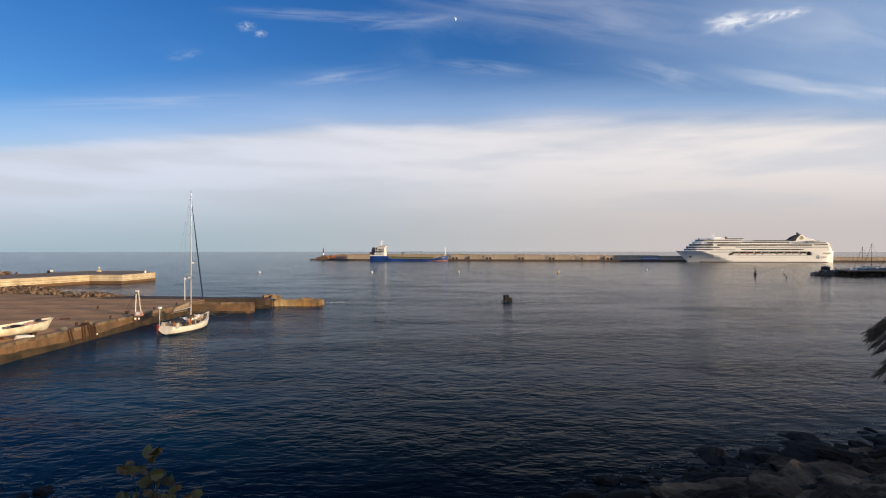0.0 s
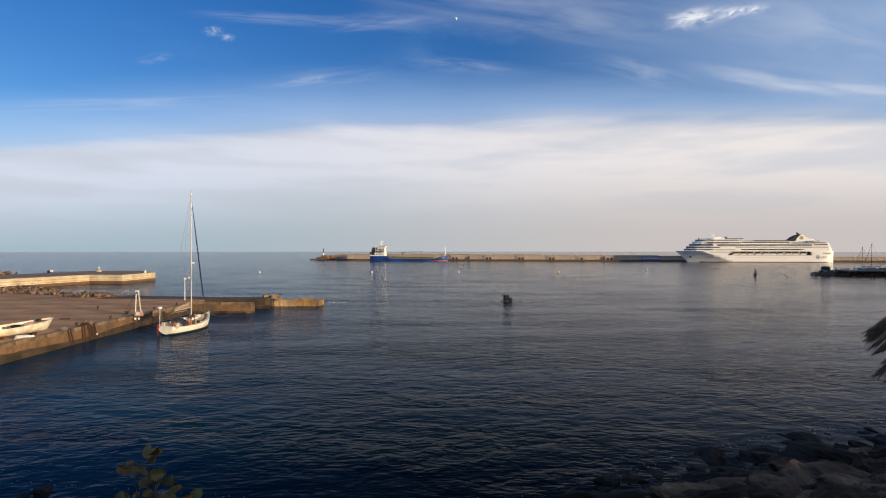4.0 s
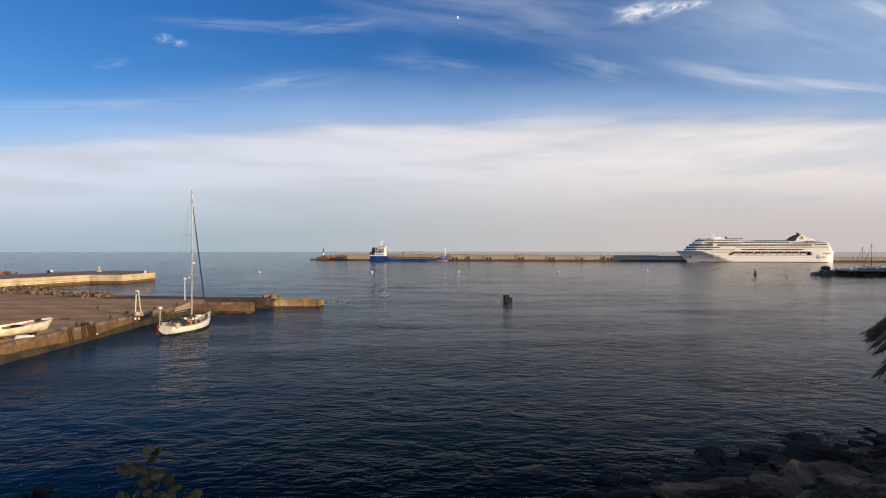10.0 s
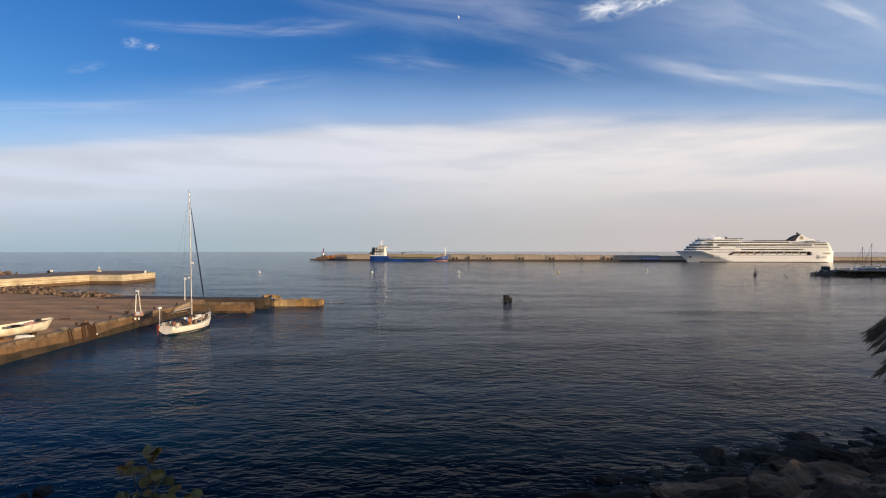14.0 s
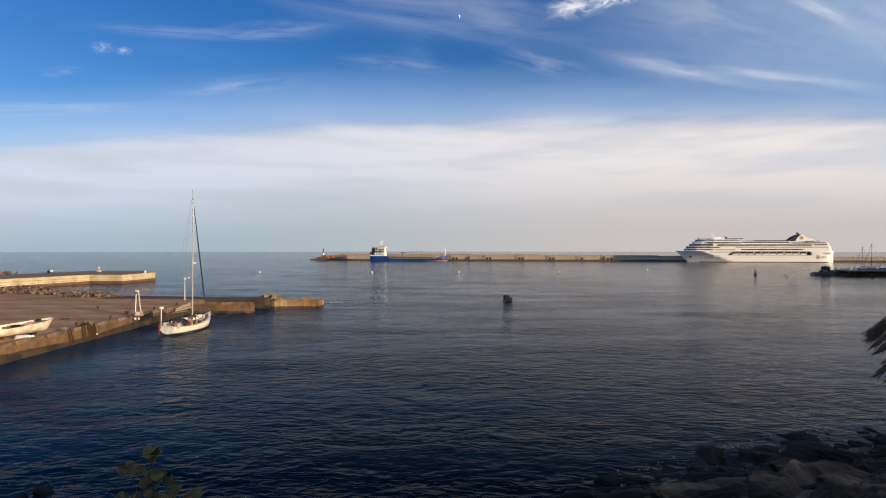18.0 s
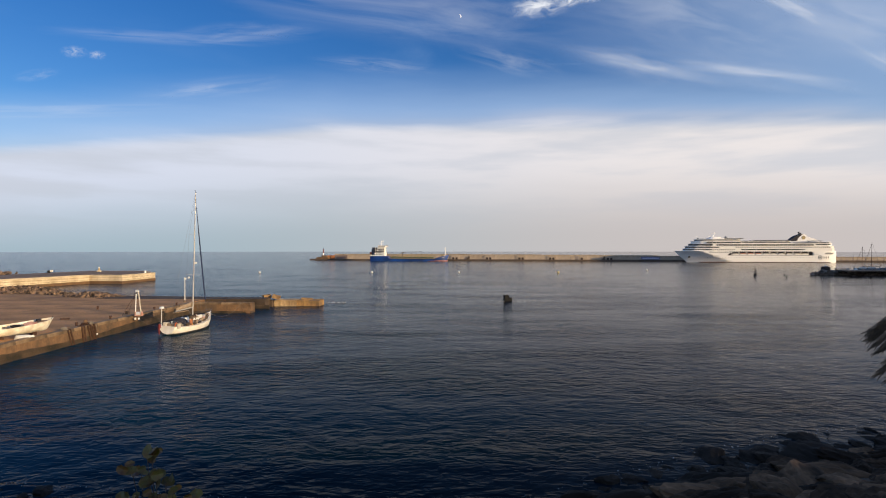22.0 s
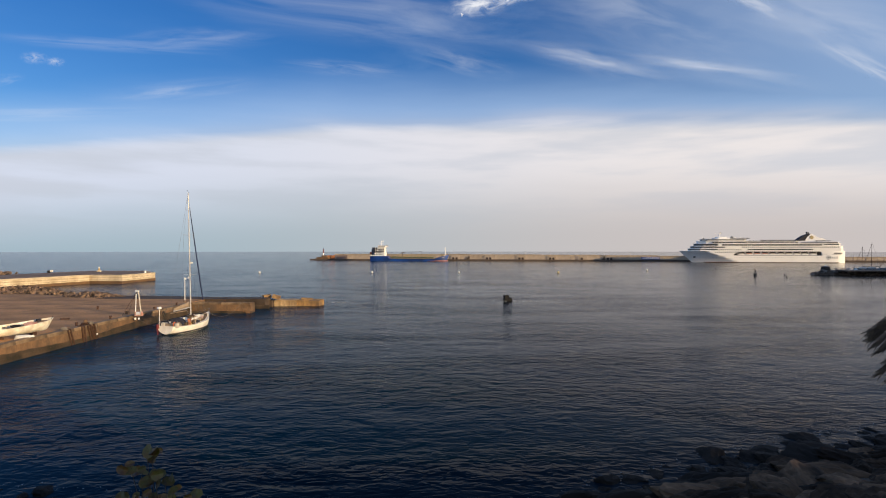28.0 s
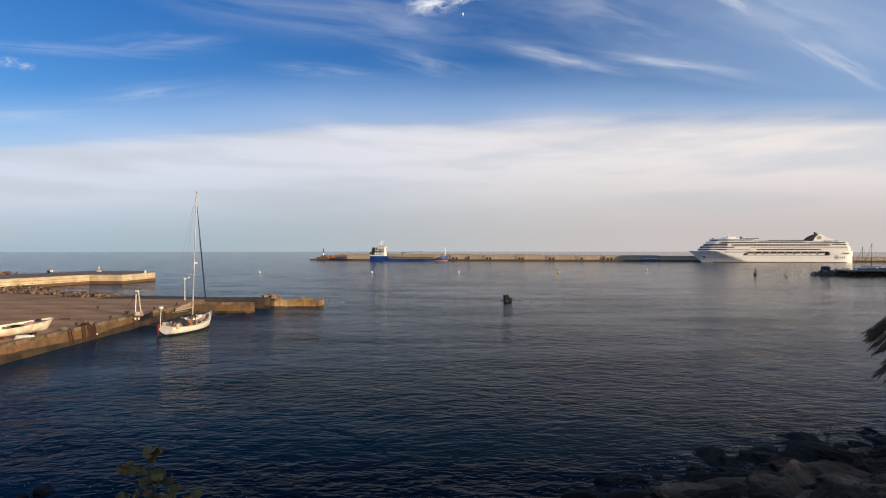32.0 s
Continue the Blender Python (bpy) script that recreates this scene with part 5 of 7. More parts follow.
    lounger = mesh_of(boxes(((0, 0, 0.35), (1.6, 0.7, 0.12)), ((0.7, 0, 0.6), (0.4, 0.7, 0.5))), "deck_seat", NAVY)
    for k in range(14):
        part("deck_seat", lounger, NAVY, s).location = (72 + 3.3 * k + dx, -9.0, 23.9)
    bm = rods(((41, 0, 26.2), (44.5, 0, 34.2), 0.7, 0.25), ((40.5, -2.6, 31.0), (44.5, 2.6, 31.0), 0.2), ((38.5, 0, 32.6), (46, 0, 32.9), 0.25), ((37, 0, 29), (45, 0, 28.6), 0.35))
    part("radar_mast", shift(bm, dx), SHIPWHITE, s, "white radar mast")
    for u, z, r in ((55.5, 28.0, 1.5), (58.5, 27.6, 1.1), (25.5, 27.0, 0.8)):
        bm = bmesh.new()
        ball(bm, (u, -2.5, z), r)
        rod(bm, (u, -2.5, 26.1), (u, -2.5, z), r * 0.5)
        part("dome", shift(bm, dx), SHIPWHITE if u > 57 else GREYDECK, s, smooth=True)
    bm = boxes(((100, -9.6, 24.6), (36, 0.2, 1.2)), ((62, -9.3, 27.0), (20, 0.2, 1.0)), ((135, -10.8, 21.9), (24, 0.2, 1.1)))
    part("glass_rail", shift(bm, dx), GREYDECK, s)
    # hull badge and letters as bars
    bm = bmesh.new()
    for k in range(20):
        a0, a1 = k * math.tau / 20, (k + 1) * math.tau / 20
        rod(bm, (150.0 + 1.9 * math.cos(a0), -12.02, 5.9 + 1.9 * math.sin(a0)), (150.0 + 1.9 * math.cos(a1), -12.02, 5.9 + 1.9 * math.sin(a1)), 0.28, seg=6)
    box(bm, (150.0, -12.0, 5.9), (1.5, 0.3, 1.5), Matrix.Rotation(0.78, 3, "Y"))
    part("hull_badge", shift(bm, dx), GREYDECK, s, "round grey badge on the hull")
    bm = boxes(((153.9, -11.95, 5.8), (0.7, 0.3, 2.0)), ((156.1, -11.85, 5.8), (0.8, 0.3, 2.0)), ((158.3, -11.6, 5.8), (0.8, 0.3, 2.0)))
    part("hull_lettering", shift(bm, dx), GREYDECK, s, "three small grey bars of lettering")
    bm = boxes(((157, -11.7, 10.6), (13, 0.3, 0.9)))
    part("aft_window_band", shift(bm, dx), GLASS, s)
    part("waterline_stripe", shift(boxes(((93, 0, 0.3), (134, 2 * B + 0.1, 0.7))), dx), RUST, s, "thin brown boot stripe at the waterline")
    for sg in (-1,):
        bm = boxes(((15.6, -3.9, 6.0), (2.4, 0.8, 1.6)))
        part("anchor_pocket", shift(bm, dx), GLASS, s)
    # whip aerials
    bm = rods(((25, -1, 26.2), (25, -1, 29.6), 0.12), ((66, 2, 26.2), (66, 2, 28.6), 0.15), ((164, 0, 18.5), (165.5, 0, 22.0), 0.15))
    part("aerial", shift(bm, dx), SHIPWHITE, s)
    return s


cruise = build_cruise_ship()


# ---- the blue tanker ----
def build_tanker():
    L, B = 98.0, 7.5
    s = thing("tanker", pose(-42.7, 724.2, 0, 0, 0, -9.6), "small blue tanker with white bridge house moored at the breakwater", "tanker ship")

    def hb(x, z):
        f = max(0.0, (x - (L / 2 - 16)) / 16)
        a = max(0.0, (-x - (L / 2 - 9)) / 9)
        return B * max(0.02, 1 - f ** 1.7) * (1 - 0.28 * a ** 2)

    def sheer(x):
        if x < -27:
            return 6.4 - 0.05 * (x + 49) * 0.4
        if x < -24:
            return 6.0 - (x + 27) * 0.9
        if x > 39:
            return 5.6 + (x - 39) * 0.24
        if x > 32:
            return 2.9 + (x - 32) * 0.386
        return 2.9

    xs = [-49, -47, -44, -40, -34, -27, -26, -24, -20, 0, 20, 30, 32, 35, 39, 42, 45, 47, 48.4, 49.4]
    rings = []
    for x in xs:
        h = sheer(x)
        ring = [(x if x < 44 else 44 + (x - 44) * (0.45 + 0.55 * max(0, z) / 8), -hb(x, z) * (1 if z > 1 else 0.94), z) for z in (-2, 0.9, h * 0.6, h)]
        rings.append(ring + [(a, -b, c) for a, b, c in reversed(ring)])
    bm = bmesh.new()
    loft(bm, rings)
    part("hull", bm, BLUEHULL, s, "blue hull")
    bm = bmesh.new()
    rings = []
    for x in (24, 30, 36, 42, 45, 47.5):
        ring = [(x, -hb(x, 0) * 1.0 - 0.06, z) for z in (-1, 0.9 if x > 30 else 0.4)]
        rings.append(ring + [(a, -b, c) for a, b, c in reversed(ring)])
    loft(bm, rings)
    part("boot_top", bm, BOOT, s, "faded red boot top at the bow")
    part("main_deck", boxes(((4, 0, 3.4), (56, 12, 0.3))), OCHRE, s)
    part("cargo_trunk", bevel(boxes(((3.5, 0, 4.3), (53, 9.5, 1.8))), 0.3), mat("green_deck_paint", (0.10, 0.13, 0.07), 0.6, 0, 0.4, 0.3, 9, 0.2), s, "green cargo trunk deck")
    bm = boxes(((-37.0, 0, 8.2), (13, 11, 3.8)), ((-36.5, 0, 11.4), (11.5, 10, 2.2)), ((-36.0, 0, 14.2), (10.5, 9.6, 2.2)), ((-35.5, 0, 16.8), (9.0, 9, 2.2)))
    house = part("bridge_house", bevel(bm, 0.25), SHIPWHITE, s, "white bridge house")
    part("deck_core", boxes(((-36.5, 0, 12.2), (9.0, 8.0, 10.5))), BALCONY, s, "shaded walls between the decks")
    part("gallery_floor", boxes(((-36.2, 0, 10.2), (13.6, 12.4, 0.25)), ((-35.6, 0, 12.9), (12.6, 12.0, 0.25)), ((-34.8, 0, 15.7), (11.8, 12.0, 0.25)), ((-34.0, 0, 17.9), (11.6, 14.0, 0.25))), SHIPWHITE, house, "white gallery floors")
    gp = mesh_of(rods(((0, 0, 6.5), (0, 0, 17.9), 0.13), seg=6), "gallery_post", SHIPWHITE)
    for x in range(-42, -29, 3):
        part("gallery_post", gp, SHIPWHITE, house).location = (x, -5.9, 0)
    wheel = part("wheelhouse", bevel(boxes(((-33.6, 0, 18.9), (9.5, 13.6, 2.2))), 0.3), SHIPWHITE, s)
    part("bridge_window", boxes(((-28.9, 0, 19.1), (0.3, 12.4, 1.0)), ((-33.6, -6.85, 19.1), (8.6, 0.25, 1.0))), BALCONY, wheel)
    part("shaded_gallery", boxes(((-37, -5.3, 15.0), (10.6, 0.8, 1.0)), ((-37.5, -5.7, 11.9), (12.4, 0.7, 0.9)), ((-43.5, -5.0, 13.0), (1.6, 1.4, 5.0))), BALCONY, s, "shaded open galleries")
    pane = mesh_of(boxes(((0, 0, 0), (0.9, 0.25, 0.9))), "cabin_window", GLASS)
    for x in range(-43, -31, 2):
        for z in (8.4, 10.6, 13.4):
            part("cabin_window", pane, GLASS, house).location = (x, -5.55 if z < 12 else -5.05, z)
    part("funnel", bevel(boxes(((-44.8, -1, 11.2), (5.6, 6.0, 9.5))), 0.7), mat("slate_blue_funnel", (0.07, 0.08, 0.11), 0.6, 0, 0.3, 0.3, 9, 0.1), s, "slate blue funnel casing")
    part("funnel_top", boxes(((-44.8, -1, 16.4), (4.4, 4.4, 1.6))), RUBBER, s)
    part("free_fall_boat", bevel(boxes(((-48.2, 0, 10.0), (5.5, 2.4, 2.4))), 0.6), ORANGE, s)
    part("poop_rail", boxes(((-41, -6.6, 7.1), (15, 0.12, 1.0)), ((-48.6, 0, 7.1), (0.12, 11, 1.0))), SHIPWHITE, s)
    part("signal_mast", rods(((-36, 0, 19.8), (-36, 0, 27.2), 0.45, 0.15), ((-38.4, 0, 24.0), (-33.6, 0, 24.0), 0.2), ((-37.8, 0, 22.3), (-34.2, 0, 22.3), 0.3), ((-34.8, 0, 25), (-33.2, 1, 25.8), 0.4)), SHIPWHITE, s, "white signal mast")
    cp = mesh_of(rods(((-24, 0, 6.3), (33, 0, 6.3), 0.28)), "cargo_pipe", OCHRE)
    for y in (-3.5, -2.2, -0.8, 0.8, 2.2):
        part("cargo_pipe", cp, OCHRE, s, "ochre cargo pipe along the deck").location = (0, y, 0)
    ps = mesh_of(boxes(((0, 0, 5.8), (0.5, 9, 1.4))), "pipe_support", OCHRE)
    for x in range(-22, 33, 5):
        part("pipe_support", ps, OCHRE, s).location = (x, 0, 0)
    part("catwalk", boxes(((4, 3.6, 7.3), (56, 1.2, 0.25)), ((4, 3.6, 8.3), (56, 0.15, 0.15)), ((4, 4.2, 8.3), (56, 0.15, 0.15))), OCHRE, s)
    part("manifold_frame", rods(((-8.5, -1, 3.4), (-8.5, -1, 11.2), 0.5, 0.35), ((-10.5, -1, 9.9), (-6.5, -1, 10.8), 0.5), ((-8.5, -1, 11.2), (15.5, -1, 12.0), 0.18), ((15.5, -1, 3.4), (15.5, -1, 12.0), 0.2), ((3, -1, 3.4), (3, -1, 11.4), 0.15)), BARK, s, "brown hose crane and frame")
    for x in (-18, -2, 10, 24):
        part("tank_hatch", rods(((x, -3, 5.1), (x, -3, 7.0), 1.1, 1.0), seg=12), OCHRE, s)
    part("foremast", rods(((44.5, 0, 7), (44.5, 0, 17.2), 0.65, 0.3), ((44.5, -1.6, 14.8), (44.5, 1.6, 14.8), 0.2)), SHIPWHITE, s, "white foremast")
    part("windlass", bevel(boxes(((41.5, 0, 7.2), (3.5, 5, 1.8))), 0.2), OCHRE, s)
    part("name_bar", boxes(((40.5, -4.2, 5.0), (5.0, 1.0, 0.7)), ), SHIPWHITE, s, "pale bar of lettering at the bow")
    s.scale.x = 1.034
    # black strip that darkens the top of the hull amidships
    part("deck_edge_strip", boxes(((4, -7.52, 2.75), (57, 0.12, 0.5))), RUBBER, s, "black strip along the deck edge")
    part("rail", boxes(((4, -7.3, 4.4), (56, 0.1, 0.12)), ((4, -7.3, 3.9), (56, 0.1, 0.12))), OCHRE, s)
    return s


build_tanker()


# ---- buoys, the block in the water ----
PALEYELLOW = mat("faded_yellow_float", (0.72, 0.58, 0.26), 0.5, 0, 0.2, 1.0, 9, 0.1)
def buoy(x, y, r, material, label):
    b = thing("buoy", pose(x, y, 0), label, "buoy", "mooring buoys")
    f = bmesh.new()
    ball(f, (0, 0, r * 0.55), r)
    part("float", f, material, b, smooth=True)
    part("ring", rods(((0, 0, r * 1.4), (0, 0, r * 1.85), r * 0.16, r * 0.1)), STEEL, b)


for x, y in ((-112.3, 347), (-43.4, 347), (9.7, 347), (70.7, 348), (138, 384)):
    buoy(x, y, 0.72, WHITE if x != 70.7 else PALEYELLOW, "round white mooring buoy on the water" if x != 70.7 else "round yellow mooring buoy on the water")
for x, y, r in ((191, 317, 0.35), (177, 292, 0.4), (224, 405, 0.5), (202, 420, 0.5), (238, 398, 0.4)):
    buoy(x, y, r, RUBBER if x < 215 else WHITE, "small dark buoy on the water" if x < 215 else "small white buoy on the water")


def channel_buoy(x, y):
    b = thing("channel_buoy", pose(x, y, 0), "dark channel buoy with a topmark", "buoy")
    part("float", rods(((0, 0, -0.6), (0, 0, 0.8), 1.3, 1.1), seg=14), BLACK, b)
    part("cage", rods(((-0.8, -0.8, 0.8), (-0.2, -0.2, 3.4), 0.12), ((0.8, -0.8, 0.8), (0.2, -0.2, 3.4), 0.12), ((0, 0.9, 0.8), (0, 0.2, 3.4), 0.12), ((0, 0, 0.8), (0, 0, 3.4), 0.35)), BLACK, b)
    part("lantern", rods(((0, 0, 3.4), (0, 0, 4.1), 0.35, 0.25)), RED, b)
    b.scale = (0.72, 0.72, 0.8)


channel_buoy(175, 318)


# ---- foam ----
FOAM = mat("foam", (0.40, 0.42, 0.44), 0.8, 0, 0.3, 1.5, 9, 0.2)


def foam(cx, cy, rx, ry, n, size, label, seed, along=None):
    rnd = random.Random(seed)
    bm = bmesh.new()
    for _ in range(n):
        a, q = rnd.uniform(0, 6.28), rnd.random() ** 0.6
        x, y = rx * q * math.cos(a), ry * q * math.sin(a)
        if along:
            x = rnd.uniform(-rx, rx)
            y = along(x + cx) - cy + rnd.uniform(-ry, ry)
        s = size * rnd.uniform(0.3, 1.0)
        z = rnd.uniform(0.02, 0.07)
        ring = [(x + s * rnd.uniform(0.6, 1.3) * math.cos(t), y + s * 0.4 * rnd.uniform(0.5, 1.2) * math.sin(t)) for t in [6.283 * k / 7 for k in range(7)]]
        prism(bm, ring, z - 0.05, z)
    ob = tagged(part("foam", bm, FOAM), label, "foam", "foam on the water", "stuff")
    ob.matrix_world = pose(cx, cy, 0)
    return ob


foam_break = foam(-28.9, 155.5, 3.9, 0.7, 90, 0.26, "white foam of a wave breaking on the reef", 9)
foam_block = foam(-28.3, 151.5, 2.6, 1.6, 50, 0.25, "white foam breaking at the end of the mole", 1)
foam_left = foam(-16, 32.5, 15, 0.5, 60, 0.05, "small foam flecks in the shallows below the bank", 6, along=lambda x: shoreline(x) + 0.7)
foam_ruin = foam(24.0, 155, 8.5, 1.1, 60, 0.20, "thin foam trailing from the block in the water", 2)
foam_shore = foam(14, 36, 26, 0.45, 100, 0.05, "small foam flecks along the boulders", 4, along=lambda x: shoreline(x) + 0.5)


def sea_marker():
    """A ruined concrete block that stands out of the water."""
    m = thing("concrete_ruin", pose(17.7, 155.5, -0.35, 0, 0, 12), "black weathered concrete block standing in the water", "block")
    for c, sz, sd in (((-0.4, 0, 0.5), (1.25, 1.3, 2.95), 1), ((0.65, 0.1, 0.25), (1.05, 1.3, 2.0), 2), ((-0.9, 0, 0.0), (1.3, 1.2, 0.8), 3)):
        bm = boxes((c, sz))
        bmesh.ops.subdivide_edges(bm, edges=bm.edges[:], cuts=4, use_grid_fill=True)
        for v in bm.verts:
            v.co += Vector((noise.noise(v.co * 1.7 + Vector((sd, 0, 0))), noise.noise(v.co * 1.7 + Vector((0, sd, 5))), noise.noise(v.co * 1.7 + Vector((3, 0, sd))))) * 0.16
        part("block", bm, BLACK, m)


sea_marker()


def awash_rocks():
    """Low rocks that just break the surface off the end of the mole."""
    rnd = random.Random(31)
    meshes = [rock_mesh("rock", WETROCK, 70 + i, 2) for i in range(3)]
    for x, y in ((-26.5, 144.5), (-19.5, 147.2), (-7.0, 149.5), (-2.6, 158.5), (13.2, 154), (20.5, 155.5), (24.0, 152.5)):
        ob = new("awash_rock", rnd.choice(meshes))
        ob.matrix_world = Matrix.LocRotScale((x, y, -0.06), Euler((0, 0, rnd.uniform(-0.15, 0.15))), (rnd.uniform(1.2, 2.6), rnd.uniform(0.3, 0.6), rnd.uniform(0.08, 0.13)))
        tagged(ob, "black wet rock just awash in the harbour water", "rock", "awash rocks of the reef")


awash_rocks()


# ---- the marina mole ----
DARKROCK = mat("dark_mole_rock", (0.24, 0.19, 0.15), 0.9, 0, 0.4, 0.5, 9, 0.6, rand=0.3)


def build_marina():
    bm = bmesh.new()
    prism(bm, [(213, 319), (216, 314), (420, 296), (420, 318), (217, 326)], -2, 2.6)
    prism(bm, [(207, 319), (213.2, 314.5), (217.2, 325), (212, 324)], -2, 1.3)
    mole = tagged(part("marina_mole", bm, DARKROCK), "dark rock mole of the marina in shade", "mole", kind="structure")
    part("mole_top", boxes(((320, 309, 2.7), (206, 11, 0.5))), DARKTOP, mole, "grey-brown top of the mole").rotation_euler = (0, 0, 0)
    rnd = random.Random(12)
    me = [rock_mesh("stone", DARKROCK, 90 + i, 2) for i in range(4)]
    for i in range(120):
        t = rnd.random() ** 0.8
        x = 203 + t * 120
        y = 315.5 - (x - 206) * 0.085 + rnd.uniform(-2.0, 2.5)
        r = rnd.uniform(0.8, 1.7)
        ob = part("stone", me[i % 4], WETROCK, mole)
        ob.matrix_local = Matrix.LocRotScale((x, y, rnd.uniform(0.0, 2.2) * min(1, (x - 200) / 10)), Euler((rnd.uniform(0, 6), rnd.uniform(0, 6), 0)), (r * 1.3, r, r * 0.9))
    hut = thing("light_hut", pose(214.6, 318, 2.2), "dark square hut at the tip of the marina mole", "hut")
    part("wall", bevel(boxes(((0, 0, 1.2), (3.3, 3.2, 2.4))), 0.1), mat("brown_hut_wall", (0.06, 0.045, 0.035), 0.8, 0, 0.3, 0.5, 9, 0.3), hut)
    part("roof", bevel(boxes(((0, 0, 2.5), (2.6, 2.4, 0.3))), 0.05), GREYDECK, hut)
    part("lantern", rods(((0, 0, 2.8), (0, 0, 3.4), 0.4, 0.3)), WHITE, hut)
    for x, y, h, rake in ((241.5, 326, 15.8, 0.4), (250.0, 330, 18.2, 0.2), (258, 328, 12.5, 0.5), (268, 330, 15, 0.3)):
        yt = thing("sailing_boat", pose(x, y, 0, 0, 0, 35), "small sailing boat berthed behind the marina mole", "sailing boat", "boats of the marina")
        bm = bmesh.new()
        loft(bm, [[(a, b, c) for a, b, c in r] for r in hull_rings(9, 3, [(-4.5, 0.9, 3.4, 0.1, 2.2), (0, 1.4, 3.3, -0.3, 2.4), (3, 0.9, 3.5, -0.2, 1.9), (4.7, 0.05, 3.8, 0.8, 1.4)], 7)])
        part("hull", bm, GREYDECK, yt)
        part("cabin", bevel(boxes(((0, 0.2, 3.7), (1.8, 3.4, 0.7))), 0.15), WHITE, yt)
        part("mast", rods(((0, 0.5, 3.2), (rake, 0.4, h), 0.13, 0.08)), RUST, yt)
        part("forestay", rods(((0, 4.5, 3.8), (rake, 0.4, h * 0.97), 0.08)), RUST, yt)
        part("backstay", rods(((0, -4.4, 3.4), (rake, 0.4, h), 0.03)), RUST, yt)
        part("boom", rods(((0, 0.4, 4.6), (0, -3.6, 4.5), 0.14)), DARKCANVAS, yt)
    for i, (x, y) in enumerate(((226, 321), (229.5, 321.5), (233, 320), (224, 323), (246, 320))):
        c = thing("covered_boat", pose(x, y, 2.9, 0, 0, 20 * i), "small boat under a pale cover on the mole", "boat", "covered boats on the mole")
        bm = bmesh.new()
        loft(bm, [[(a, w * math.cos(q), h * math.sin(q)) for q in [math.pi * k / 8 for k in range(9)]] for a, w, h in ((-1.8, 0.5, 0.5), (0, 0.8, 0.8), (1.8, 0.2, 0.6))])
        part("cover", bm, (SAIL, GREYDECK, WHITE)[i % 3], c)
        part("keel_block", boxes(((0, 0, 0.05), (2.6, 0.4, 0.12))), RUST, c)


build_marina()


# ---- the land behind and beside the camera, out of view, that shades the shore ----
def build_shade_land():
    # plain blocks added out of view to cast shade on shore and marina
    bm = bmesh.new()
    prism(bm, [(62, -70), (150, -30), (170, 5), (230, 40), (230, -120), (60, -120)], -2, 27)
    prism(bm, [(40, -75), (92, -38), (110, -60), (60, -110)], -2, 38)
    hill = tagged(part("shade_hill", bm, EARTH), "dark block of land added unseen to shade the shore", "hill", kind="structure")
    bm = bmesh.new()
    prism(bm, [(330, 190), (420, 150), (520, 260), (460, 330), (350, 280)], -2, 46)
    tagged(part("shade_headland", bm, EARTH), "dark block of land added unseen to shade the marina", "hill", kind="structure")


build_shade_land()


# ---- the leafy branch near the camera ----
def leaf_mesh(name, material, r, cup):
    bm = bmesh.new()
    n = 9
    c = bm.verts.new((0, r * 0.05, 0))
    rim = []
    for i in range(n):
        a = 2 * math.pi * i / n
        k = 1.0 - 0.16 * math.cos(2 * a) - (0.1 if i == 0 else 0)
        rim.append(bm.verts.new((r * k * math.sin(a) * 0.92, r * k * math.cos(a), cup * r * (0.5 + 0.5 * math.cos(2 * a)))))
    for i in range(n):
        bm.faces.new((c, rim[i], rim[(i + 1) % n]))
    return mesh_of(bm, name, material)


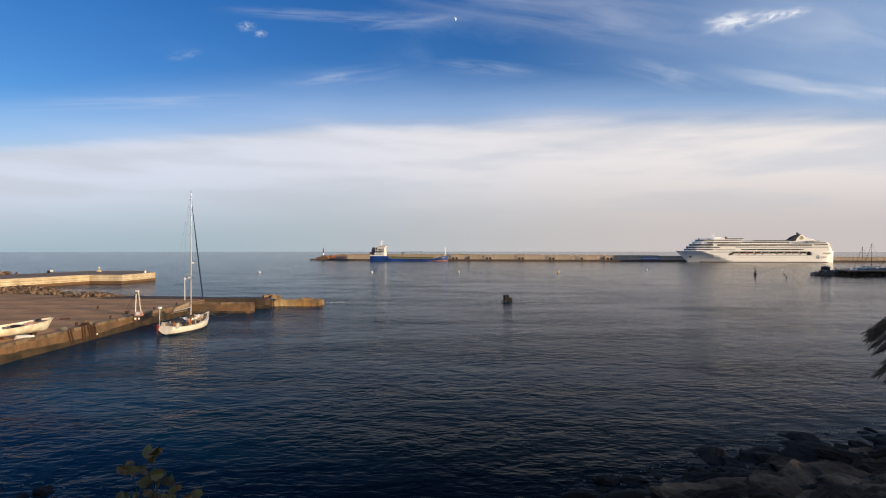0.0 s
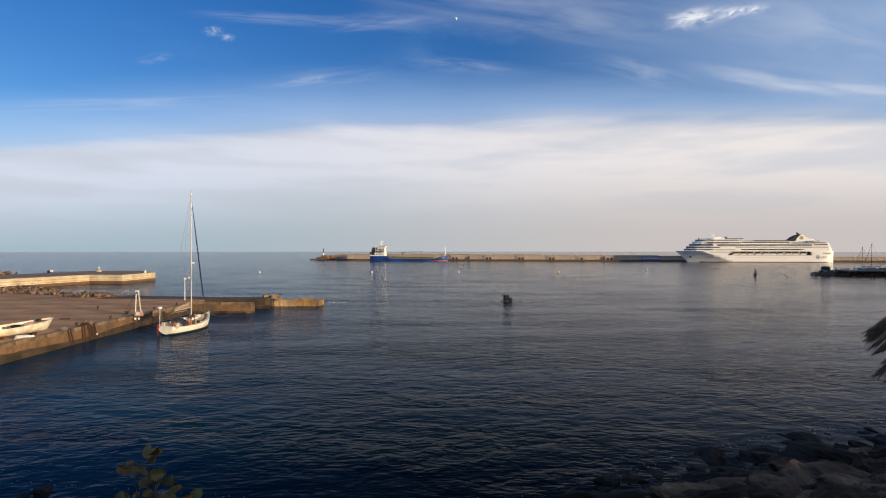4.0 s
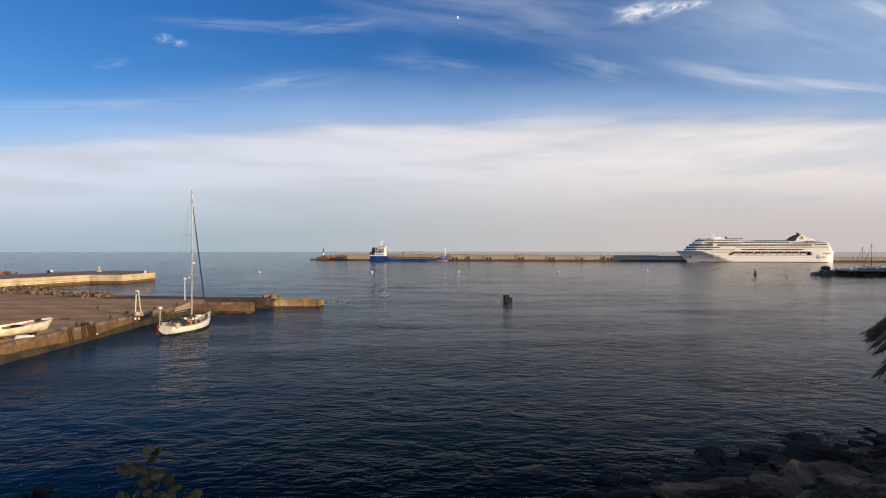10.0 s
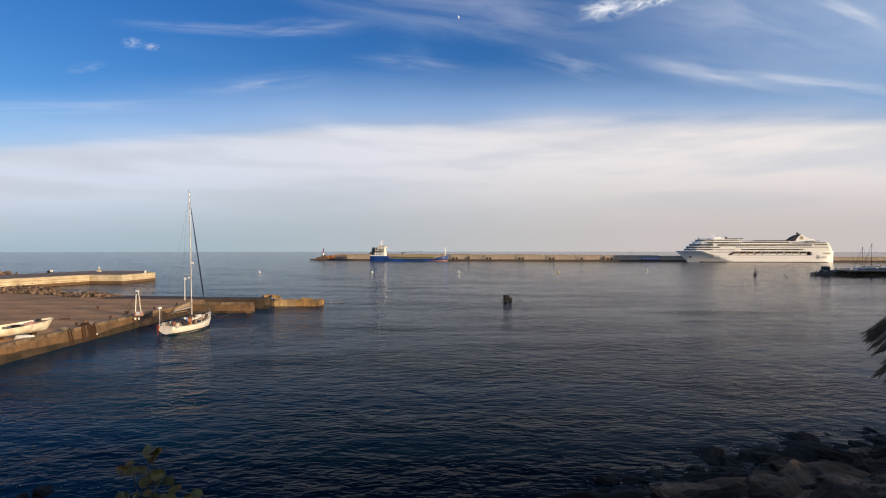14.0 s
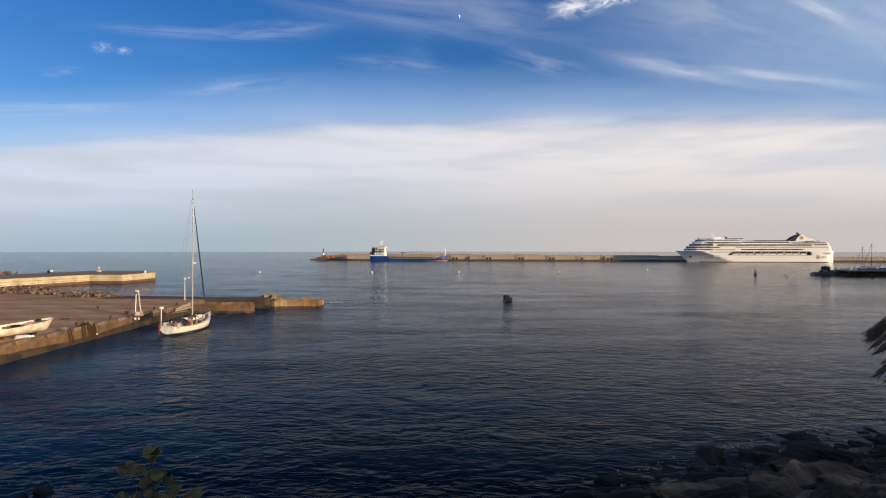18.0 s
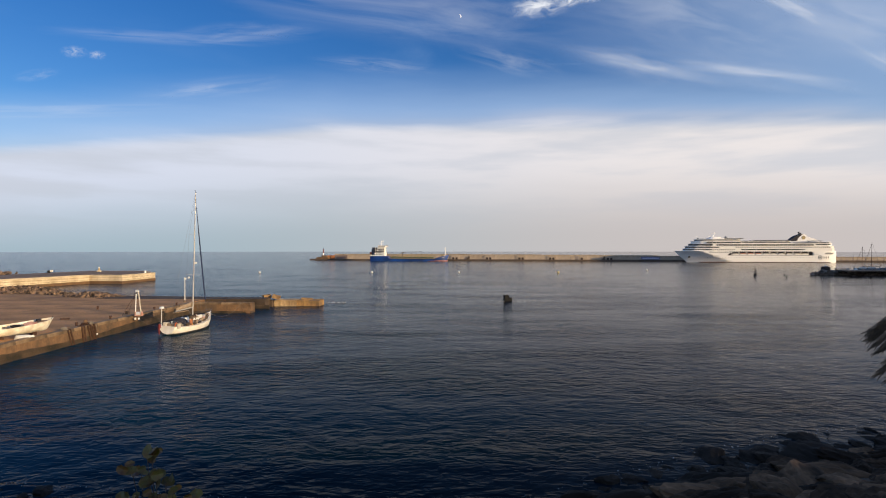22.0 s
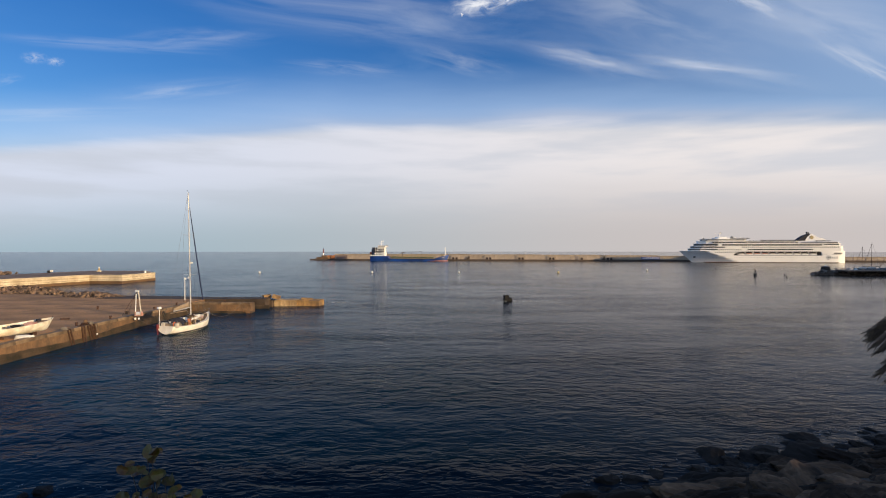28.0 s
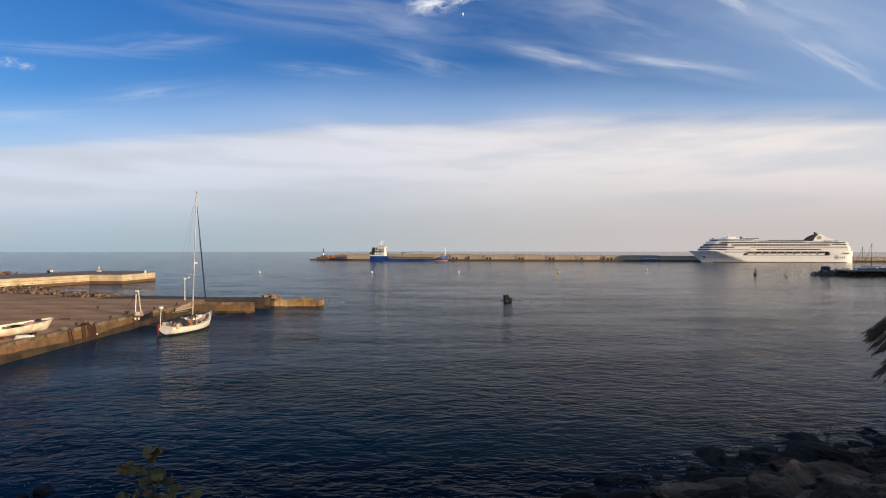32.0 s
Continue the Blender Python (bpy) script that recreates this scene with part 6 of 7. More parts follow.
def build_shrub():
    z0 = bank_height(-2.3, 4.55) - 0.19
    sh = thing("shrub", pose(-2.375, 4.55, z0), "small shrub with round green and browning leaves", "shrub")
    rnd = random.Random(21)
    kinds = [leaf_mesh("leaf", LEAF, 0.056, 0.25), leaf_mesh("leaf", LEAF, 0.046, 0.30), leaf_mesh("leaf", LEAFBROWN, 0.050, 0.35), leaf_mesh("leaf", LEAFBROWN, 0.040, 0.4)]
    # sprays of leaves: across, along, height, number, share of brown
    sprays = [(0.05, 0.0, 12.42, 7, 0.1), (-0.03, 0.02, 12.40, 5, 0.2), (-0.20, 0.0, 12.30, 5, 0.7), (-0.10, 0.02, 12.27, 5, 0.6), (0.10, -0.02, 12.22, 6, 0.0),
              (0.17, 0.03, 12.18, 5, 0.1), (0.29, 0.0, 12.14, 4, 0.5), (-0.03, 0.03, 12.16, 6, 0.1), (-0.06, -0.02, 12.06, 6, 0.6), (0.04, 0.02, 12.04, 6, 0.2),
              (0.17, 0.0, 12.03, 5, 0.8), (0.45, 0.0, 12.02, 5, 0.9), (0.50, 0.02, 11.95, 5, 0.7), (-0.24, 0.0, 12.04, 4, 0.1), (-0.30, 0.0, 11.95, 4, 0.2), (-0.12, 0.02, 11.95, 5, 0.2), (0.12, 0.02, 11.94, 5, 0.4), (0.33, 0.02, 11.92, 4, 0.6)]
    sprays = [(x * 0.70 + 0.01, y, 11.9 + (z - 11.9) * 0.92, max(2, n - 2), br) for x, y, z, n, br in sprays]
    bm = bmesh.new()
    for i, (x, y, z, n, br) in enumerate(sprays):
        base = (0.05 + 0.1 * (i % 3), 0.02 * (i % 2), 0.0)
        mid = (base[0] * 0.4 + x * 0.6 + 0.02, y * 0.5, (z - z0) * 0.6)
        tube(bm, [base, mid, (x, y, z - z0)], 0.0028, 5)
    part("stem", bm, BARK, sh)
    for x, y, z, n, br in sprays:
        for k in range(n):
            o = Vector((rnd.uniform(-0.06, 0.06), rnd.uniform(-0.05, 0.05), rnd.uniform(-0.055, 0.03)))
            lf = part("leaf", kinds[(2 if rnd.random() < br else 0) + rnd.randint(0, 1)], LEAF, sh)
            s = rnd.uniform(0.7, 1.15)
            lf.matrix_local = Matrix.LocRotScale(Vector((x, y, z - z0)) + o, Euler((rnd.uniform(0.4, 1.5), rnd.uniform(-0.6, 0.6), rnd.uniform(-1.2, 1.2))), (s, s * rnd.uniform(0.8, 1.0), s))


build_shrub()


# ---- the palm whose frond tips hang into view ----
def build_palm():
    px, py, pz = 8.52, 8.0, 13.70
    g = bank_height(px, py) - 0.3
    p = thing("palm", pose(px, py, g), "small palm with drooping dry brown fronds", "palm tree")
    H = pz - g
    bm = bmesh.new()
    for i in range(9):
        a, b = i / 9, (i + 1) / 9
        rod(bm, (0.05 * math.sin(3 * a), 0, H * a), (0.05 * math.sin(3 * b), 0, H * b), 0.20 - 0.05 * a, 0.17 - 0.05 * a, 10)
    part("trunk", bm, BARK, p)
    rnd = random.Random(2)
    specs = [(180, 2.42, 1.00, 0.30), (182, 2.46, 1.12, 0.30), (178, 2.40, 1.06, 0.24), (181, 2.36, 1.20, 0.24), (179, 2.44, 0.94, 0.24), (184, 2.3, 1.1, 0.3), (176, 2.3, 0.98, 0.3), (179, 2.30, 1.55, 0.30), (181, 2.22, 1.62, 0.30), (181, 2.16, 0.42, 0.22), (179, 2.10, 0.36, 0.20)]
    specs += [(rnd.uniform(-80, 90), rnd.uniform(1.9, 2.5), rnd.uniform(-0.2, 1.2), 0.4) for _ in range(12)]
    for az, ln, droop, arch in specs:
        bm = bmesh.new()
        d = Vector((math.cos(radians(az)), math.sin(radians(az)), 0))
        side = Vector((-d.y, d.x, 0))
        spine = []
        for i in range(15):
            t = i / 14
            spine.append(d * ln * t + Vector((0, 0, H + arch * math.sin(math.pi * t * 0.8) * 0.5 - droop * t ** 1.8)))
        tube(bm, spine, 0.012, 5)
        for i in range(5, 15):
            for k in range(26):
                q = spine[i - 1].lerp(spine[i], k / 26)
                for s in (-1, 1):
                    l = 0.24 * (1.05 - 0.45 * abs(i / 14 - 0.5))
                    tip = q + d * l * 0.75 + side * s * l * rnd.uniform(0.1, 0.5) + Vector((0, 0, -l * rnd.uniform(0.25, 0.85)))
                    w = Vector((0, 0, 0.0055))
                    m = q.lerp(tip, 0.45) + Vector((0, 0, 0.02))
                    vs = [bm.verts.new(v) for v in (q - w * 0.4, m - w, tip, m + w, q + w * 0.4)]
                    bm.faces.new(vs)
        part("frond", bm, FROND, p)


build_palm()


# ---- clouds and the moon ----
def cloud_material(name, streaky, dens):
    m = bpy.data.materials.new(name)
    m.use_nodes = True
    n, l = m.node_tree.nodes, m.node_tree.links
    n.clear()
    co = n.new("ShaderNodeTexCoord")
    oi = n.new("ShaderNodeObjectInfo")
    mp = n.new("ShaderNodeMapping")
    mp.inputs["Scale"].default_value = (1.8, 1.2 * streaky, 1) if streaky > 1 else (3.2, 2.0, 1)
    l.new(co.outputs["Object"], mp.inputs[0])
    ad = n.new("ShaderNodeVectorMath")
    ad.operation = "ADD"
    mu = n.new("ShaderNodeMath")
    mu.operation = "MULTIPLY"
    mu.inputs[1].default_value = 40.0
    l.new(oi.outputs["Random"], mu.inputs[0])
    l.new(mp.outputs[0], ad.inputs[0])
    l.new(mu.outputs[0], ad.inputs[1])
    t = n.new("ShaderNodeTexNoise")
    t.inputs["Scale"].default_value, t.inputs["Detail"].default_value, t.inputs["Roughness"].default_value = 1.0, 7, 0.55
    t.inputs["Distortion"].default_value = 0.6
    l.new(ad.outputs[0], t.inputs["Vector"])
    ln = n.new("ShaderNodeVectorMath")
    ln.operation = "LENGTH"
    l.new(co.outputs["Object"], ln.inputs[0])
    fall = n.new("ShaderNodeMapRange")
    fall.interpolation_type = "SMOOTHSTEP"
    fall.inputs["From Min"].default_value, fall.inputs["From Max"].default_value = 1.0, 0.0
    l.new(ln.outputs["Value"], fall.inputs["Value"])
    nr = n.new("ShaderNodeMapRange")
    nr.interpolation_type = "SMOOTHSTEP"
    nr.inputs["From Min"].default_value, nr.inputs["From Max"].default_value = 0.28, 0.78
    l.new(t.outputs["Fac"], nr.inputs["Value"])
    al = n.new("ShaderNodeMath")
    al.operation = "MULTIPLY"
    l.new(fall.outputs[0], al.inputs[0])
    l.new(nr.outputs[0], al.inputs[1])
    a2 = n.new("ShaderNodeMath")
    a2.operation = "MULTIPLY"
    a2.use_clamp = True
    a2.inputs[1].default_value = dens
    l.new(al.outputs[0], a2.inputs[0])
    em = n.new("ShaderNodeEmission")
    em.inputs["Color"].default_value, em.inputs["Strength"].default_value = (0.86, 0.88, 0.94, 1), 0.95
    tr = n.new("ShaderNodeBsdfTransparent")
    mx = n.new("ShaderNodeMixShader")
    l.new(a2.outputs[0], mx.inputs[0])
    l.new(tr.outputs[0], mx.inputs[1])
    l.new(em.outputs[0], mx.inputs[2])
    out = n.new("ShaderNodeOutputMaterial")
    l.new(mx.outputs[0], out.inputs[0])
    return m


CIRRUS = cloud_material("cirrus", 1.6, 0.22)
STREAK = cloud_material("cirrus_streak", 1.4, 0.50)
VEIL = cloud_material("cirrus_veil", 1.5, 0.27)
PUFF = cloud_material("cumulus_puff", 1.0, 1.15)
SPECK = cloud_material("cloud_speck", 1.0, 0.5)
SKY_R = 4600.0


def sky_pose(u, v, tilt, su, sv):
    """A patch of cloud that faces the camera; u and v are the slopes of the line of sight to it."""
    p = Vector((u, 1.0, v)).normalized() * SKY_R
    m = look(p + Vector((0, 0, 14)), (0, 0, 14)).to_3x3().to_4x4()
    return Matrix.Translation(p + Vector((0, 0, 14))) @ m @ pose(0, 0, 0, 0, 180, 0) @ pose(0, 0, 0, 0, 0, tilt - math.degrees(math.atan(u * v / (1 + u * u))))


def cloud(kind, w, h, tilt, keys):
    """w and h: half sizes, as slopes. keys: seconds, slope to the side and slope up."""
    bm = bmesh.new()
    bmesh.ops.create_grid(bm, x_segments=6, y_segments=6, size=1.0)
    for v in bm.verts:
        v.co.z = -0.02 * (v.co.x ** 2)
    ob = new("cloud", mesh_of(bm, "cloud", {"puff": PUFF, "speck": SPECK, "cirrus": CIRRUS, "streak": STREAK, "veil": VEIL}[kind]))
    tagged(ob, {"puff": "small bright puff of cloud", "speck": "tiny faint puff of cloud", "cirrus": "thin white cirrus cloud", "streak": "narrow white cirrus streak", "veil": "faint veil of high cloud"}[kind], "cloud", "drifting clouds")
    ob.scale = (w * SKY_R, h * SKY_R, min(w, h) * SKY_R)
    CLOUDS.append((ob, tilt, w, h, keys))


CLOUDS = []
cloud("speck", 0.0199, 0.0100, 0, [(0.0, -0.3468, 0.3943), (9.0, -0.4773, 0.3754), (19.0, -0.6139, 0.3555), (32.0, -0.7673, 0.3315)])
cloud("speck", 0.0149, 0.0080, 0, [(0.0, -0.3219, 0.3814), (9.0, -0.4504, 0.3664), (19.0, -0.5750, 0.3495), (32.0, -0.7354, 0.3236)])
cloud("cirrus", 0.0339, 0.0100, 12, [(0.0, -0.4564, 0.3445), (9.0, -0.5700, 0.3305), (19.0, -0.6856, 0.3136), (32.0, -0.8211, 0.2937)])
cloud("cirrus", 0.1893, 0.0130, -3, [(0.0, -0.2232, 0.4152), (9.0, -0.3328, 0.3993), (19.0, -0.4524, 0.3814), (32.0, -0.6517, 0.3535)])
cloud("cirrus", 0.1495, 0.0219, 2, [(0.0, -0.0638, 0.4033), (9.0, -0.1734, 0.3973), (19.0, -0.3029, 0.3863), (32.0, -0.4923, 0.3654)])
cloud("puff", 0.0698, 0.0219, 8, [(0.0, 0.5142, 0.4013), (13.0, 0.3049, 0.4232), (25.0, 0.1206, 0.4312), (32.0, -0.0189, 0.4332)])
cloud("puff", 0.0299, 0.0120, 12, [(0.0, 0.5840, 0.4130), (13.0, 0.3650, 0.4330), (25.0, 0.1760, 0.4430), (32.0, 0.0370, 0.4450)])
cloud("puff", 0.0250, 0.0100, 12, [(0.0, 0.6220, 0.4190), (13.0, 0.4030, 0.4390), (25.0, 0.2140, 0.4490), (32.0, 0.0750, 0.4510)])
cloud("cirrus", 0.1196, 0.0259, -12, [(0.0, 0.4046, 0.3096), (13.0, 0.2451, 0.3256), (25.0, 0.0757, 0.3335), (32.0, -0.0239, 0.3295)])
cloud("streak", 0.1495, 0.0159, -13, [(0.0, 0.6338, 0.2897), (13.0, 0.4763, 0.3106), (25.0, 0.3049, 0.3335), (32.0, 0.2003, 0.3415)])
cloud("cirrus", 0.1893, 0.0339, -12, [(0.0, 0.6537, 0.2917), (13.0, 0.4843, 0.3096), (25.0, 0.3149, 0.3295), (32.0, 0.2152, 0.3375)])
cloud("streak", 0.1694, 0.0110, -8, [(0.0, 0.8331, 0.2737), (13.0, 0.6537, 0.2957), (25.0, 0.5042, 0.3196), (32.0, 0.3996, 0.3295)])
cloud("cirrus", 0.1993, 0.0259, -10, [(0.0, 0.8530, 0.2717), (13.0, 0.6736, 0.2917), (25.0, 0.5242, 0.3136), (32.0, 0.4245, 0.3236)])
cloud("streak", 0.1295, 0.0159, -30, [(0.0, 1.1121, 0.2618), (13.0, 0.9327, 0.2917), (25.0, 0.7833, 0.3216), (32.0, 0.6886, 0.3365)])
cloud("veil", 0.2591, 0.0698, -14, [(0.0, 0.7334, 0.3714), (13.0, 0.5541, 0.3963), (25.0, 0.3847, 0.4113), (32.0, 0.2850, 0.4162)])
cloud("veil", 0.2591, 0.0598, -16, [(0.0, 1.0623, 0.3614), (13.0, 0.8729, 0.3814), (25.0, 0.6936, 0.4063), (32.0, 0.6039, 0.4162)])
cloud("streak", 0.0897, 0.0130, -24, [(0.0, 0.9626, 0.4312), (13.0, 0.7434, 0.4162), (25.0, 0.5840, 0.4312), (32.0, 0.5042, 0.4412)])
cloud("cirrus", 0.1495, 0.0199, 6, [(0.0, -0.1734, 0.3066), (13.0, -0.3029, 0.2937), (25.0, -0.4325, 0.2837), (32.0, -0.4973, 0.2787)])
cloud("cirrus", 0.0498, 0.0090, 4, [(0.0, -0.1933, 0.3036), (13.0, -0.3279, 0.2917), (25.0, -0.4574, 0.2817), (32.0, -0.5202, 0.2757)])
cloud("cirrus", 0.2591, 0.0159, 3, [(0.0, -0.5222, 0.2618), (13.0, -0.6318, 0.2538), (25.0, -0.7215, 0.2438), (32.0, -0.7813, 0.2369)])
cloud("cirrus", 0.1295, 0.0179, -5, [(0.0, 0.0757, 0.3216), (13.0, -0.0438, 0.3295), (25.0, -0.1435, 0.3236), (32.0, -0.2133, 0.3166)])
cloud("veil", 0.4185, 0.0598, -6, [(0.0, 0.2152, 0.4212), (13.0, 0.0558, 0.4232), (25.0, -0.0837, 0.4172), (32.0, -0.1634, 0.4113)])
moon = new("moon")
tagged(moon, "tiny pale daytime moon high in the sky", "moon")
bm = bmesh.new()
outer = [(math.sin(a) * 12, math.cos(a) * 12) for a in [math.pi * i / 12 for i in range(13)]]
inner = [(math.sin(a) * 3, math.cos(a) * 12) for a in [math.pi * i / 12 for i in range(12, -1, -1)]]
prism(bm, outer + inner[1:-1], -1, 1)
mm = bpy.data.materials.new("moonlight")
mm.use_nodes = True
mm.node_tree.nodes["Principled BSDF"].inputs["Emission Color"].default_value = (0.85, 0.9, 1.0, 1)
mm.node_tree.nodes["Principled BSDF"].inputs["Emission Strength"].default_value = 0.45
part("crescent", bm, mm, moon)


# ---- gulls crossing the sky ----
FEATHER = mat("grey_feathers", (0.20, 0.19, 0.19), 0.8, 0, 0.3, 6.0, 6, 0.2)


def gull():
    g = thing("gull", pose(400, 250, 100), "dark grey gull gliding across the sky", "bird", "gulls in the sky")
    bm = bmesh.new()
    loft(bm, [[(x, r * math.cos(a), r * 0.9 * math.sin(a)) for a in [math.pi * i / 4 for i in range(8)]] for x, r in ((-0.34, 0.02), (-0.2, 0.075), (0.02, 0.095), (0.2, 0.06), (0.3, 0.05), (0.36, 0.015))])
    part("body", bm, FEATHER, g, smooth=True)
    part("tail", boxes(((0.42, 0, 0.0), (0.2, 0.14, 0.015))), FEATHER, g)
    for sd in (-1, 1):
        bm = bmesh.new()
        loft(bm, [[(x, sd * y, z), (x + c, sd * y, z), (x + c, sd * y, z + 0.02), (x, sd * y, z + 0.025)] for x, y, z, c in ((-0.12, 0.06, 0.04, 0.24), (-0.16, 0.42, 0.15, 0.2), (-0.02, 0.82, 0.06, 0.06))])
        part("wing", bm, FEATHER, g)
    return g


def glide(u, v, d):
    """A gull at the slopes u and v of the line of sight, d metres off, flying towards -x."""
    return Matrix.Translation(Vector((u, 1.0, v)) * d + Vector((0, 0, 14))) @ pose(0, 0, 0, 12, -6, 8)


gulls = [gull() for _ in range(5)]


# ---- what moves ----
def moored(sway, roll, yaw):
    """The yacht at its berth, swayed, rolled and turned by a little."""
    return pose(-44.4 + sway, 99.2, 0, 0, 0, -8 + yaw) @ pose(0, 0, 0, 0, roll, 0)


def motions():
    walk(yacht, [
        (0.0, moored(-0.18, 0.54, 0.61)),
        (0.5, moored(-0.08, -0.66, 1.42)),
        (1.0, moored(-0.23, -1.49, 0.20)),
        (1.5, moored(-0.33, -2.45, -0.61)),
        (2.0, moored(-0.39, -2.81, -1.02)),
        (2.5, moored(-0.33, -2.21, -0.61)),
        (3.0, moored(-0.28, -2.09, -1.02)),
        (3.5, moored(-0.18, -0.42, -0.20)),
        (4.0, moored(-0.10, 0.37, 0.00)),
        (4.5, moored(-0.03, -0.14, 0.20)),
        (5.0, moored(0.05, 0.66, 0.41)),
        (5.5, moored(0.13, 1.01, 0.61)),
        (6.0, moored(0.13, 0.06, 0.61)),
        (6.5, moored(0.28, 0.18, 1.02)),
        (7.0, moored(0.18, -0.30, 0.20)),
        (7.5, moored(0.18, -0.30, 0.20)),
        (8.0, moored(0.18, 0.18, 0.20)),
        (8.5, moored(0.13, 0.06, -0.20)),
        (9.0, moored(0.13, -0.42, -0.20)),
        (9.5, moored(-0.03, -0.54, -0.61)),
        (10.0, moored(-0.03, 0.42, -0.61)),
        (10.5, moored(0.08, 0.42, 0.20)),
        (11.0, moored(-0.03, -0.30, -0.61)),
        (11.5, moored(-0.13, -0.78, 0.20)),
        (12.0, moored(-0.18, -0.42, -0.20)),
        (12.5, moored(-0.03, -0.54, -0.61)),
        (13.0, moored(-0.03, 0.42, -0.61)),
        (13.5, moored(0.13, 0.30, -0.20)),
        (14.0, moored(0.03, -0.90, -1.02)),
        (14.5, moored(0.18, 0.18, 0.20)),
        (15.0, moored(0.21, 1.21, 0.41)),
        (15.5, moored(0.23, 0.94, 0.61)),
        (16.0, moored(0.26, 1.98, 0.81)),
        (16.5, moored(0.28, 2.57, 1.02)),
        (17.0, moored(0.39, 2.09, 0.20)),
        (17.5, moored(0.18, 1.61, 0.20)),
        (18.0, moored(0.08, 0.66, 0.20)),
        (18.5, moored(0.08, -1.73, 0.20)),
        (19.0, moored(-0.18, -1.61, -0.20)),
        (19.5, moored(-0.03, -1.49, -0.61)),
        (20.0, moored(-0.13, -1.01, 0.20)),
        (20.5, moored(-0.03, -1.73, -0.61)),
        (21.0, moored(-0.03, -1.25, -0.61)),
        (21.5, moored(0.08, 0.42, 0.20)),
        (22.0, moored(0.08, 1.85, 0.20)),
        (22.5, moored(0.13, 1.97, 0.61)),
        (23.0, moored(0.28, 0.66, 1.02)),
        (23.5, moored(0.13, 0.30, 0.61)),
        (24.0, moored(0.13, 0.30, 0.61)),
        (24.5, moored(0.23, -0.66, 1.42)),
        (25.0, moored(0.13, 0.30, 0.61)),
        (25.5, moored(0.28, -0.30, 1.02)),
        (26.0, moored(0.21, 0.13, 1.02)),
        (26.5, moored(0.13, -0.73, 1.02)),
        (27.0, moored(0.05, -0.29, 1.02)),
        (27.5, moored(-0.03, -0.30, 1.02)),
        (28.0, moored(-0.13, -1.01, 0.20)),
        (28.5, moored(-0.23, -2.45, 0.20)),
        (29.0, moored(-0.23, -2.69, 0.20)),
        (29.5, moored(-0.23, -1.97, 0.20)),
        (30.0, moored(-0.23, -0.06, 0.20)),
        (30.5, moored(-0.13, 1.25, 0.20)),
        (31.0, moored(-0.18, 2.09, -0.20)),
        (31.5, moored(-0.03, 2.33, -0.61)),
        (32.0, moored(0.03, 2.35, -1.02)),
    ])
    walk(cruise, [
        (0.0, pose(358.4, 657.0, 0, 0, 0, -7.60)),
        (20.0, pose(358.4, 657.0, 0, 0, 0, -7.60)),
        (21.0, pose(353.7, 648.4, 0, 0, 0, -8.08)),
        (22.0, pose(351.5, 643.5, 0, 0, 0, -8.56)),
        (23.0, pose(346.5, 633.2, 0, 0, 0, -9.04)),
        (24.0, pose(344.8, 628.5, 0, 0, 0, -9.52)),
        (25.0, pose(344.7, 627.1, 0, 0, 0, -10.00)),
        (25.5, pose(346.1, 628.3, 0, 0, 0, -10.00)),
        (26.5, pose(348.6, 629.7, 0, 0, 0, -10.00)),
        (27.5, pose(351.2, 631.1, 0, 0, 0, -10.00)),
        (28.0, pose(354.2, 634.6, 0, 0, 0, -10.00)),
        (29.0, pose(357.5, 637.1, 0, 0, 0, -10.00)),
        (30.0, pose(361.7, 640.8, 0, 0, 0, -10.00)),
        (31.0, pose(366.6, 644.6, 0, 0, 0, -10.00)),
        (32.0, pose(370.7, 646.3, 0, 0, 0, -10.00)),
    ])
    walk(moon, [(0.0, sky_pose(0.0209, 0.4073, 20, 1, 1)), (9.0, sky_pose(0.0244, 0.4093, 20, 1, 1)), (19.0, sky_pose(0.0284, 0.4118, 20, 1, 1)), (32.0, sky_pose(0.0339, 0.4157, 20, 1, 1))])
    for ob, tilt, w, h, keys in CLOUDS:
        walk(ob, [(t, sky_pose(u, v, tilt, w, h)) for t, u, v in keys])
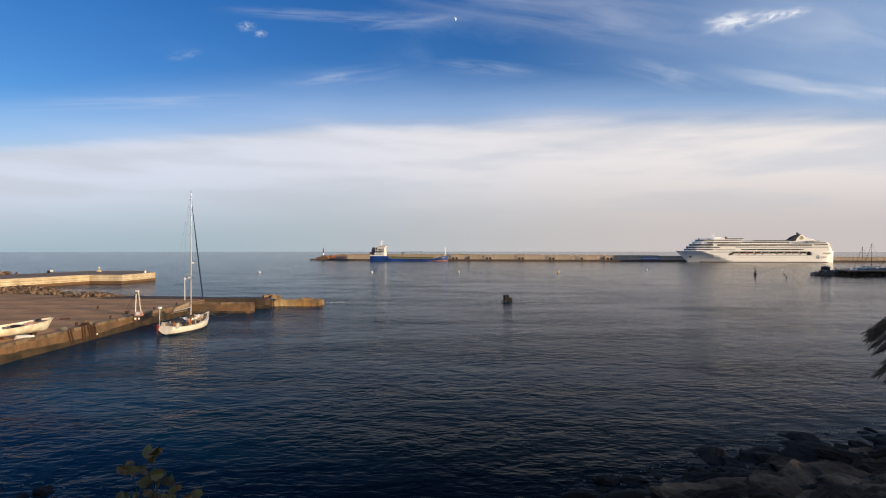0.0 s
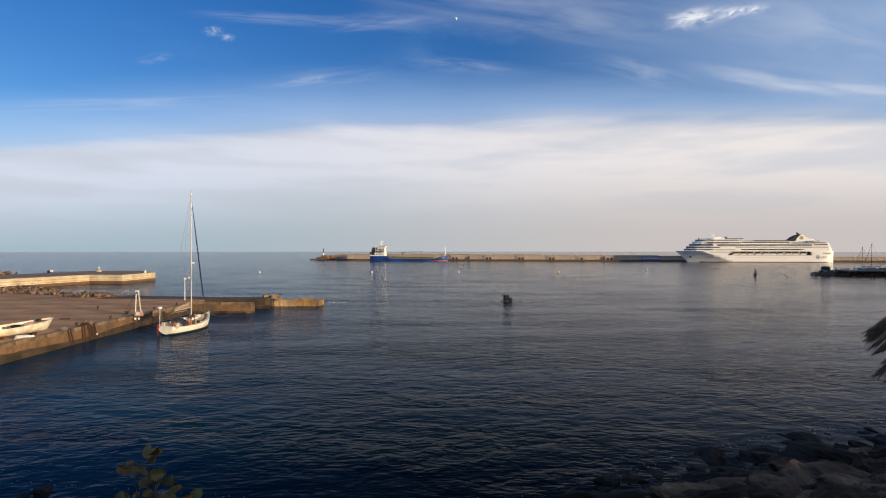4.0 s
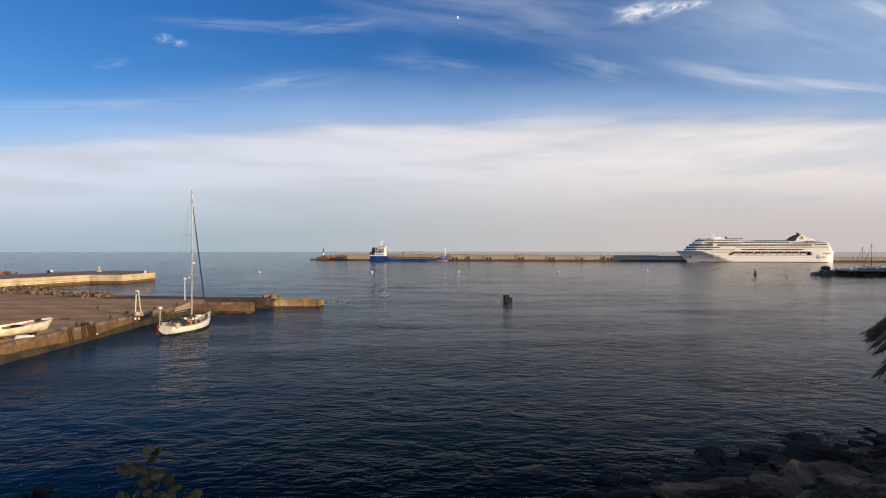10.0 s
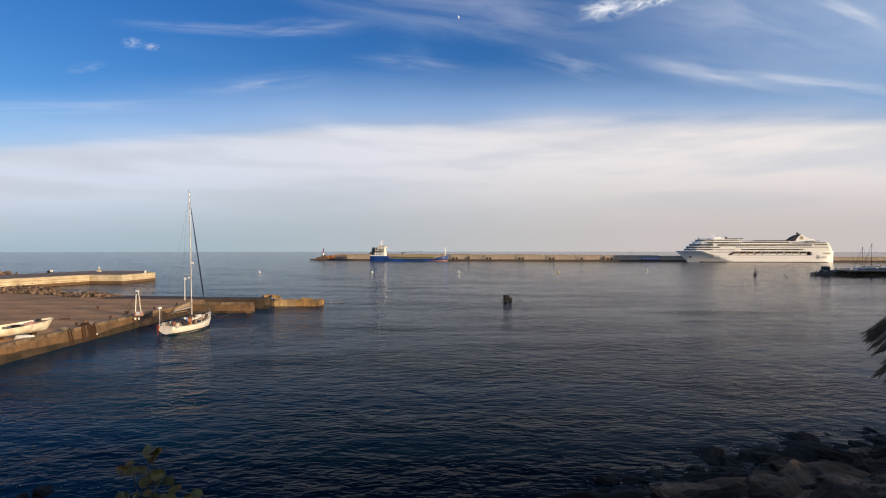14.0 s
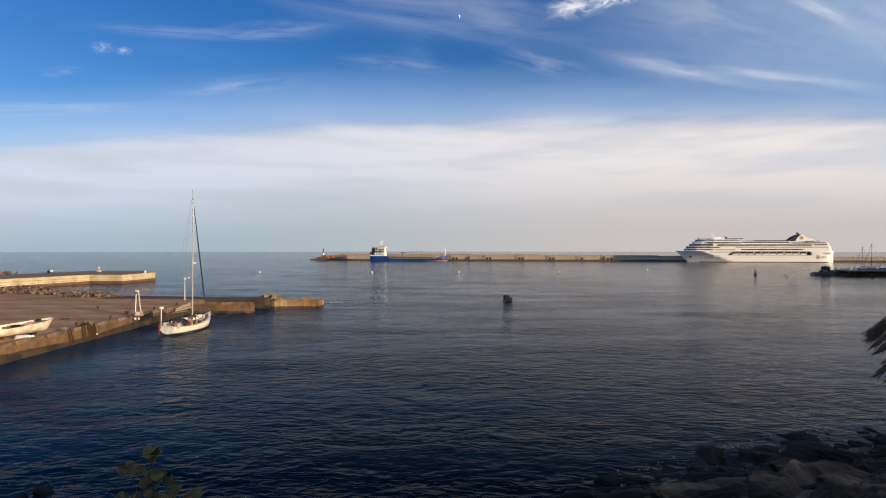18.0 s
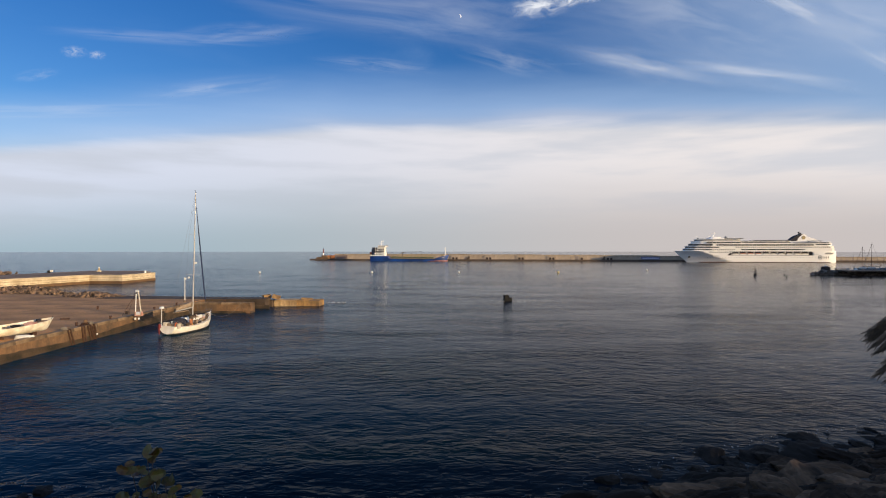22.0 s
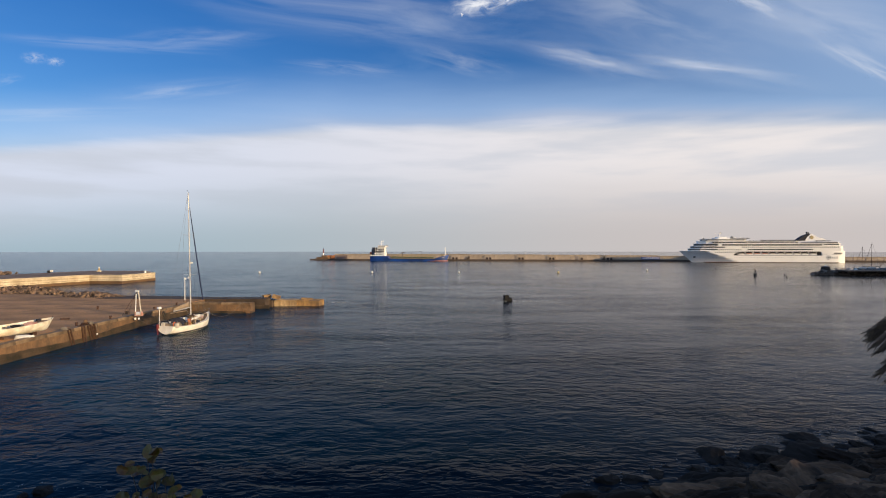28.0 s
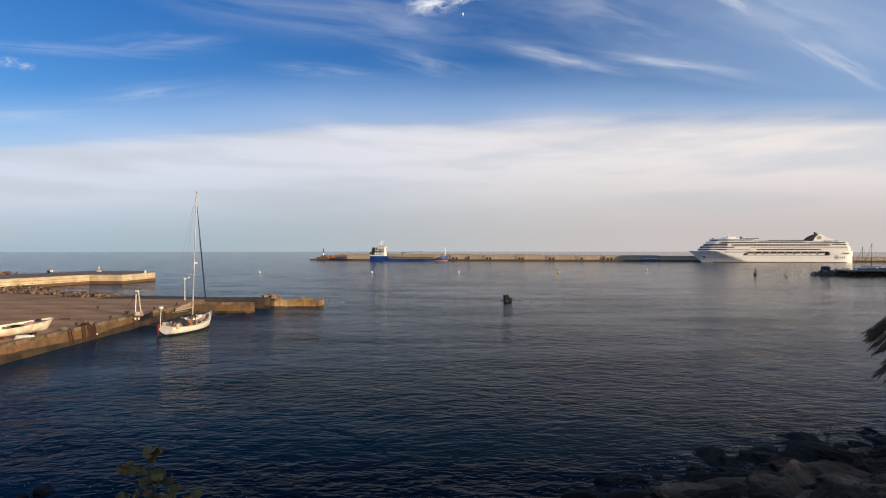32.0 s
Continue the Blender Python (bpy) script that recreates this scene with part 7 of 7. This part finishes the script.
    for i, g in enumerate(gulls):
        u, v, lag = (0.0, 0.058, 0.094, 0.152, 0.188)[i], (0.0, 0.004, 0.008, 0.014, 0.019)[i], 0.05 * i
        walk(g, [(0.0, glide(2.4 + u, 0.22 + v, 240)), (21.4, glide(1.05 + u, 0.30 + v, 240)), (23.0 + lag, glide(0.701 + u, 0.318 + v, 240)), (23.4 + lag, glide(0.597 + u, 0.306 + v, 240)),
                 (24.1 + lag, glide(0.480 + u, 0.290 + v, 250)), (24.7 + lag, glide(0.408 + u, 0.278 + v, 260)), (26.5, glide(0.30 + u, 0.262 + v, 900)), (28.0, glide(0.24 + u, 0.250 + v, 2600)), (32.0, glide(0.20 + u, 0.240 + v, 4500))])
    walk(foam_block, [(0.0, pose(-28.6, 151.5, 0)), (8.0, pose(-27.8, 151.1, 0.03)), (16.0, pose(-29.0, 151.8, 0)), (24.0, pose(-28.1, 151.3, 0.04)), (32.0, pose(-28.6, 151.5, 0))])
    walk(foam_break, [(t, pose(x, 155.5, z)) for t, x, z in ((0.0, -28.9, -0.5), (8.6, -28.9, -0.5), (9.6, -28.9, 0.03), (12.2, -27.9, 0.03), (13.6, -27.5, -0.5), (21.8, -29.2, -0.5), (22.7, -29.2, 0.03), (23.6, -28.8, 0.02), (24.6, -28.6, -0.5), (32.0, -28.9, -0.5))])
    walk(foam_ruin, [(0.0, pose(22.0, 155, 0)), (10.0, pose(23.1, 154.7, 0.03)), (21.0, pose(21.4, 155.2, 0)), (32.0, pose(22.5, 154.9, 0.02))])
    walk(foam_left, [(0.0, pose(-16, 32.5, 0)), (5.0, pose(-15.7, 32.8, 0.03)), (12.0, pose(-16.2, 32.4, 0)), (19.0, pose(-15.9, 32.8, 0.04)), (26.0, pose(-16.1, 32.5, 0)), (32.0, pose(-15.8, 32.7, 0.02))])
    walk(foam_shore, [(0.0, pose(14, 36, 0)), (6.0, pose(13.8, 36.3, 0.04)), (13.0, pose(14.2, 35.9, 0)), (20.0, pose(13.9, 36.3, 0.05)), (26.0, pose(14.1, 36, 0)), (32.0, pose(14, 36.2, 0.03))])
    walk(sea, [(0.0, pose(0, 0, 0)), (32.0, pose(-9, -22, 0))])


motions()
